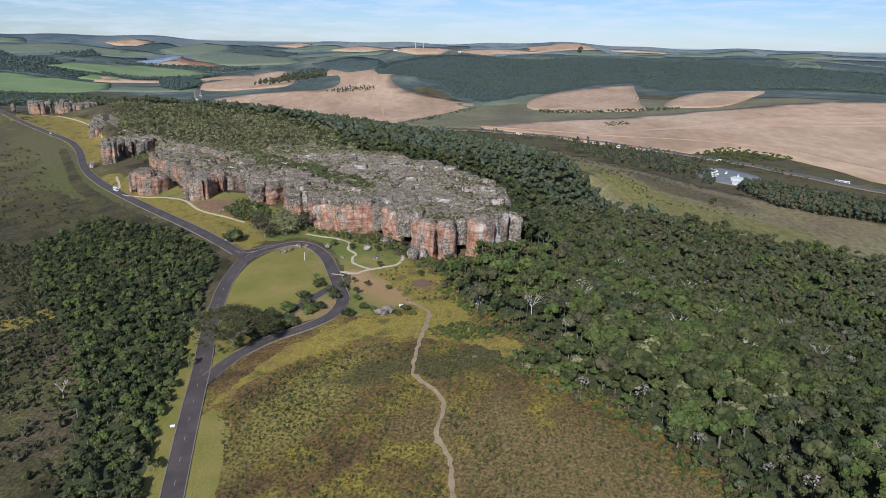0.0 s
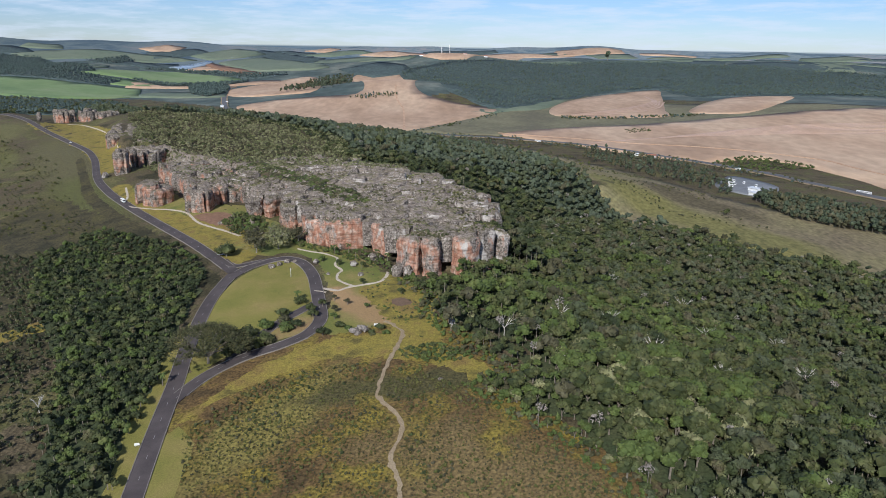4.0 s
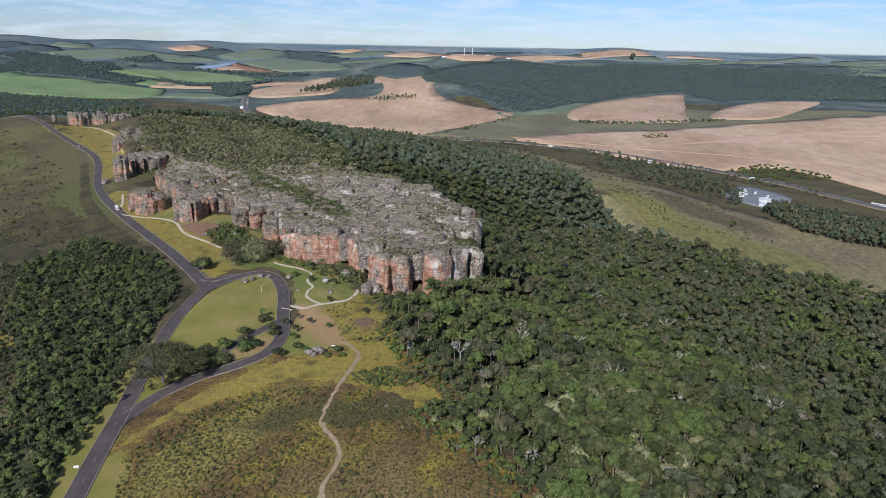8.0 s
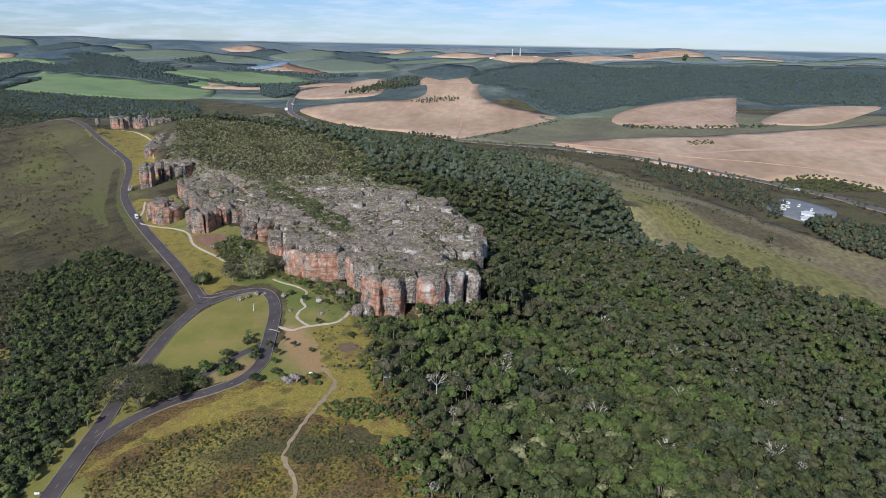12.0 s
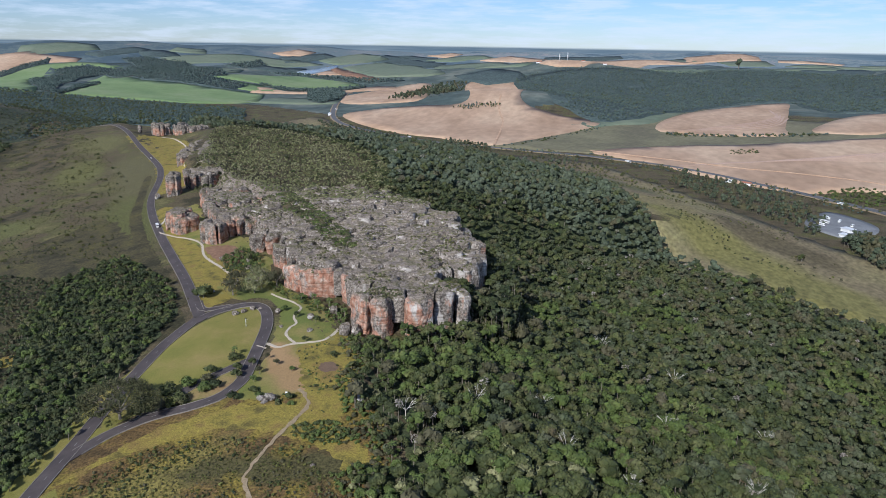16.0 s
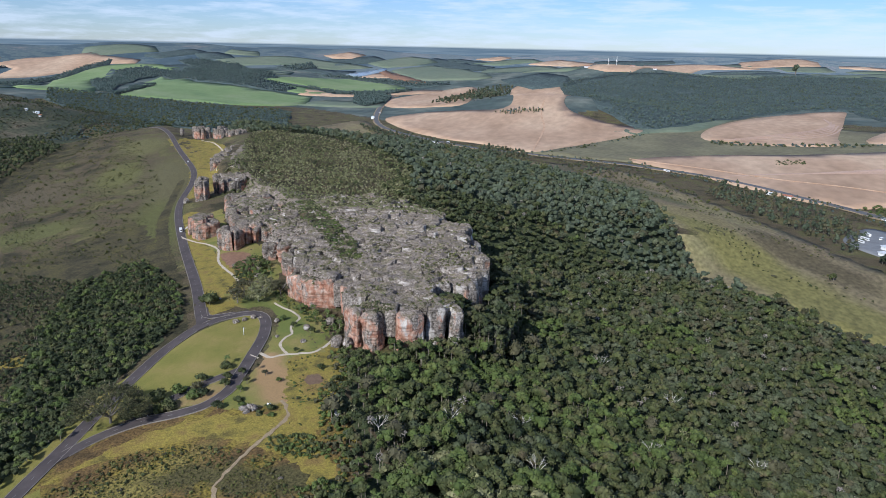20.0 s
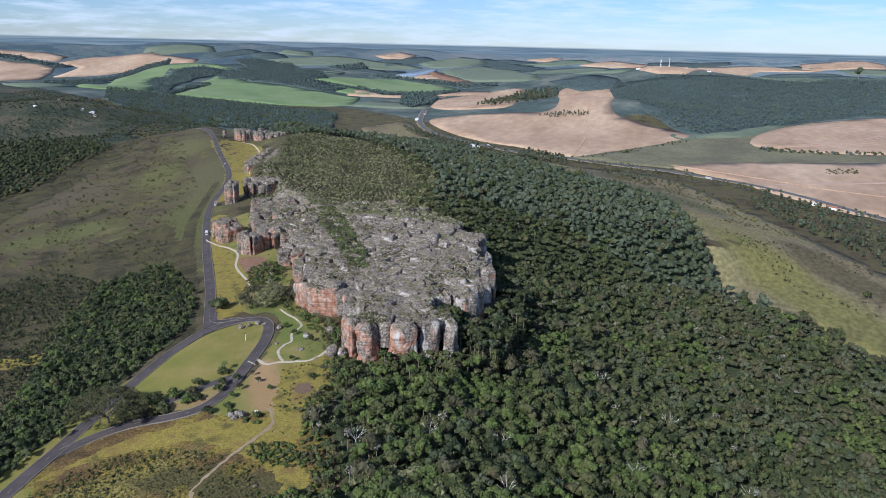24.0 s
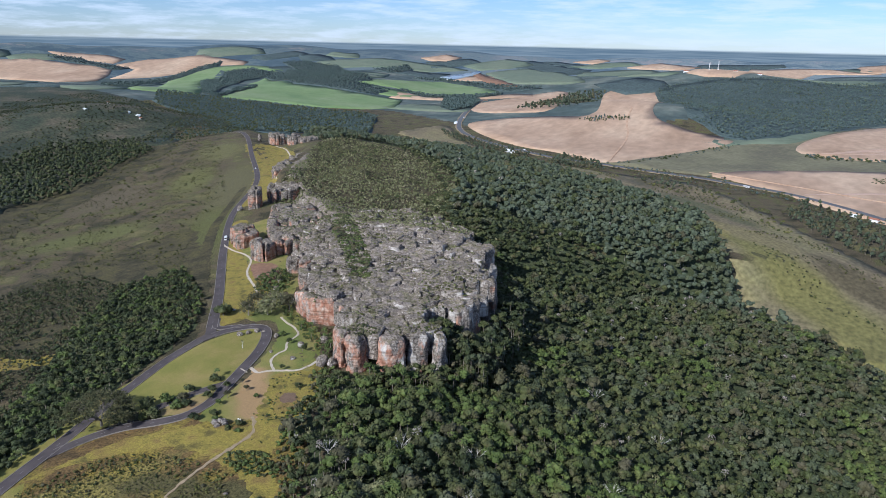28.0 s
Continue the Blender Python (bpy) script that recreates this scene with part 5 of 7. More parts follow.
patchy = np.array([noise.noise(Vector((x, y, 0)) / 60) + 0.5 * noise.noise(Vector((x, y, 30)) / 22) for x, y in spots])
vivid = patchy + 0.55 * np.exp(-((spots[:, 0] - 95) / 75) ** 2 - ((spots[:, 1] - 320) / 95) ** 2)
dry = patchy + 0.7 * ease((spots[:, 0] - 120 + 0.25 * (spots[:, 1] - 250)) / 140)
kind = np.where(vivid > 0.32, 1, np.where(dry > 0.45, 2, 0))
TINTS = ([LEAF, LEAF_DEEP, LEAF_HAZE, LEAF], [LEAF_BRIGHT, LEAF, LEAF, LEAF_BRIGHT], [LEAF_HAZE, LEAF_OLIVE, LEAF, LEAF_HAZE])
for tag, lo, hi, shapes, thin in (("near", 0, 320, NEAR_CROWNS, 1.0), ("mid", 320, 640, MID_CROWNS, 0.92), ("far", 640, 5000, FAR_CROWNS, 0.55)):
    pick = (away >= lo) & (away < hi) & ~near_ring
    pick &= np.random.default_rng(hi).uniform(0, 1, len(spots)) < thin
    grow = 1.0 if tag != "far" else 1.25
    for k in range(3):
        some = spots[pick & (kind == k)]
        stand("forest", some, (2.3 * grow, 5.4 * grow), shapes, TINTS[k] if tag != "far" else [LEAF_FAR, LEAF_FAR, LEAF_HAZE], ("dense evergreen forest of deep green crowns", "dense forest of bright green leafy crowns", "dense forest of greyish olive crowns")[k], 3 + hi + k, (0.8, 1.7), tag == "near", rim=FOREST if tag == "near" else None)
stand("bare_crowns", clumped(scatter(FOREST, 17, 71, keep=0.5), 70, -0.1, 4), (2.0, 3.6), [(v[n_ball * 2:], f[f[:, 0] >= n_ball * 2] - n_ball * 2) for n_ball in (len(BALL[0]),) for v, f in (crown_shape(150 + k, 2, 60, 0.16, 0.9, 0.4) for k in range(4))], [TWIGS, TWIGS, LEAF_GREY], "pale half-bare crowns standing over the forest", 71, (2.0, 2.7), True, "trees")
stand("emergent_trees", scatter(FOREST, 24, 72, keep=0.55), (4.6, 6.6), NEAR_CROWNS[:5], [LEAF, LEAF_OLIVE, LEAF], "tall broad crowns rising over the forest", 72, (1.2, 1.7), True, "trees")
VALLEY_SCRUB = [(-300, 1330), (-60, 1200), (100, 1050), (180, 850), (260, 720), (345, 690), (330, 850), (250, 1000), (180, 1180), (60, 1350), (-150, 1400)]
stand("valley_scrub", clumped(scatter(VALLEY_SCRUB, 7.5, 73, keep=0.8), 60, 0.08, 7), (1.0, 3.0), TINY_CROWNS, [LEAF, LEAF_OLIVE, LEAF_DRY], "dark bushes scattered over the valley meadow", 73, (0.1, 0.5), False, "shrubs")
HIGHWAY_SIDE = [(-640, 1760), (-480, 1600), (-280, 1440), (-100, 1390), (70, 1340), (220, 1250), (330, 1120), (420, 1000), (470, 900), (500, 930), (440, 1060), (330, 1210), (90, 1420), (-110, 1470), (-280, 1520), (-480, 1680)]
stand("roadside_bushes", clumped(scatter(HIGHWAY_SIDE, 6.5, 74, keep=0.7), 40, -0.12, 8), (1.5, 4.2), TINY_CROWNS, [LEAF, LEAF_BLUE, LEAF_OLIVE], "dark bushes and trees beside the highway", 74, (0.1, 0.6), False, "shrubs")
spots_near = spots[near_ring][:300]

UNDER_UMBRELLA = [(-69, 245), (-70, 250), (-73, 255), (-78, 258), (-84, 259), (-89, 258), (-94, 255), (-97, 250), (-98, 244), (-97, 239), (-94, 234), (-89, 231), (-83, 230), (-78, 231), (-73, 234), (-70, 239)]
stand("wood", scatter(WOOD_LEFT, 3.5, 5, holes=[UNDER_UMBRELLA]), (1.5, 3.6), NEAR_CROWNS[:2] + MID_CROWNS[:5], [LEAF_DEEP, LEAF, LEAF_DEEP, LEAF_BRIGHT], "dark dense wood beside the park road", 9, (0.35, 1.2))
SCRUB_LEFT = [(-96, 140), (-86, 95), (-80, 50), (-150, 40), (-260, 150), (-330, 300), (-330, 420), (-240, 392), (-204, 325), (-172, 288), (-148, 256), (-130, 226), (-118, 200), (-106, 170)]
stand("scrub_trees", clumped(scatter(SCRUB_LEFT, 6.0, 105, keep=0.7), 30, 0.0, 12), (1.3, 3.0), MID_CROWNS, [LEAF_DEEP, LEAF, LEAF_OLIVE], "small dark trees standing in the brown scrub", 105, (0.2, 0.8), True, "trees")
cover("scrub_floor", [(-88, 160), (-76, 90), (-78, 40), (-150, 40), (-260, 150), (-330, 300), (-360, 430), (-320, 540), (-290, 520), (-222, 436), (-160, 300), (-150, 200)], 0.15, 8.0, SCRUBFLOOR, "olive-brown scrubby ground left of the road", 2.0, False, "scrub")
stand("scrub", clumped(scatter(SCRUB_LEFT, 2.8, 6, keep=0.9), 26, -0.26, 6), (0.5, 2.2), BUSHES, [LEAF_OLIVE, LEAF_DEEP, LEAF_DEEP, LEAF], "thick brown-green scrub with scattered small trees", 10, (0.4, 0.9), category="scrub")
SLOPE_LEFT = [(-330, 300), (-330, 420), (-222, 436), (-300, 530), (-390, 665), (-520, 800), (-620, 900), (-720, 985), (-860, 960), (-716, 797), (-649, 683), (-560, 420), (-480, 300)]
stand("savanna_shrubs", clumped(scatter(SLOPE_LEFT, 3.2, 7, keep=0.75), 34, -0.05, 1), (0.3, 1.5), TINY_CROWNS, [LEAF, LEAF_OLIVE, LEAF_DRY, LEAF_DEEP], "scattered dark shrubs on a brown grassy slope", 11, (0.1, 0.4), False, "shrubs")
cover("slope_green", [(-304, 497), (-291, 512), (-204, 444), (-139, 374), (-118, 350), (-152, 345), (-203, 398)], 0.3, 6.0, SCRUBFLOOR, "greener grass along the road", 2.0, category="grass")
cover("slope_dark", [(-811, 697), (-770, 800), (-811, 889), (-773, 980), (-690, 830), (-614, 691), (-534, 523), (-528, 481), (-774, 639)], 0.3, 12.0, SCRUBFLOOR, "darker scrubby ground along the hollow", 3.0, category="scrub")
stand("savanna_trees", scatter(SLOPE_LEFT, 16, 8, keep=0.5), (1.2, 3.0), MID_CROWNS, [LEAF, LEAF_DRY], "small dark trees dotted over the brown slope", 12, (0.4, 0.8), True, "trees")
HILL_LEFT = [(-690, 500), (-760, 730), (-880, 900), (-880, 1000), (-960, 1173), (-1035, 1440), (-1400, 1560), (-1700, 1500), (-1600, 1000), (-1000, 500), (-700, 330), (-560, 330)]
stand("hill_scrub", clumped(scatter(HILL_LEFT, 9, 13, keep=0.9), 90, -0.26, 2), (1.6, 4.5), TINY_CROWNS, [LEAF, LEAF_DEEP, LEAF_OLIVE, LEAF_DEEP], "dark scrub forest over the left hillside", 13, (0.2, 0.6), False)
VALLEY_WOOD = [(-600, 480), (-640, 560), (-640, 620), (-655, 685), (-712, 780), (-765, 900), (-850, 950), (-898, 977), (-985, 902), (-999, 845), (-933, 741), (-860, 600), (-740, 440)]
stand("valley_wood", scatter(VALLEY_WOOD, 8.5, 23), (3.0, 6.0), FAR_CROWNS, [LEAF_DEEP, LEAF, LEAF_DEEP], "dark wood in the hollow beyond the slope", 23, (0.6, 1.2), False)
NECK = [(-905, 985), (-850, 960), (-775, 985), (-690, 1060), (-720, 1125), (-860, 1240), (-1000, 1350), (-1040, 1440), (-960, 1173)]
stand("hill_scrub", scatter(NECK, 8.0, 113, keep=0.9), (2.0, 5.0), TINY_CROWNS, [LEAF, LEAF_DEEP, LEAF_BLUE], "dark scrub forest where the road leaves the hill", 113, (0.2, 0.7), False)
FRONT = [(-72, 200), (-58, 226), (-36, 238), (-8, 240), (22, 224), (40, 203), (56, 190), (76, 156), (110, 90), (60, 40), (-30, 50), (-52, 130), (-60, 170)]
TRAIL_GAP = [(-9, 246), (-12, 221), (-9, 213), (-3, 206), (-1, 198), (-3, 187), (1, 175), (2, 161), (10, 120), (18, 120), (7, 161), (6, 175), (1, 187), (3, 198), (1, 209), (-6, 217), (-8, 222), (-5, 246)]
stand("savanna_shrubs", clumped(scatter(FRONT, 2.0, 14, keep=0.75, holes=[TRAIL_GAP]), 16, -0.04, 3), (0.35, 1.3), BUSHES, [LEAF_OLIVE, LEAF_DRY, LEAF, LEAF_DRY], "low green and brown shrubs in dry grass", 14, (0.05, 0.3), False, "shrubs")
stand("grass_tufts", scatter(FRONT, 1.25, 15, keep=0.8, holes=[TRAIL_GAP]), (0.3, 0.75), TUFTS, [LEAF_DRY, LEAF_OLIVE, LEAF_DRY], "dry brownish grass tussocks", 15, (-0.1, 0.15), False, "grass")
SHRUB_BAND = [(-70, 212), (-52, 232), (-20, 238), (8, 238), (0, 228), (-30, 222), (-60, 200)]
YELLOW_SIDE = [(-31, 310), (-23, 316), (-16, 329), (-5, 321), (7, 307), (6, 287), (12, 262), (-1, 256), (-7, 259), (-15, 278), (-24, 296)]
stand("turf_shrubs", clumped(scatter(YELLOW_SIDE, 2.4, 28, keep=0.7), 12, 0.05, 5), (0.4, 1.2), BUSHES, [LEAF_BRIGHT, LEAF_OLIVE, LEAF], "small shrubs in long yellow grass", 28, (0.05, 0.3), False, "shrubs")
LOOP_SIDE = [(-40, 258), (-18, 264), (0, 270), (12, 262), (-2, 300), (-8, 314), (-20, 300), (-10, 280), (-30, 262)]
stand("turf_shrubs", scatter(LOOP_SIDE, 3.4, 27, keep=0.4), (0.4, 1.1), BUSHES, [LEAF_BRIGHT, LEAF_DRY, LEAF], "small shrubs scattered over the yellow turf", 27, (0.05, 0.3), False, "shrubs")
stand("savanna_shrubs", scatter(SHRUB_BAND, 2.6, 16, keep=0.55, holes=[TRAIL_GAP]), (0.7, 1.5), BUSHES, [LEAF_DRY, LEAF, LEAF_DRY], "dense low shrubs below the loop road", 16, (0.1, 0.3), False, "shrubs")
THICKET = [(-6, 248), (6, 255), (20, 250), (24, 243), (12, 240), (-2, 242)]
stand("thicket", scatter(THICKET, 2.0, 17), (1.0, 1.9), MID_CROWNS, [LEAF, LEAF_BRIGHT], "dark green thicket of low bushes", 17, (0.2, 0.5), False, "shrubs")
CLIFF_FOOT = [(-92, 408), (-72, 381), (-52, 368), (-30, 367), (-13, 335), (-2, 327), (6, 318), (-2, 312), (-12, 322), (-26, 342), (-46, 354), (-75, 373), (-97, 398)]
stand("undergrowth", scatter(CLIFF_FOOT, 2.8, 18, keep=0.8), (0.9, 2.3), MID_CROWNS, [LEAF_BRIGHT, LEAF, LEAF_BRIGHT], "bright undergrowth at the foot of the cliff", 18, (0.2, 0.8), True, "shrubs")
CLIFF_TREES = [(15, 330), (30, 342), (46, 360), (42, 372), (22, 380), (24, 392), (42, 392), (44, 418), (39, 436), (34, 458), (24, 480), (12, 510), (-4, 540), (-30, 576), (-18, 588), (14, 546), (42, 482), (58, 424), (64, 366), (44, 336), (20, 318)]
stand("cliff_trees", scatter(CLIFF_TREES, 4.0, 24), (2.8, 4.4), MID_CROWNS + NEAR_CROWNS[:2], [LEAF, LEAF, LEAF_OLIVE, LEAF_BRIGHT], "tall trees crowding the foot of the cliff", 24, (1.5, 2.9), True, "trees")
stand("cliff_trees", scatter(CLIFF_TREES, 3.6, 124), (1.8, 3.2), MID_CROWNS, [LEAF, LEAF_DEEP, LEAF_BRIGHT], "leafy undergrowth below the cliff trees", 124, (0.2, 1.8), False, "trees")
EAST_TREES = [(40, 366), (62, 364), (62, 424), (48, 470), (30, 502), (18, 498), (36, 456), (41, 430), (42, 395), (26, 392), (24, 383)]
stand("cliff_trees", scatter(EAST_TREES, 4.2, 224), (2.6, 4.2), NEAR_CROWNS[:4], [LEAF_DEEP, LEAF, LEAF_HAZE], "tall trees rising along the shaded cliff", 224, (4.4, 6.2), True, "trees")
stand("cliff_trees", scatter(EAST_TREES, 3.8, 225), (2.0, 3.2), MID_CROWNS, [LEAF_DEEP, LEAF, LEAF], "leafy middle storey below the shaded cliff", 225, (2.4, 5.2), False, "trees")
NOTCH_TREES = [(22, 378), (34, 370), (46, 370), (50, 394), (34, 391), (24, 392)]
stand("cliff_trees", scatter(NOTCH_TREES, 3.4, 29), (2.8, 4.0), NEAR_CROWNS[:4], [LEAF_DEEP, LEAF, LEAF_OLIVE], "tall trees filling a notch in the cliff", 29, (5.0, 6.4), True, "trees")
stand("cliff_trees", scatter(NOTCH_TREES, 3.0, 129), (1.8, 2.8), MID_CROWNS, [LEAF, LEAF_DEEP], "leafy undergrowth in the notch of the cliff", 129, (2.0, 4.5), False, "trees")
SADDLE = [(-40, 576), (-86, 610), (-122, 640), (-128, 735), (-100, 720), (-66, 630), (-20, 590)]
stand("saddle_scrub", scatter(SADDLE, 3.6, 25), (1.6, 3.0), MID_CROWNS, [LEAF, LEAF_GREY, LEAF], "mixed scrub on the back slope of the rock", 25, (0.6, 1.6), False, "scrub")
BACK_SLOPE = [(-92, 604), (-125, 700), (-212, 840), (-325, 950), (-315, 990), (-200, 885), (-98, 748), (-56, 645), (-14, 588), (-46, 566)]
stand("saddle_scrub", scatter(BACK_SLOPE, 5.2, 125, keep=0.9), (1.8, 3.6), MID_CROWNS, [LEAF, LEAF_DEEP, LEAF_TABLE], "mixed low wood where the rock table falls to the forest", 125, (0.4, 1.4), False, "scrub")
FOREST_EDGE = [(-16, 320), (0, 300), (-2, 282), (8, 264), (22, 246), (32, 234), (20, 224), (38, 202), (54, 188), (64, 172), (74, 154), (90, 118), (100, 122), (84, 160), (72, 180), (58, 198), (44, 212), (44, 236), (30, 252), (18, 270), (8, 284), (8, 306), (-8, 326)]
stand("forest_edge", scatter(FOREST_EDGE, 2.2, 26, keep=0.85), (0.8, 2.3), BUSHES + MID_CROWNS[:3], [LEAF_BRIGHT, LEAF_BRIGHT, LEAF_OLIVE], "low bushes along the forest's sunny edge", 26, (0.1, 0.6), False, "shrubs")
GULLY_WOOD = [(-132, 444), (-116, 434), (-100, 410), (-112, 398), (-124, 404), (-140, 424)]
stand("undergrowth", scatter(GULLY_WOOD, 3.6, 19), (1.6, 3.2), MID_CROWNS, [LEAF, LEAF_BRIGHT], "dark trees in the gap between the rocks", 19, (0.6, 1.4), True, "trees")
TABLE_SCRUB = [(-88, 602), (-122, 700), (-212, 842), (-330, 950), (-440, 990), (-455, 950), (-412, 862), (-374, 797), (-337, 720), (-310, 660), (-288, 625), (-258, 590), (-229, 588), (-190, 570), (-160, 562), (-130, 590)]
stand("table_scrub", scatter(TABLE_SCRUB, 3.5, 20, keep=0.95), (0.8, 2.5), BUSHES, [LEAF_TABLE, LEAF_TABLE, LEAF_GREY, LEAF_OLIVE], "olive and grey-green scrub covering the flat rock table", 20, (0.2, 0.9), False, "scrub")
stand("table_trees", clumped(scatter(TABLE_SCRUB, 7.0, 120, keep=0.8), 40, 0.02, 5), (1.8, 3.4), MID_CROWNS, [LEAF, LEAF_OLIVE, LEAF_TABLE], "low dark green trees standing in the table's scrub", 120, (0.5, 1.2), False, "trees")
BACK_WOOD = [(-1478, 1547), (-1700, 1770), (-1523, 1833), (-1248, 1938), (-1010, 1970), (-934, 1908), (-771, 1597), (-640, 1180), (-580, 1030), (-700, 1080), (-800, 1150), (-1079, 1400), (-1341, 1500)]
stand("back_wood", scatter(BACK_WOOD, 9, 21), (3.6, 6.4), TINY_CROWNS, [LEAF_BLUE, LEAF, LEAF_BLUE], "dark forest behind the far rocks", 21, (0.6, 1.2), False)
HILL_WOOD = [(-306, 3140), (-100, 3250), (200, 3380), (611, 3560), (1300, 3500), (1900, 3000), (2200, 2400), (1700, 2200), (1250, 2150), (960, 2200), (834, 2330), (740, 2320), (690, 2700), (560, 2660), (400, 2480), (319, 2292), (180, 2060), (108, 1960), (48, 1977), (-60, 2148), (-150, 2500), (-287, 2942)]
cover("hill_wood_floor", HILL_WOOD, 2.0, 60.0, WOODFLOOR, "floor of the plantation woods, dark shade and haze in its colour", 6.0, False, "earth")
cover("back_wood_floor", BACK_WOOD, 1.0, 40.0, WOODFLOOR, "floor of the back forest, dark shade and haze in its colour", 4.0, False, "earth")
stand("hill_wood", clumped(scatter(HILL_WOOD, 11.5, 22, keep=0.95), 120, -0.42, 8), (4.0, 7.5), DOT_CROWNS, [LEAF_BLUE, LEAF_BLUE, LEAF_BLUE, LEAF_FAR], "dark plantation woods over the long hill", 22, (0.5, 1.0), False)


def grove(ring, spacing, seed, label, size=(2.6, 5.5), mats=(LEAF_GUM, LEAF_GUM, LEAF_OLIVE), shapes=GUMS, tall=(0.6, 1.2), keep=1.0):
    if seed >= 60:
        cover("belt_floor", ring, 3.4, 60.0, WOODFLOOR, "ground below a tree belt, dark shade and haze in its colour", 0.0, False, "earth")
    return stand("grove", scatter(ring, spacing, seed, keep=keep), size, shapes, list(mats), label, seed, tall, True, "trees")


grove([(197, 1166), (230, 1258), (319, 1141), (371, 1022), (375, 960), (342, 869), (292, 970), (252, 1038)], 8.5, 30, "roadside eucalyptus trees along the highway", keep=0.7)
grove([(360, 846), (392, 880), (470, 790), (560, 700), (520, 620), (404, 711), (369, 754)], 5.6, 31, "tall dark eucalyptus grove by the service station", (3.5, 5.5))
grove([(401, 1132), (486, 1192), (546, 1111), (537, 1070), (425, 1051)], 9, 32, "green copse in the corner of the field", (2.5, 4.5), (LEAF, LEAF_BRIGHT), MID_CROWNS, (0.2, 0.6))
grove([(-239, 1431), (-231, 1520), (-140, 1464), (-121, 1397), (-209, 1356)], 10, 33, "square of dark eucalyptus by the highway")
grove([(-675, 1790), (-520, 1650), (-360, 1525), (-293, 1480), (-286, 1436), (-389, 1472), (-563, 1638)], 11, 34, "belt of dark trees along the highway", keep=0.95)
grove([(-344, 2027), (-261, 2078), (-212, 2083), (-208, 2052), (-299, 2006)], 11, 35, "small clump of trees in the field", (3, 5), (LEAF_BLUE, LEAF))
grove([(344, 1546), (407, 1576), (395, 1516), (340, 1487)], 10, 36, "lone clump of bushes in the wide field", (2.5, 4.5), (LEAF,), MID_CROWNS, (0.2, 0.5))
grove([(-600, 2258), (-652, 2900), (-507, 3060), (-430, 2500), (-384, 2240), (-451, 2196), (-589, 2190)], 18, 38, "dark shelter belt between the fields", (6, 9), keep=0.6)
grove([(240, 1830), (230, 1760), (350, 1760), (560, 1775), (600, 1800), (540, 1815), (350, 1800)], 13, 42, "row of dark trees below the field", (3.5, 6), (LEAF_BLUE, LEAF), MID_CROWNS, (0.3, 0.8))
grove([(70, 1960), (78, 1900), (-60, 1600), (-120, 1490), (-105, 1480), (-40, 1580), (100, 1880)], 12, 43, "low hedge along the field's lower edge", (2.5, 4.5), (LEAF, LEAF_BLUE), MID_CROWNS, (0.1, 0.5), 0.7)
grove([(-60, 1330), (120, 1290), (180, 1180), (240, 1020), (200, 1010), (120, 1180), (-40, 1290)], 16, 44, "scattered bushes on the wet meadow", (2.0, 4.5), (LEAF, LEAF_DRY), MID_CROWNS, (0.2, 0.6), 0.6)
grove([(-60, 1345), (40, 1330), (90, 1270), (60, 1240), (-20, 1290)], 11, 45, "group of dark pointed trees on the meadow", keep=0.5)
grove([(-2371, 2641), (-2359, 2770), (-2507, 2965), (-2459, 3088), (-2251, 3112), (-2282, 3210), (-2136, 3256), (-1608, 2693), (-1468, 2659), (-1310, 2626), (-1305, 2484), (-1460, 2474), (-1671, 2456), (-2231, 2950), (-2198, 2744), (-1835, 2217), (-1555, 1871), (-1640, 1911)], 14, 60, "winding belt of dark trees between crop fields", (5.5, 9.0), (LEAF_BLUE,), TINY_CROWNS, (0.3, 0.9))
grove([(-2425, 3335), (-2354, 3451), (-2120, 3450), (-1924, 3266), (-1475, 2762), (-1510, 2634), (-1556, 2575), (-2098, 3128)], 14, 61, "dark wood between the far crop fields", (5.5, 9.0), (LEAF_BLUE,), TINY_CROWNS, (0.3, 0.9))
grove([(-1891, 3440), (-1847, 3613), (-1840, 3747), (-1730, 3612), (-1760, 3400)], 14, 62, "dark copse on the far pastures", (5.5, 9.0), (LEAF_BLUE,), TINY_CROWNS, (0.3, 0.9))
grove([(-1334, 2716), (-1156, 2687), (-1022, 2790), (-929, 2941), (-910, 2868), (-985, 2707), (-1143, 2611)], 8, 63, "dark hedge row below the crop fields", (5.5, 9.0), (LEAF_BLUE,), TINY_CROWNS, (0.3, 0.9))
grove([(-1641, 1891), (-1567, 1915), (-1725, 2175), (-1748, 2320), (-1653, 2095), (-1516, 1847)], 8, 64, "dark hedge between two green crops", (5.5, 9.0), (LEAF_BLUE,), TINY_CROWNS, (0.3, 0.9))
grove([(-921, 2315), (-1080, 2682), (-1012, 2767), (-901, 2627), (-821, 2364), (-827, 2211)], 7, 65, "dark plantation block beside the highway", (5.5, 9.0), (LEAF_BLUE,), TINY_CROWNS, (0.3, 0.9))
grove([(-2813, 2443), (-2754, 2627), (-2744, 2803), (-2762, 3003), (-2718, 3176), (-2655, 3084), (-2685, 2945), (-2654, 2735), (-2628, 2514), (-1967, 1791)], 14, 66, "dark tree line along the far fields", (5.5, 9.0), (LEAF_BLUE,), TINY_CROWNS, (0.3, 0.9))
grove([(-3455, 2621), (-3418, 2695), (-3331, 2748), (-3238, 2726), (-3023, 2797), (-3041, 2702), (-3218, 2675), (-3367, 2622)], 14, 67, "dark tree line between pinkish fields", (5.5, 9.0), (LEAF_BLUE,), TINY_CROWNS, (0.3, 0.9))
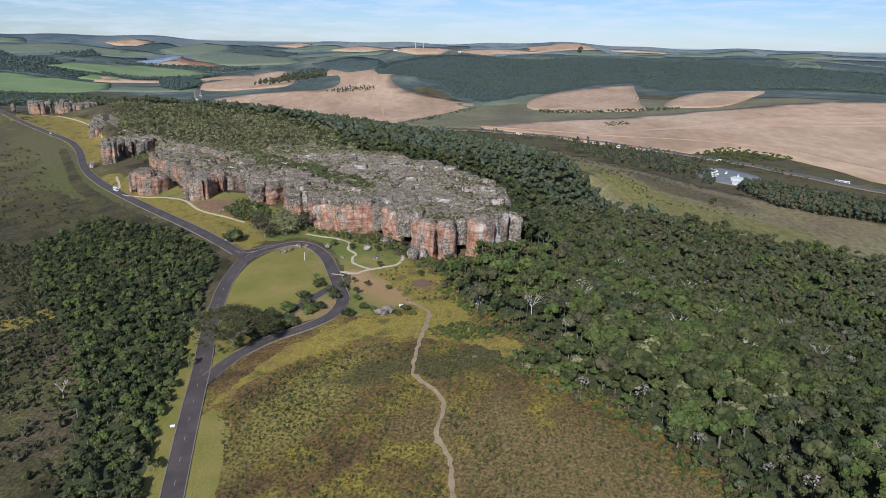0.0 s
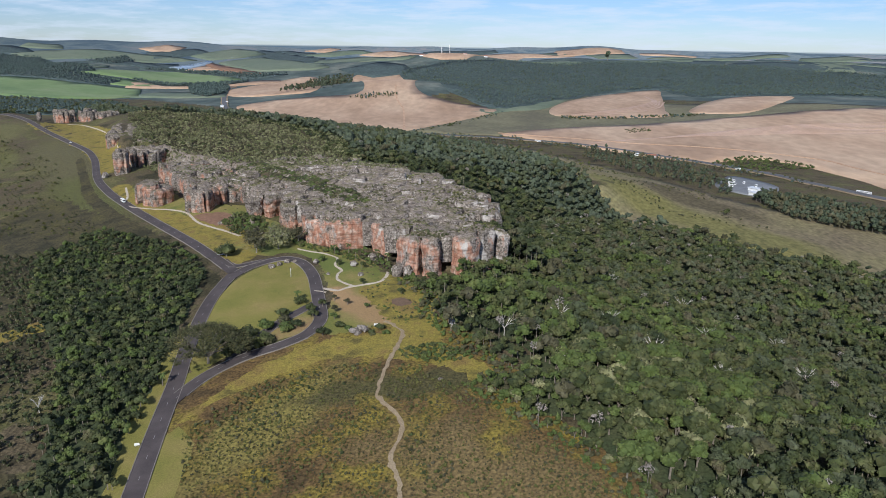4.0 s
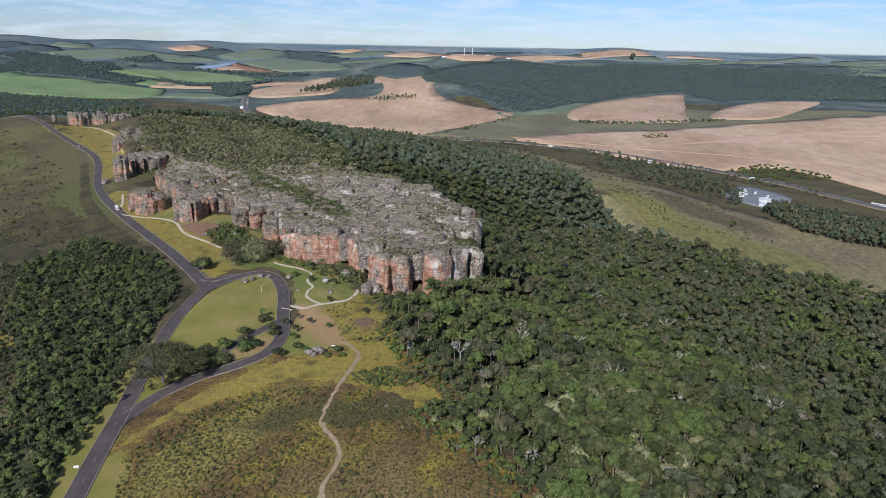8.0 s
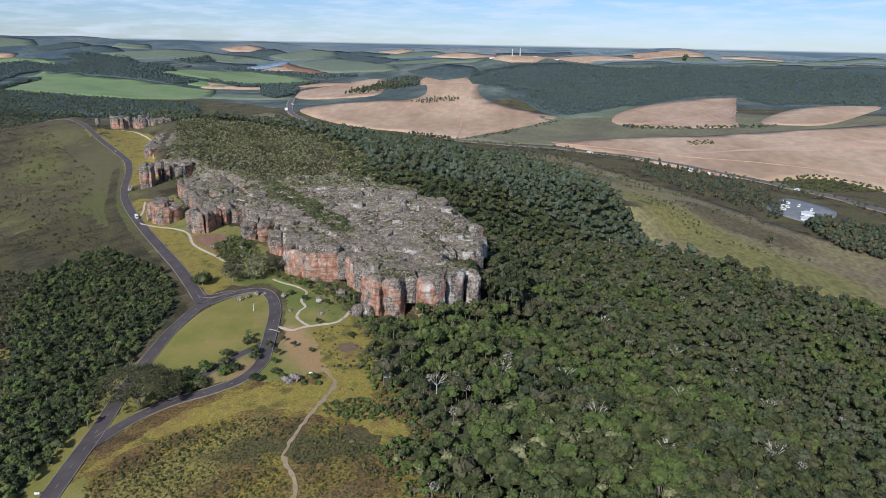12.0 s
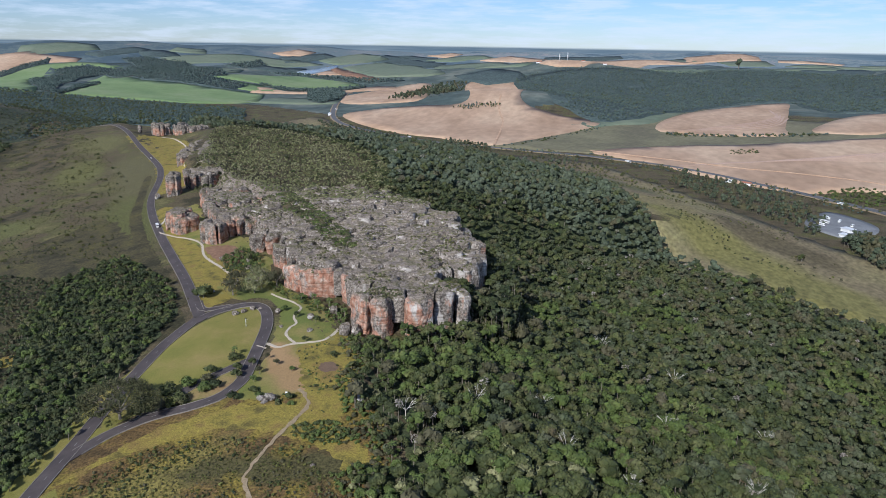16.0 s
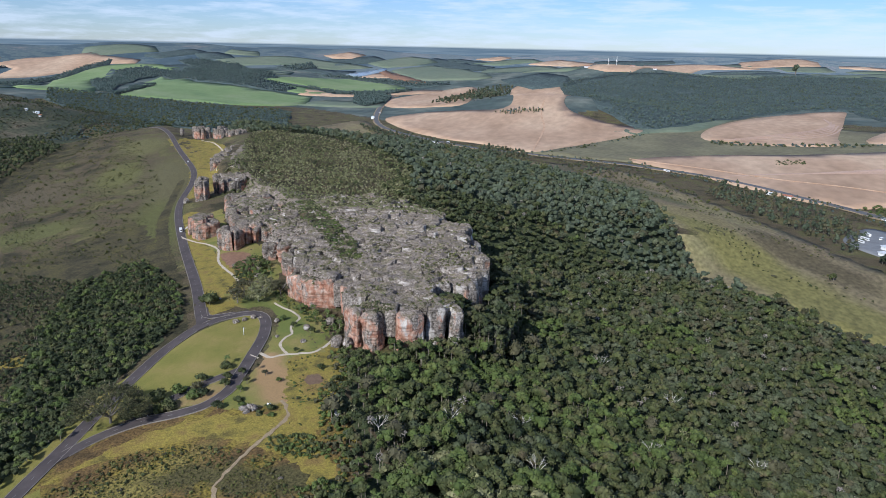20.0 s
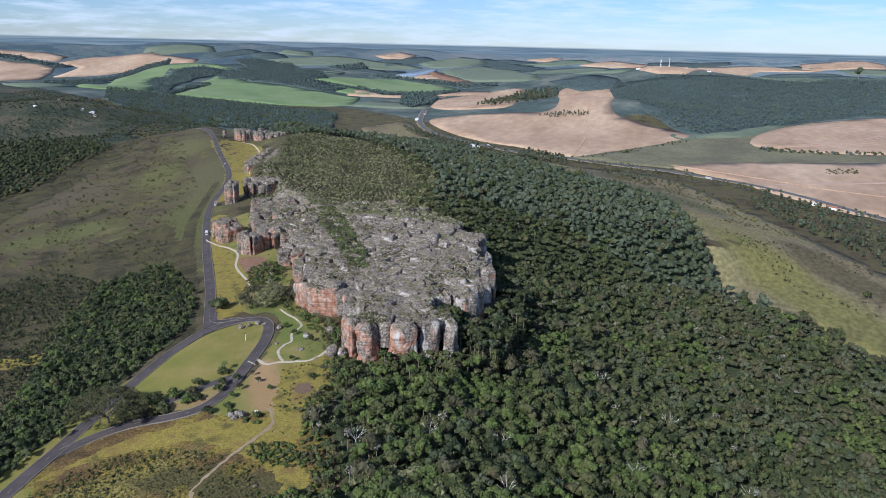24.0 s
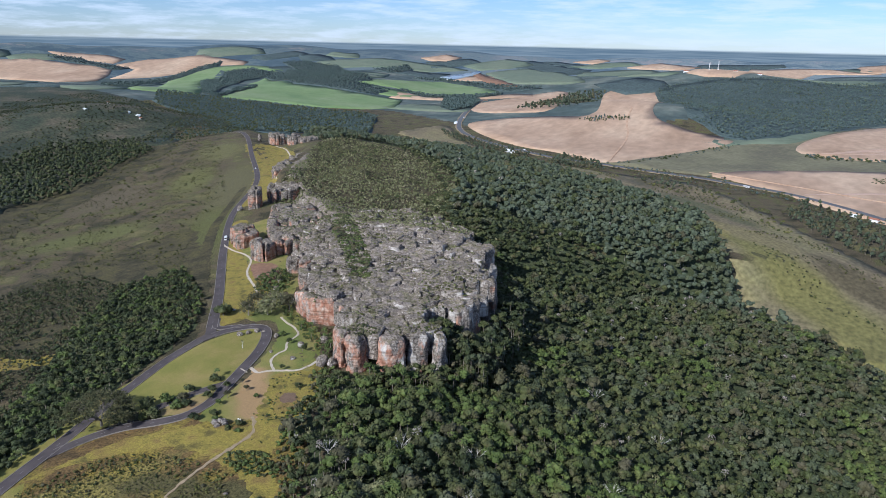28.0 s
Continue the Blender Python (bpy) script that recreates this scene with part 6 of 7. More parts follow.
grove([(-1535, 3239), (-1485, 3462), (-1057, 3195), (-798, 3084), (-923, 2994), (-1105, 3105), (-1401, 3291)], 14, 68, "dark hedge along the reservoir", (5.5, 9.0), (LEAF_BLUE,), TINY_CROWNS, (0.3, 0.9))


# ---- single trees ----
def limbs(bm, h, r, spread, count, rng, fork=0.45, sides=6, sub=2):
    """Trunk and forking limbs of a tree h metres high."""
    tube(bm, [(0, 0, -0.6), (rng.uniform(-0.1, 0.1), 0, h * fork * 0.6), (0, 0, h * fork)], [r * 1.3, r, r * 0.85], sides)
    for k in range(count):
        a = k * math.tau / count + rng.uniform(-0.3, 0.3)
        reach = spread * rng.uniform(0.6, 0.95)
        rise = h * rng.uniform(0.72, 0.95)
        p0 = Vector((0, 0, h * fork * rng.uniform(0.75, 1.0)))
        p1 = Vector((math.cos(a) * reach * 0.45, math.sin(a) * reach * 0.45, (p0.z + rise) * 0.52))
        p2 = Vector((math.cos(a) * reach, math.sin(a) * reach, rise))
        tube(bm, [p0, p1, p2], [r * 0.55, r * 0.36, r * 0.1], 5)
        for _ in range(sub):
            b = a + rng.uniform(-0.9, 0.9)
            q = p1 + Vector((math.cos(b) * reach * 0.45, math.sin(b) * reach * 0.45, (rise - p1.z) * rng.uniform(0.5, 1.0)))
            tube(bm, [p1, (p1 + q) / 2 + Vector((0, 0, 0.2)), q], [r * 0.26, r * 0.18, r * 0.06], 4)
    return bm


def tree(name, x, y, h, crown_r, seed, material, label, lobes=10, leaves=260, flat=0.7, leaf=0.1, fork=0.45, spread=0.66, hollow=0.15, stem=0.035, group="", category="tree", bark=None, count=5, fine=True):
    rng = random.Random(seed)
    thing = tagged(new(name), label, category, group)
    thing.location = (x, y, at(x, y) + 0.1)
    part("trunk", limbs(bmesh.new(), h * 0.86, h * stem, crown_r * 0.85, count, rng, fork), bark or BARK, thing)
    v, f = crown_shape(seed, lobes, leaves, leaf, flat, spread, fine, hollow)
    v = v * crown_r
    v[:, 2] += h - v[:, 2].max()
    put("crown", raw_mesh("crown", v, f, [material]), thing)
    return thing


def palm(x, y, h, seed, label="green feather palm with a slender pale trunk"):
    rng = random.Random(seed)
    thing = tagged(new("palm_tree"), label, "palm", "palms")
    thing.location = (x, y, at(x, y) + 0.1)
    part("trunk", tube(bmesh.new(), [(0, 0, -0.5), (0.1, 0.05, h * 0.5), (0.05, 0.1, h)], [0.2, 0.15, 0.12], 6), BARK, thing)
    vs, fs, n = [], [], 0
    for k in range(15):
        a, up, long = k * 2.4 + rng.uniform(-0.2, 0.2), rng.uniform(-0.1, 0.9), rng.uniform(1.7, 2.4)
        d, s = Vector((math.cos(a), math.sin(a), 0)), Vector((-math.sin(a), math.cos(a), 0))
        for j in range(5):
            t = j / 4
            c = Vector((0.05, 0.1, h)) + d * long * t + Vector((0, 0, up * long * t - 1.5 * long * 0.5 * t * t))
            w = 0.38 * math.sin(math.pi * min(0.97, 0.12 + 0.85 * t))
            vs += [c + s * w - Vector((0, 0, w * 0.5)), c, c - s * w - Vector((0, 0, w * 0.5))]
            if j:
                b = n + 3 * j
                fs += [[b - 3, b - 2, b + 1], [b - 3, b + 1, b], [b - 2, b - 1, b + 2], [b - 2, b + 2, b + 1]]
        n += 15
    put("fronds", raw_mesh("fronds", np.array([tuple(v) for v in vs]), fs, [LEAF_BRIGHT]), thing)
    return thing


def umbrella_tree(x, y, h, reach, seed):
    """A low trunk, long bare limbs and one wide, thin, nearly flat roof of fine leaves in layers."""
    rng = np.random.default_rng(seed)
    thing = tagged(new("umbrella_tree"), "wide umbrella tree with a thin brownish-green crown over the road fork", "tree")
    thing.location = (x, y, at(x, y) + 0.1)
    part("trunk", limbs(bmesh.new(), h * 0.93, 0.55, reach * 0.92, 10, random.Random(seed), 0.25, 8, 6), BARK, thing)
    vs, n = [], 0
    for _ in range(210):
        a, d = rng.uniform(0, math.tau), math.sqrt(rng.uniform(0.0, 1.0))
        d *= 0.88 + 0.12 * math.sin(3 * a + 1) + rng.uniform(-0.06, 0.06)
        c = np.array([reach * d * math.cos(a), reach * d * math.sin(a), h - 0.4 - 5.6 * d * d + rng.uniform(-1.6, 0.5)])
        size = rng.uniform(1.0, 2.4)
        for _ in range(64):
            w = rng.standard_normal(3) * np.array([0.5, 0.5, 0.26]) * size
            t = rng.standard_normal(3) * np.array([1, 1, 0.5])
            t /= np.linalg.norm(t)
            q = np.cross(t, np.array([0.3, 0.2, 1]) + 0.5 * rng.standard_normal(3))
            q /= max(np.linalg.norm(q), 1e-3)
            p, s = c + w, rng.uniform(0.2, 0.45)
            vs.append(np.array([p - t * s, p - q * s * 0.6, p + t * s, p + q * s * 0.6]))
            n += 1
    f = np.arange(n * 4).reshape(-1, 4)
    put("crown", raw_mesh("crown", np.concatenate(vs), f, [LEAF_UMBRELLA]), thing)


umbrella_tree(-80, 246, 14.5, 17.5, 3)
tree("roadside_tree", -113, 362, 8.5, 6.0, 4, LEAF, "dark broad tree shading the parked cars", 12, 420)
for k, (x, y, h, r, lab) in enumerate(((-98, 368, 12, 7.5, "greyish thin-crowned tree by the road link"), (-87, 373, 13.5, 8.5, "tall greyish tree with bare branches showing"), (-104, 384, 11, 7.0, "greyish thin-crowned tree behind the road link"),
                                     (-92, 386, 12.5, 7.5, "greyish open-crowned tree near the cliff foot"), (-78, 383, 11, 6.5, "greyish tree at the foot of the cliff"))):
    tree("grey_tree", x, y, h, r, 60 + k, LEAF_GREY if k % 2 else LEAF_OLIVE, lab, 11, 900, 0.85, 0.055, 0.35, 0.7, 0.62, stem=0.03, bark=TWIGS, count=8)
for k, (x, y, h, r, m, lab) in enumerate((
        (-76, 257, 5.0, 3.4, LEAF_DEEP, "dark tree on the lawn's lower edge"), (-67, 261, 5.4, 3.6, LEAF, "green tree over the parking lane"), (-57, 274, 4.6, 3.0, LEAF_OLIVE, "olive tree on the earth island"), (-51, 270, 4.4, 2.8, LEAF_DEEP, "dark tree by the loop road"),
        (-44, 290, 4.0, 2.2, LEAF, "small tree at the island's tip"), (-38, 262, 4.2, 3.0, LEAF_DEEP, "dark tree beside the loop road"), (-33, 292, 3.4, 1.7, LEAF_OLIVE, "thin olive tree on the turf"), (-24, 288, 2.6, 1.5, LEAF_BRIGHT, "low bright tree on the turf"), (-10, 303, 3.2, 2.0, LEAF, "small tree in long grass"), (-4, 312, 3.6, 2.2, LEAF_BRIGHT, "bright tree before the forest"),
        (-72, 249, 6.5, 4.6, LEAF, "dark leafy tree beside the parking lane"), (-67, 253, 5.5, 4.0, LEAF_OLIVE, "greyish tree beside the parking lane"), (-70, 264, 6, 4.2, LEAF, "green tree on the lawn's edge"),
        (-64, 270, 5.5, 4.0, LEAF_BRIGHT, "bright green tree on the lawn's edge"), (-60, 281, 4.5, 3.0, LEAF, "small dark tree on the lawn's edge"), (-55, 294, 4.5, 3.2, LEAF, "small dark tree by the loop road"),
        (-48, 284, 4.5, 2.7, LEAF, "round dark tree on the earth island"), (-46, 279, 4.2, 2.6, LEAF, "round dark bush tree on the earth island"), (-55, 268, 5, 3.6, LEAF_BRIGHT, "leaning tree on the earth island"),
        (-61, 260, 5.2, 4.2, LEAF, "spreading tree over the earth island"), (-64, 256, 4.6, 3.6, LEAF_DRY, "low spreading tree by the parking lane"), (-37, 283, 4.0, 2.0, LEAF_OLIVE, "thin greyish tree on the turf"),
        (-36, 276, 3.6, 1.8, LEAF_BRIGHT, "thin young tree on the turf"), (-40, 297, 3.2, 1.4, LEAF_OLIVE, "thin sapling beside the path"), (-30, 316, 3.6, 1.8, LEAF, "small tree standing over the footpath"),
        (-47, 343, 4.0, 2.0, LEAF, "small tree by the upper footpath"), (-57, 350, 3.6, 2.0, LEAF_BRIGHT, "small bright tree by the rocks"), (-34, 338, 4.2, 2.4, LEAF, "small tree below the cliff"))):
    tree("lawn_tree", x, y, h, r, 200 + k, m, lab, 8, 200, 0.75, 0.14, hollow=0.2, group="trees round the lawn")
for k, (x, y, r, m, lab) in enumerate(((-32, 268, 2.6, LEAF, "dark bush at the turf's edge"), (-28, 265, 2.2, LEAF_BRIGHT, "bright bush at the turf's edge"), (-15, 266, 2.4, LEAF, "dark bush beside the grey thicket"), (-18, 262, 2.0, LEAF, "dark low bush on turf"),
                                      (-12, 262, 1.8, LEAF_BRIGHT, "low green bush on turf"), (-22, 263, 3.2, LEAF_GREY, "pale grey leafless thicket"), (-25, 262, 2.6, LEAF_GREY, "pale grey leafless thicket edge"))):
    tree("bush", x, y, r * 1.1, r, 240 + k, TWIGS if m is LEAF_GREY else m, lab, 7, 160, 0.8, 0.16, 0.2, hollow=0.1, group="bushes by the turf", category="bush")
for k, (x, y, h) in enumerate(((-57, 297, 4.5), (-45, 361, 6), (-40, 354, 5), (-22, 347, 6), (-36, 361, 5), (-92, 231, 5), (-53, 362, 5), (-28, 351, 6.5), (46, 226, 6), (52, 222, 6.5), (38, 238, 6), (-120, 262, 7), (-128, 300, 8), (-116, 232, 7), (-135, 330, 8),
                              (10, 300, 8), (22, 290, 9), (40, 270, 9), (80, 300, 11), (110, 340, 12), (60, 310, 10), (150, 300, 11), (34, 318, 10), (70, 250, 9))):
    palm(x, y, h, 300 + k)
tree("lone_tree", 301, 759, 9, 4.5, 8, LEAF, "lone dark tree on the valley meadow", 9, 160, 0.9, 0.18)
tree("skyline_tree", 673, 3652, 54, 18, 9, LEAF_GUM, "huge dark tree alone on the skyline", 12, 120, 1.5, 0.2, 0.3, 0.5)

# forest trees at the near edge, one by one
MODELS = []
for k in range(6):
    x, y = spots_near[k]
    MODELS.append(tree("forest_tree", x, y, 8.5 + (k % 3), 3.3 + 0.25 * k, 400 + k, (LEAF, LEAF_BRIGHT, LEAF_BRIGHT, LEAF_GREY, LEAF_BRIGHT, LEAF)[k], ("dark green forest tree with a lumpy crown", "bright green leafy forest tree", "dark spreading forest tree", "greyish-green thin forest tree", "bright leafy forest tree", "dark tall forest tree")[k],
                       12, 190, 0.8, 0.15, group="forest edge trees", hollow=0.0, fine=False, count=3))
rng_f = random.Random(77)
for x, y in spots_near[6:]:
    s = rng_f.uniform(0.62, 1.1) * min(1.0, 0.5 + float(signed(np.array([x]), np.array([y]), FOREST)[0]) / 45)
    m = Matrix.LocRotScale((x, y, at(x, y) + 0.05), Euler((0, 0, rng_f.uniform(0, 6.28))), (s, s, s * rng_f.uniform(0.85, 1.15)))
    copy_thing(MODELS[rng_f.choice((0, 0, 1, 2, 3, 4, 5, 5))], m)


def bare_tree(name, x, y, h, seed, label, r=0.16, spread=0.55, count=7):
    thing = tagged(new(name), label, "dead tree", "bare trees")
    thing.location = (x, y, at(x, y))
    part("trunk", limbs(bmesh.new(), h, r, h * spread, count, random.Random(seed), 0.4, 6, 5), DEADWOOD, thing)
    return thing


for k, (x, y, h, lab) in enumerate(((59, 235, 8.0, "bleached dead tree standing in the forest edge"), (98, 268, 11, "pale leafless tree among green crowns"), (86, 300, 12, "pale leafless tree among green crowns"), (122, 256, 11, "pale leafless tree among green crowns"),
                                   (140, 330, 12, "grey bare tree rising over the forest"), (172, 290, 12, "grey bare tree rising over the forest"), (60, 280, 11, "grey bare tree rising over the forest"), (150, 400, 13, "grey bare tree rising over the forest"),
                                   (110, 420, 13, "grey bare tree rising over the forest"), (190, 360, 12, "grey bare tree rising over the forest"), (36, 262, 10, "pale leafless tree at the clearing"), (-130, 215, 7, "pale leafless tree in the scrub"))):
    bare_tree("bare_tree", x, y, h, 500 + k, lab)


# ---- boulders ----
def boulder(x, y, size, seed, label, squash=0.7, material=None, sink=0.25):
    bv, bf = BALL2
    bv = bv / np.linalg.norm(bv, axis=1)[:, None]
    v = []
    for p in bv:
        k = 1 + 0.35 * rough(p * 1.3 + seed, 1.0) + 0.16 * rough(p * 3.1 + seed, 1.0)
        v.append((p[0] * k * size, p[1] * k * size * 0.8, p[2] * k * size * squash))
    ob = put("boulder", raw_mesh("boulder", np.array(v), bf, [material or ROCK_GREY]), None, label, "boulder", "boulders")
    ob.matrix_basis = pose(x, y, at(x, y) + size * squash * (1 - sink) - 0.1, 0, 0, seed * 67 % 360)
    return ob


for k, (x, y, s, sq, lab) in enumerate(((-82, 342, 2.0, 0.7, "grey boulder on the lawn's edge"), (-79, 346, 1.8, 0.7, "grey boulder on the lawn's edge"), (-76, 350, 2.0, 0.6, "grey flat boulder by the loop road"), (-72, 351, 1.2, 0.6, "small grey boulder by the loop road"),
                                       (-60, 348, 1.9, 0.8, "grey boulder among shrubs below the cliff"), (-39, 343, 2.0, 0.9, "pale boulder below the cliff"), (-33, 328, 1.6, 0.7, "pale boulder beside the footpath"), (-50, 331, 1.3, 0.5, "low grey boulder on the turf"),
                                       (-31, 354, 2.6, 0.9, "pale fallen block at the cliff foot"), (-15, 329, 3.4, 1.1, "large grey boulder at the path's end"), (-10, 331, 3.0, 1.0, "large grey boulder leaning on another"), (-27, 358, 1.6, 0.8, "fallen grey block below the cliff"),
                                       (-112, 412, 3.0, 0.7, "pale fallen block in the rock gap"), (-134, 436, 3.2, 0.6, "pale sloping slab under the wall"), (-140, 428, 2.0, 0.6, "pale slab on the red slope"), (-118, 424, 2.6, 0.8, "grey boulder among trees"),
                                       (15, 269, 1.6, 1.9, "narrow white rock at the forest edge"), (-300, 588, 3.2, 1.0, "pale boulder by the bend of the road"), (-590, 962, 4, 1.6, "grey cone-shaped far rock"), (12, 228, 1.0, 0.6, "white stone in the scrub"))):
    boulder(x, y, s, 11 + k, lab, sq, ROCK_PALE if "pale" in lab or "white" in lab else ROCK_GREY)


# ---- shrubs on the rock table, bedded on the blocks ----
def rock_tree():
    """All rock blocks with one search tree over their faces."""
    from mathutils.bvhtree import BVHTree
    V, F, n = [], [], 0
    for ob in bpy.data.objects:
        if ob.name.startswith("rock_block"):
            me = ob.data
            v, f = np.empty(len(me.vertices) * 3), np.empty(len(me.polygons) * 3, np.int32)
            me.vertices.foreach_get("co", v)
            me.loops.foreach_get("vertex_index", f)
            V.append(v.reshape(-1, 3))
            F.append(f.reshape(-1, 3) + n)
            n += len(me.vertices)
    return BVHTree.FromPolygons(np.concatenate(V).tolist(), np.concatenate(F).tolist(), all_triangles=True)


ROCK_TREE = rock_tree()


def on_rock(ring, spacing, seed, size, mats, label, keep, shapes=BUSHES, name="rock_shrubs", clump=None):
    pts = scatter(ring, spacing, seed, keep=keep)
    if clump is not None:
        pts = clumped(pts, 22, clump, seed)
    z = []
    for x, y in pts:
        p = ROCK_TREE.ray_cast(Vector((x, y, 60)), Vector((0, 0, -1)))[0]
        z.append(p.z if p else 0)
    rng = np.random.default_rng(seed)
    V, F, S, n = [], [], [], 0
    for (x, y), h in zip(pts, z):
        if h < 6:
            continue
        sv, sf = shapes[rng.integers(len(shapes))]
        r, a = rng.uniform(*size), rng.uniform(0, 6.28)
        w = np.stack([sv[:, 0] * math.cos(a) - sv[:, 1] * math.sin(a), sv[:, 0] * math.sin(a) + sv[:, 1] * math.cos(a), sv[:, 2]], 1) * r * np.array([1, 1, 0.8])
        V.append(w + (x, y, h - 0.15 * r))
        F.append(sf + n)
        S.append(np.full(len(sf), rng.integers(len(mats))))
        n += len(sv)
    return put(name, raw_mesh(name, np.concatenate(V), np.concatenate(F), mats, np.concatenate(S)), None, label, "shrubs", kind="stuff")


TOP = [(-8, 340), (26, 347), (42, 362), (24, 400), (36, 420), (20, 474), (-10, 530), (-40, 570), (-84, 604), (-168, 562), (-158, 488), (-112, 445), (-85, 412), (-55, 376)]
on_rock(TOP, 2.9, 51, (0.5, 1.5), [LEAF_GREY, LEAF_OLIVE, LEAF_OLIVE, LEAF_DRY], "low grey-green shrubs rooted in the rock joints", 0.8, clump=0.13)
on_rock([(-40, 420), (-47, 430), (-63, 456), (-91, 490), (-120, 528), (-150, 562), (-172, 566), (-168, 552), (-140, 520), (-102, 474), (-70, 436), (-54, 414)], 2.1, 52, (1.0, 2.4), [LEAF, LEAF_BRIGHT, LEAF_OLIVE], "green shrubs filling a gully across the rock", 0.95)
on_rock([(-176, 566), (-84, 606), (-30, 562), (-60, 552), (-105, 546), (-140, 530), (-172, 534)], 2.3, 53, (0.9, 2.2), [LEAF_TABLE, LEAF_TABLE, LEAF_GREY, LEAF_OLIVE], "grey-green scrub at the back of the rock", 0.95)
on_rock([(10, 350), (40, 362), (20, 380), (36, 400), (36, 424), (10, 450), (-10, 430), (10, 400)], 2.6, 58, (0.6, 1.5), [LEAF_OLIVE, LEAF_DRY, LEAF], "shrubs and grass on the pale rock rim", 0.8, clump=0.12)
on_rock([(-110, 540), (-40, 545), (0, 500), (-20, 480), (-60, 490), (-100, 500)], 3.0, 57, (0.6, 1.5), [LEAF_GREY, LEAF_OLIVE, LEAF_DRY], "patchy scrub thinning out over the rock", 0.8, clump=0.1)
on_rock([(-228, 545), (-176, 500), (-160, 486), (-150, 500), (-170, 560), (-200, 572)], 3.0, 54, (0.7, 1.6), [LEAF_GREY, LEAF], "grey-green scrub over the wall's top", 0.7)
on_rock([(-9, 341), (-2, 336), (9, 337), (10, 346), (-2, 352)], 1.8, 55, (0.9, 1.7), [LEAF, LEAF_OLIVE], "dark shrubs crowning the rock's prow", 0.9)
on_rock(TOP, 2.0, 56, (0.35, 0.85), [LEAF_DRY, LEAF_GREY, LEAF_OLIVE], "dry grass tufts in the cracks of the rock", 0.7, TUFTS, "rock_grass", clump=0.12)

# ---- vehicles, posts and buildings ----
def wheel(x, y, r, thing):
    w = part("wheel", tube(bmesh.new(), [(x, y - 0.12, r), (x, y + 0.12, r)], [r, r], 12), RUBBER, thing, "black tyre")
    part("hub", tube(bmesh.new(), [(x, y - 0.14, r), (x, y + 0.14, r)], [r * 0.5, r * 0.5], 8), STEEL, w)


def van(x, y, yaw, long, wide, tall, label, name="minibus"):
    thing = tagged(new(name), label, "vehicle", "vehicles")
    thing.matrix_basis = pose(x, y, at(x, y) + 0.33, 0, 0, yaw)
    part("body", boxed((long, wide, tall - 0.55), (0, 0, 0.35 + (tall - 0.55) / 2), 0.18), WHITE, thing)
    part("windscreen", boxed((0.06, wide * 0.84, tall * 0.3), (long / 2 + 0.01, 0, tall * 0.66), 0.02), DARK, thing)
    part("rear_window", boxed((0.06, wide * 0.7, tall * 0.22), (-long / 2 - 0.01, 0, tall * 0.68), 0.02), DARK, thing)
    for s in (-1, 1):
        for k in range(max(2, int(long / 1.6))):
            part("side_window", boxed((1.1, 0.05, tall * 0.26), (-long / 2 + 1.0 + k * 1.5, s * (wide / 2 + 0.005), tall * 0.66), 0.02), DARK, thing)
        part("headlight", boxed((0.05, 0.3, 0.18), (long / 2 + 0.02, s * wide * 0.36, 0.75), 0.02), CLOTHGREY, thing)
        for q in (-0.31, 0.31):
            wheel(q * long, s * (wide / 2 - 0.1), 0.36, thing)
    return thing


def car(x, y, yaw, label, material=None):
    thing = tagged(new("car"), label, "car", "vehicles")
    thing.matrix_basis = pose(x, y, at(x, y) + 0.33, 0, 0, yaw)
    part("body", boxed((4.1, 1.7, 0.62), (0, 0, 0.58), 0.16), material or WHITE, thing)
    cab = boxed((2.3, 1.5, 0.56), (-0.15, 0, 1.15), 0.2)
    part("cabin", cab, DARK, thing, "dark glazed cabin")
    part("roof", boxed((1.5, 1.36, 0.08), (-0.15, 0, 1.44), 0.03), material or WHITE, thing)
    for s in (-1, 1):
        for q in (-1.25, 1.25):
            wheel(q, s * 0.78, 0.31, thing)
    return thing


van(-243, 505, -51, 7.5, 2.2, 2.8, "white minibus driving on the park road")
car(-436, 771, -47, "small white car far up the park road")
car(-117, 365, 20, "white parked car under the dark tree")
car(-113, 370, 30, "grey parked car under the dark tree", CLOTHGREY)
car(-66, 254, 40, "dark parked car in the lane", RUBBER)
for x, y, long, lab in ((142, 1352, 14, "white lorry on the highway"), (-330, 1540, 14, "white lorry among the highway trees"), (420, 1065, 8, "white van on the highway"), (-705, 2040, 14, "white lorry on the distant highway"), (520, 900, 18, "white tanker lorry on the highway")):
    van(x, y, 130, long, 2.6, 3.6, lab, "lorry")


def lamp_post():
    x, y = -68.5, 329
    thing = tagged(new("lamp_post"), "pale lamp post with a small solar panel on the lawn", "lamp post")
    thing.location = (x, y, at(x, y) + 0.1)
    part("pole", tube(bmesh.new(), [(0, 0, -0.3), (0, 0, 2.2), (0, 0, 4.4)], [0.13, 0.11, 0.09], 8), WHITE, thing)
    part("solar_panel", boxed((1.1, 0.7, 0.05), (0, 0, 4.5), 0.01), PANEL, thing)
    part("lamp_arm", tube(bmesh.new(), [(0, 0, 3.9), (0.9, 0, 4.1)], [0.04, 0.04], 6), STEEL, thing)
    part("lamp_head", boxed((0.45, 0.2, 0.1), (1.05, 0, 4.1), 0.03), CLOTHGREY, thing)
    part("base", boxed((0.5, 0.5, 0.3), (0, 0, 0.1), 0.05), KERB, thing)


lamp_post()


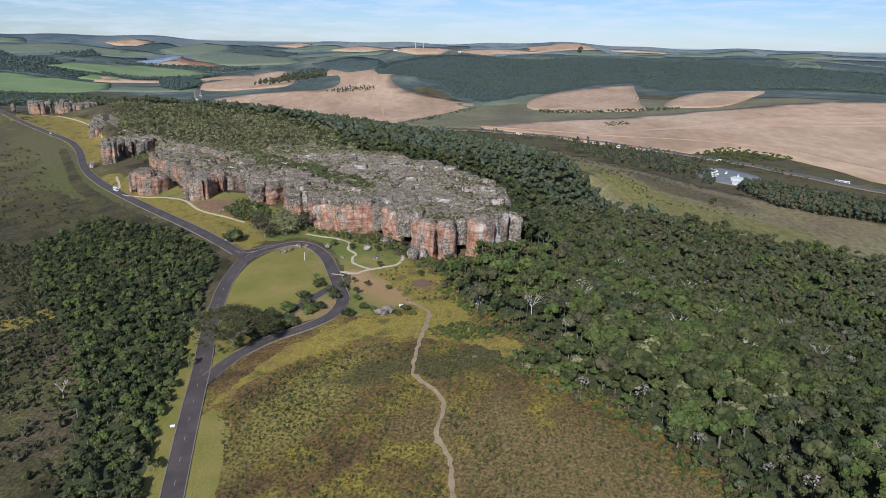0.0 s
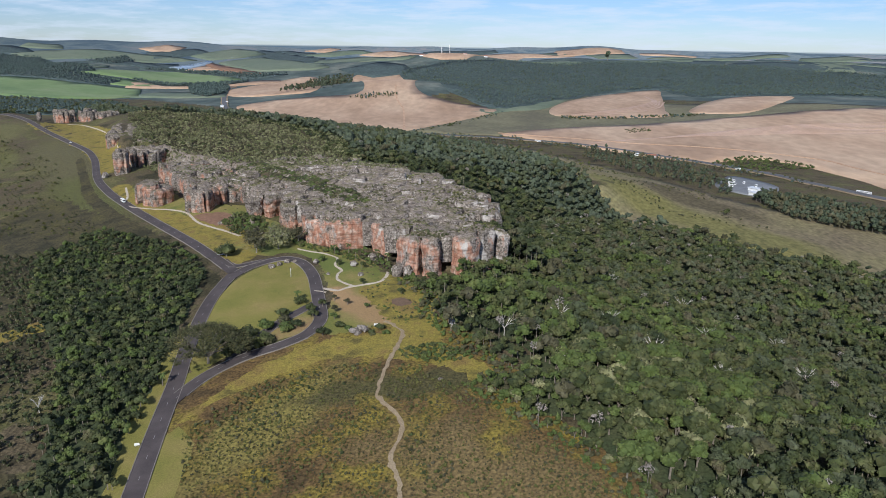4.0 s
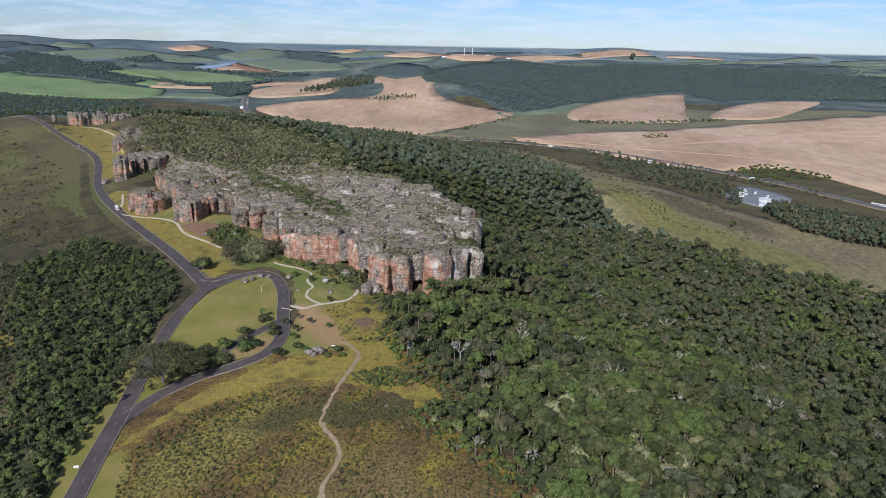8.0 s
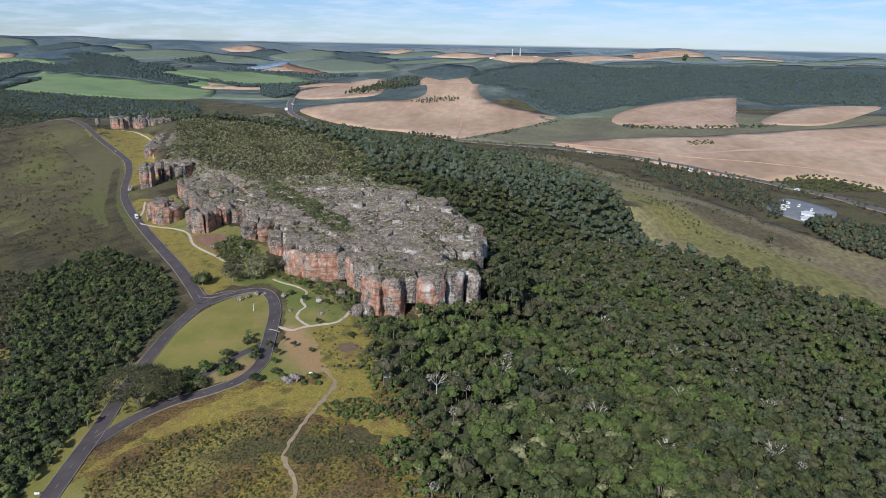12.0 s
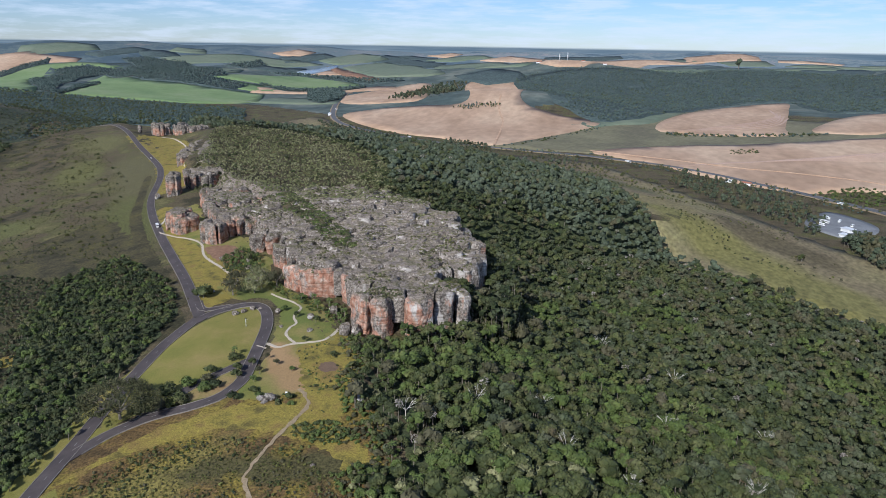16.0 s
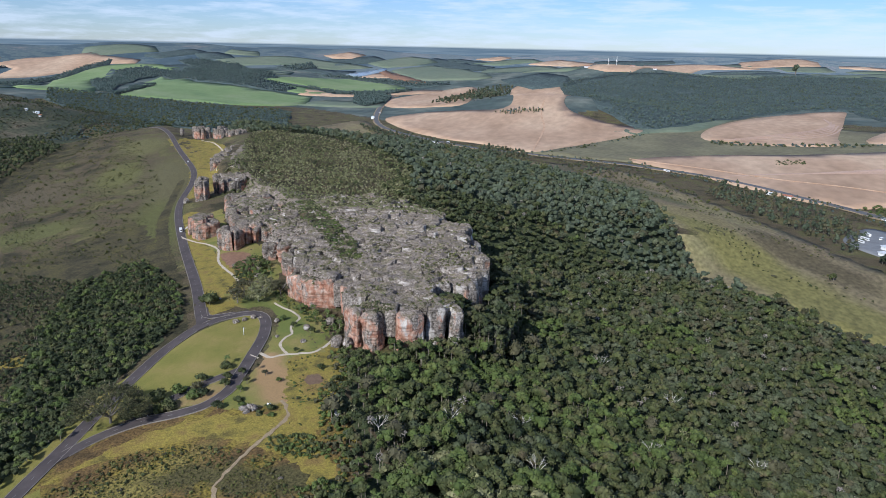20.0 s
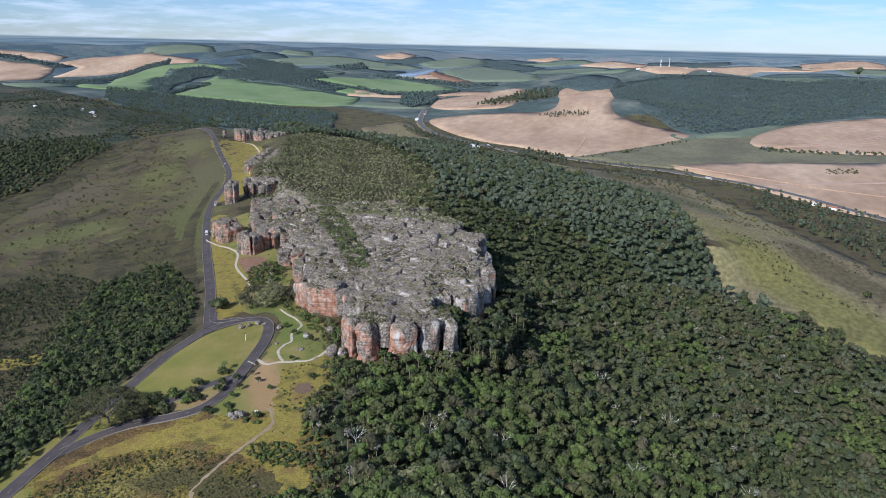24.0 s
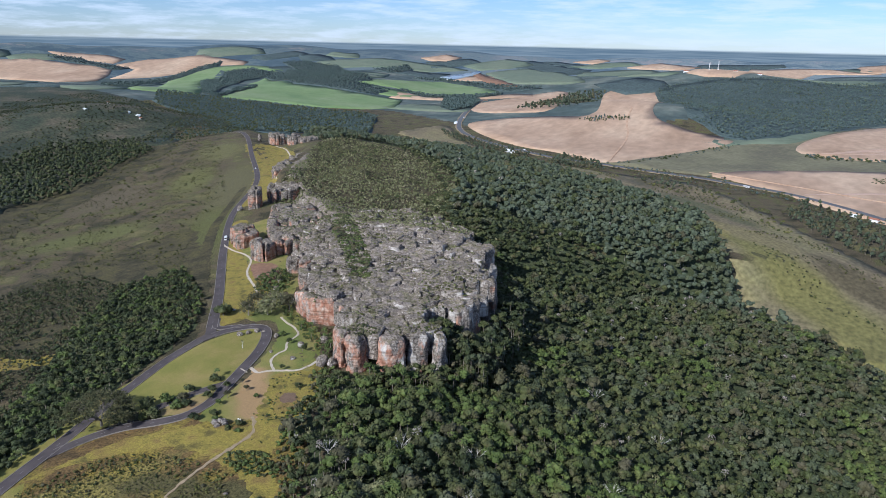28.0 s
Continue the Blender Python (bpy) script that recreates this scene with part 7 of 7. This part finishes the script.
def signboard(x, y, label, yaw=0.0):
    thing = tagged(new("sign"), label, "sign", "signs")
    thing.matrix_basis = pose(x, y, at(x, y) + 0.1, 0, 0, yaw)
    for s in (-0.5, 0.5):
        part("post", tube(bmesh.new(), [(s, 0, -0.3), (s, 0, 0.9)], [0.05, 0.05], 6), STEEL, thing)
    part("board", boxed((1.6, 0.06, 0.9), (0, 0, 1.0), 0.02), WHITE, thing)


signboard(-84, 193.5, "small white signboard on the grass verge", 20)
signboard(-17, 268.5, "small white notice board at the trail head", 10)


def house(x, y, wide, deep, tall, yaw, roof, label, flat=False, name="house"):
    thing = tagged(new(name), label, "building", "valley buildings")
    thing.matrix_basis = pose(x, y, at(x, y) + 0.2, 0, 0, yaw)
    part("wall", boxed((wide, deep, tall + 2), (0, 0, tall / 2 - 1), 0.05), WHITE, thing)
    bm = bmesh.new()
    if flat:
        box(bm, (wide + 1.5, deep + 1.5, 0.7), (0, 0, tall + 0.35), 0.1)
    else:
        a, b, r = wide / 2 + 0.6, deep / 2 + 0.6, deep * 0.28
        v = [bm.verts.new(p) for p in ((-a, -b, tall), (a, -b, tall), (a, b, tall), (-a, b, tall), (-a, 0, tall + r), (a, 0, tall + r))]
        for f in ((0, 1, 5, 4), (2, 3, 4, 5), (0, 4, 3), (1, 2, 5), (3, 2, 1, 0)):
            bm.faces.new([v[k] for k in f])
    part("roof", bm, roof, thing)
    for k in range(max(2, int(wide / 4))):
        w = part("window", boxed((1.4, 0.1, 1.2), (-wide / 2 + 2 + k * 4, -deep / 2 - 0.05, tall * 0.55), 0.02), DARK, thing)
        part("window_sill", boxed((1.6, 0.25, 0.1), (-wide / 2 + 2 + k * 4, -deep / 2 - 0.1, tall * 0.55 - 0.7), 0.02), WHITE, w)
    part("door", boxed((1.0, 0.1, 2.1), (wide / 2 - 1.4, -deep / 2 - 0.05, 1.05), 0.02), CLOTHGREY, thing)
    return thing


CONCRETE = shade("pale_concrete", [(0.14, 0.145, 0.15), (0.22, 0.225, 0.23)], 0.05, 0.8, 0.0, 0.6, mottle=0.15)
cover("forecourt", [(345, 935), (385, 1005), (410, 985), (425, 930), (395, 880), (372, 870)], 1.2, 10, CONCRETE, "pale paved forecourt of the service station", category="pavement")
house(374, 876, 12, 8, 4.0, 125, ROOFTIN, "white flat-roofed service station building", True, "service_station")
house(384, 905, 12, 9, 4.5, 125, ROOFTIN, "white canopy over the forecourt", True, "service_station")
for x, y, yaw, long, lab in ((362, 930, 120, 9, "white lorry parked on the forecourt"), (370, 946, 120, 12, "white long lorry parked on the forecourt"), (388, 952, 60, 6, "white van parked on the forecourt"), (396, 930, 60, 6, "white van beside the canopy"), (378, 970, 100, 14, "white lorry at the edge of the forecourt")):
    van(x, y, yaw, long, 2.5, 3.4, lab, "lorry").location.z += 1.0
house(318, 1179, 13, 7, 3.6, 150, TILE, "white farmhouse with a tiled roof among trees", name="farmhouse")
house(295, 1196, 9, 5, 3.0, 150, ROOFTIN, "low white shed beside the farmhouse", name="shed")
house(-677, 1920, 14, 9, 5, 110, ROOFTIN, "white house beside the distant highway")
house(-350, 1500, 30, 9, 4, 140, ROOFTIN, "long white shed along the highway", name="shed")
for x, y, w, yaw in ((-1019, 1092, 26, 20), (-1042, 1090, 16, 10), (-1000, 1082, 12, 30), (-1110, 1041, 18, 0), (-1150, 1130, 14, 40)):
    house(x, y, w * 0.36, 5, 2.6, yaw, ROOFTIN if w > 15 else TILE, "low pale house on the scrubby hill")
for x, y, w in ((-240, 3400, 40), (-40, 3440, 30), (60, 3430, 26)):
    house(x, y, w * 0.6, 12, 5, 10, TILE, "distant farm building on the hilltop")


def mast(x, y, h):
    thing = tagged(new("radio_mast"), "tall pale lattice mast on the far hill", "mast", "radio masts")
    thing.location = (x, y, at(x, y))
    for k in range(3):
        a = k * math.tau / 3
        part("leg", tube(bmesh.new(), [(2.4 * math.cos(a), 2.4 * math.sin(a), -2), (1.0 * math.cos(a), 1.0 * math.sin(a), h)], [0.7, 0.5], 5), WHITE, thing)
    for k in range(6):
        z = h * (k + 0.5) / 6
        part("brace", tube(bmesh.new(), [(-1.6, 0, z), (1.6, 0.4, z + 2)], [0.4, 0.4], 4), WHITE, thing)


mast(-112, 3436, 42)
mast(-150, 3450, 34)
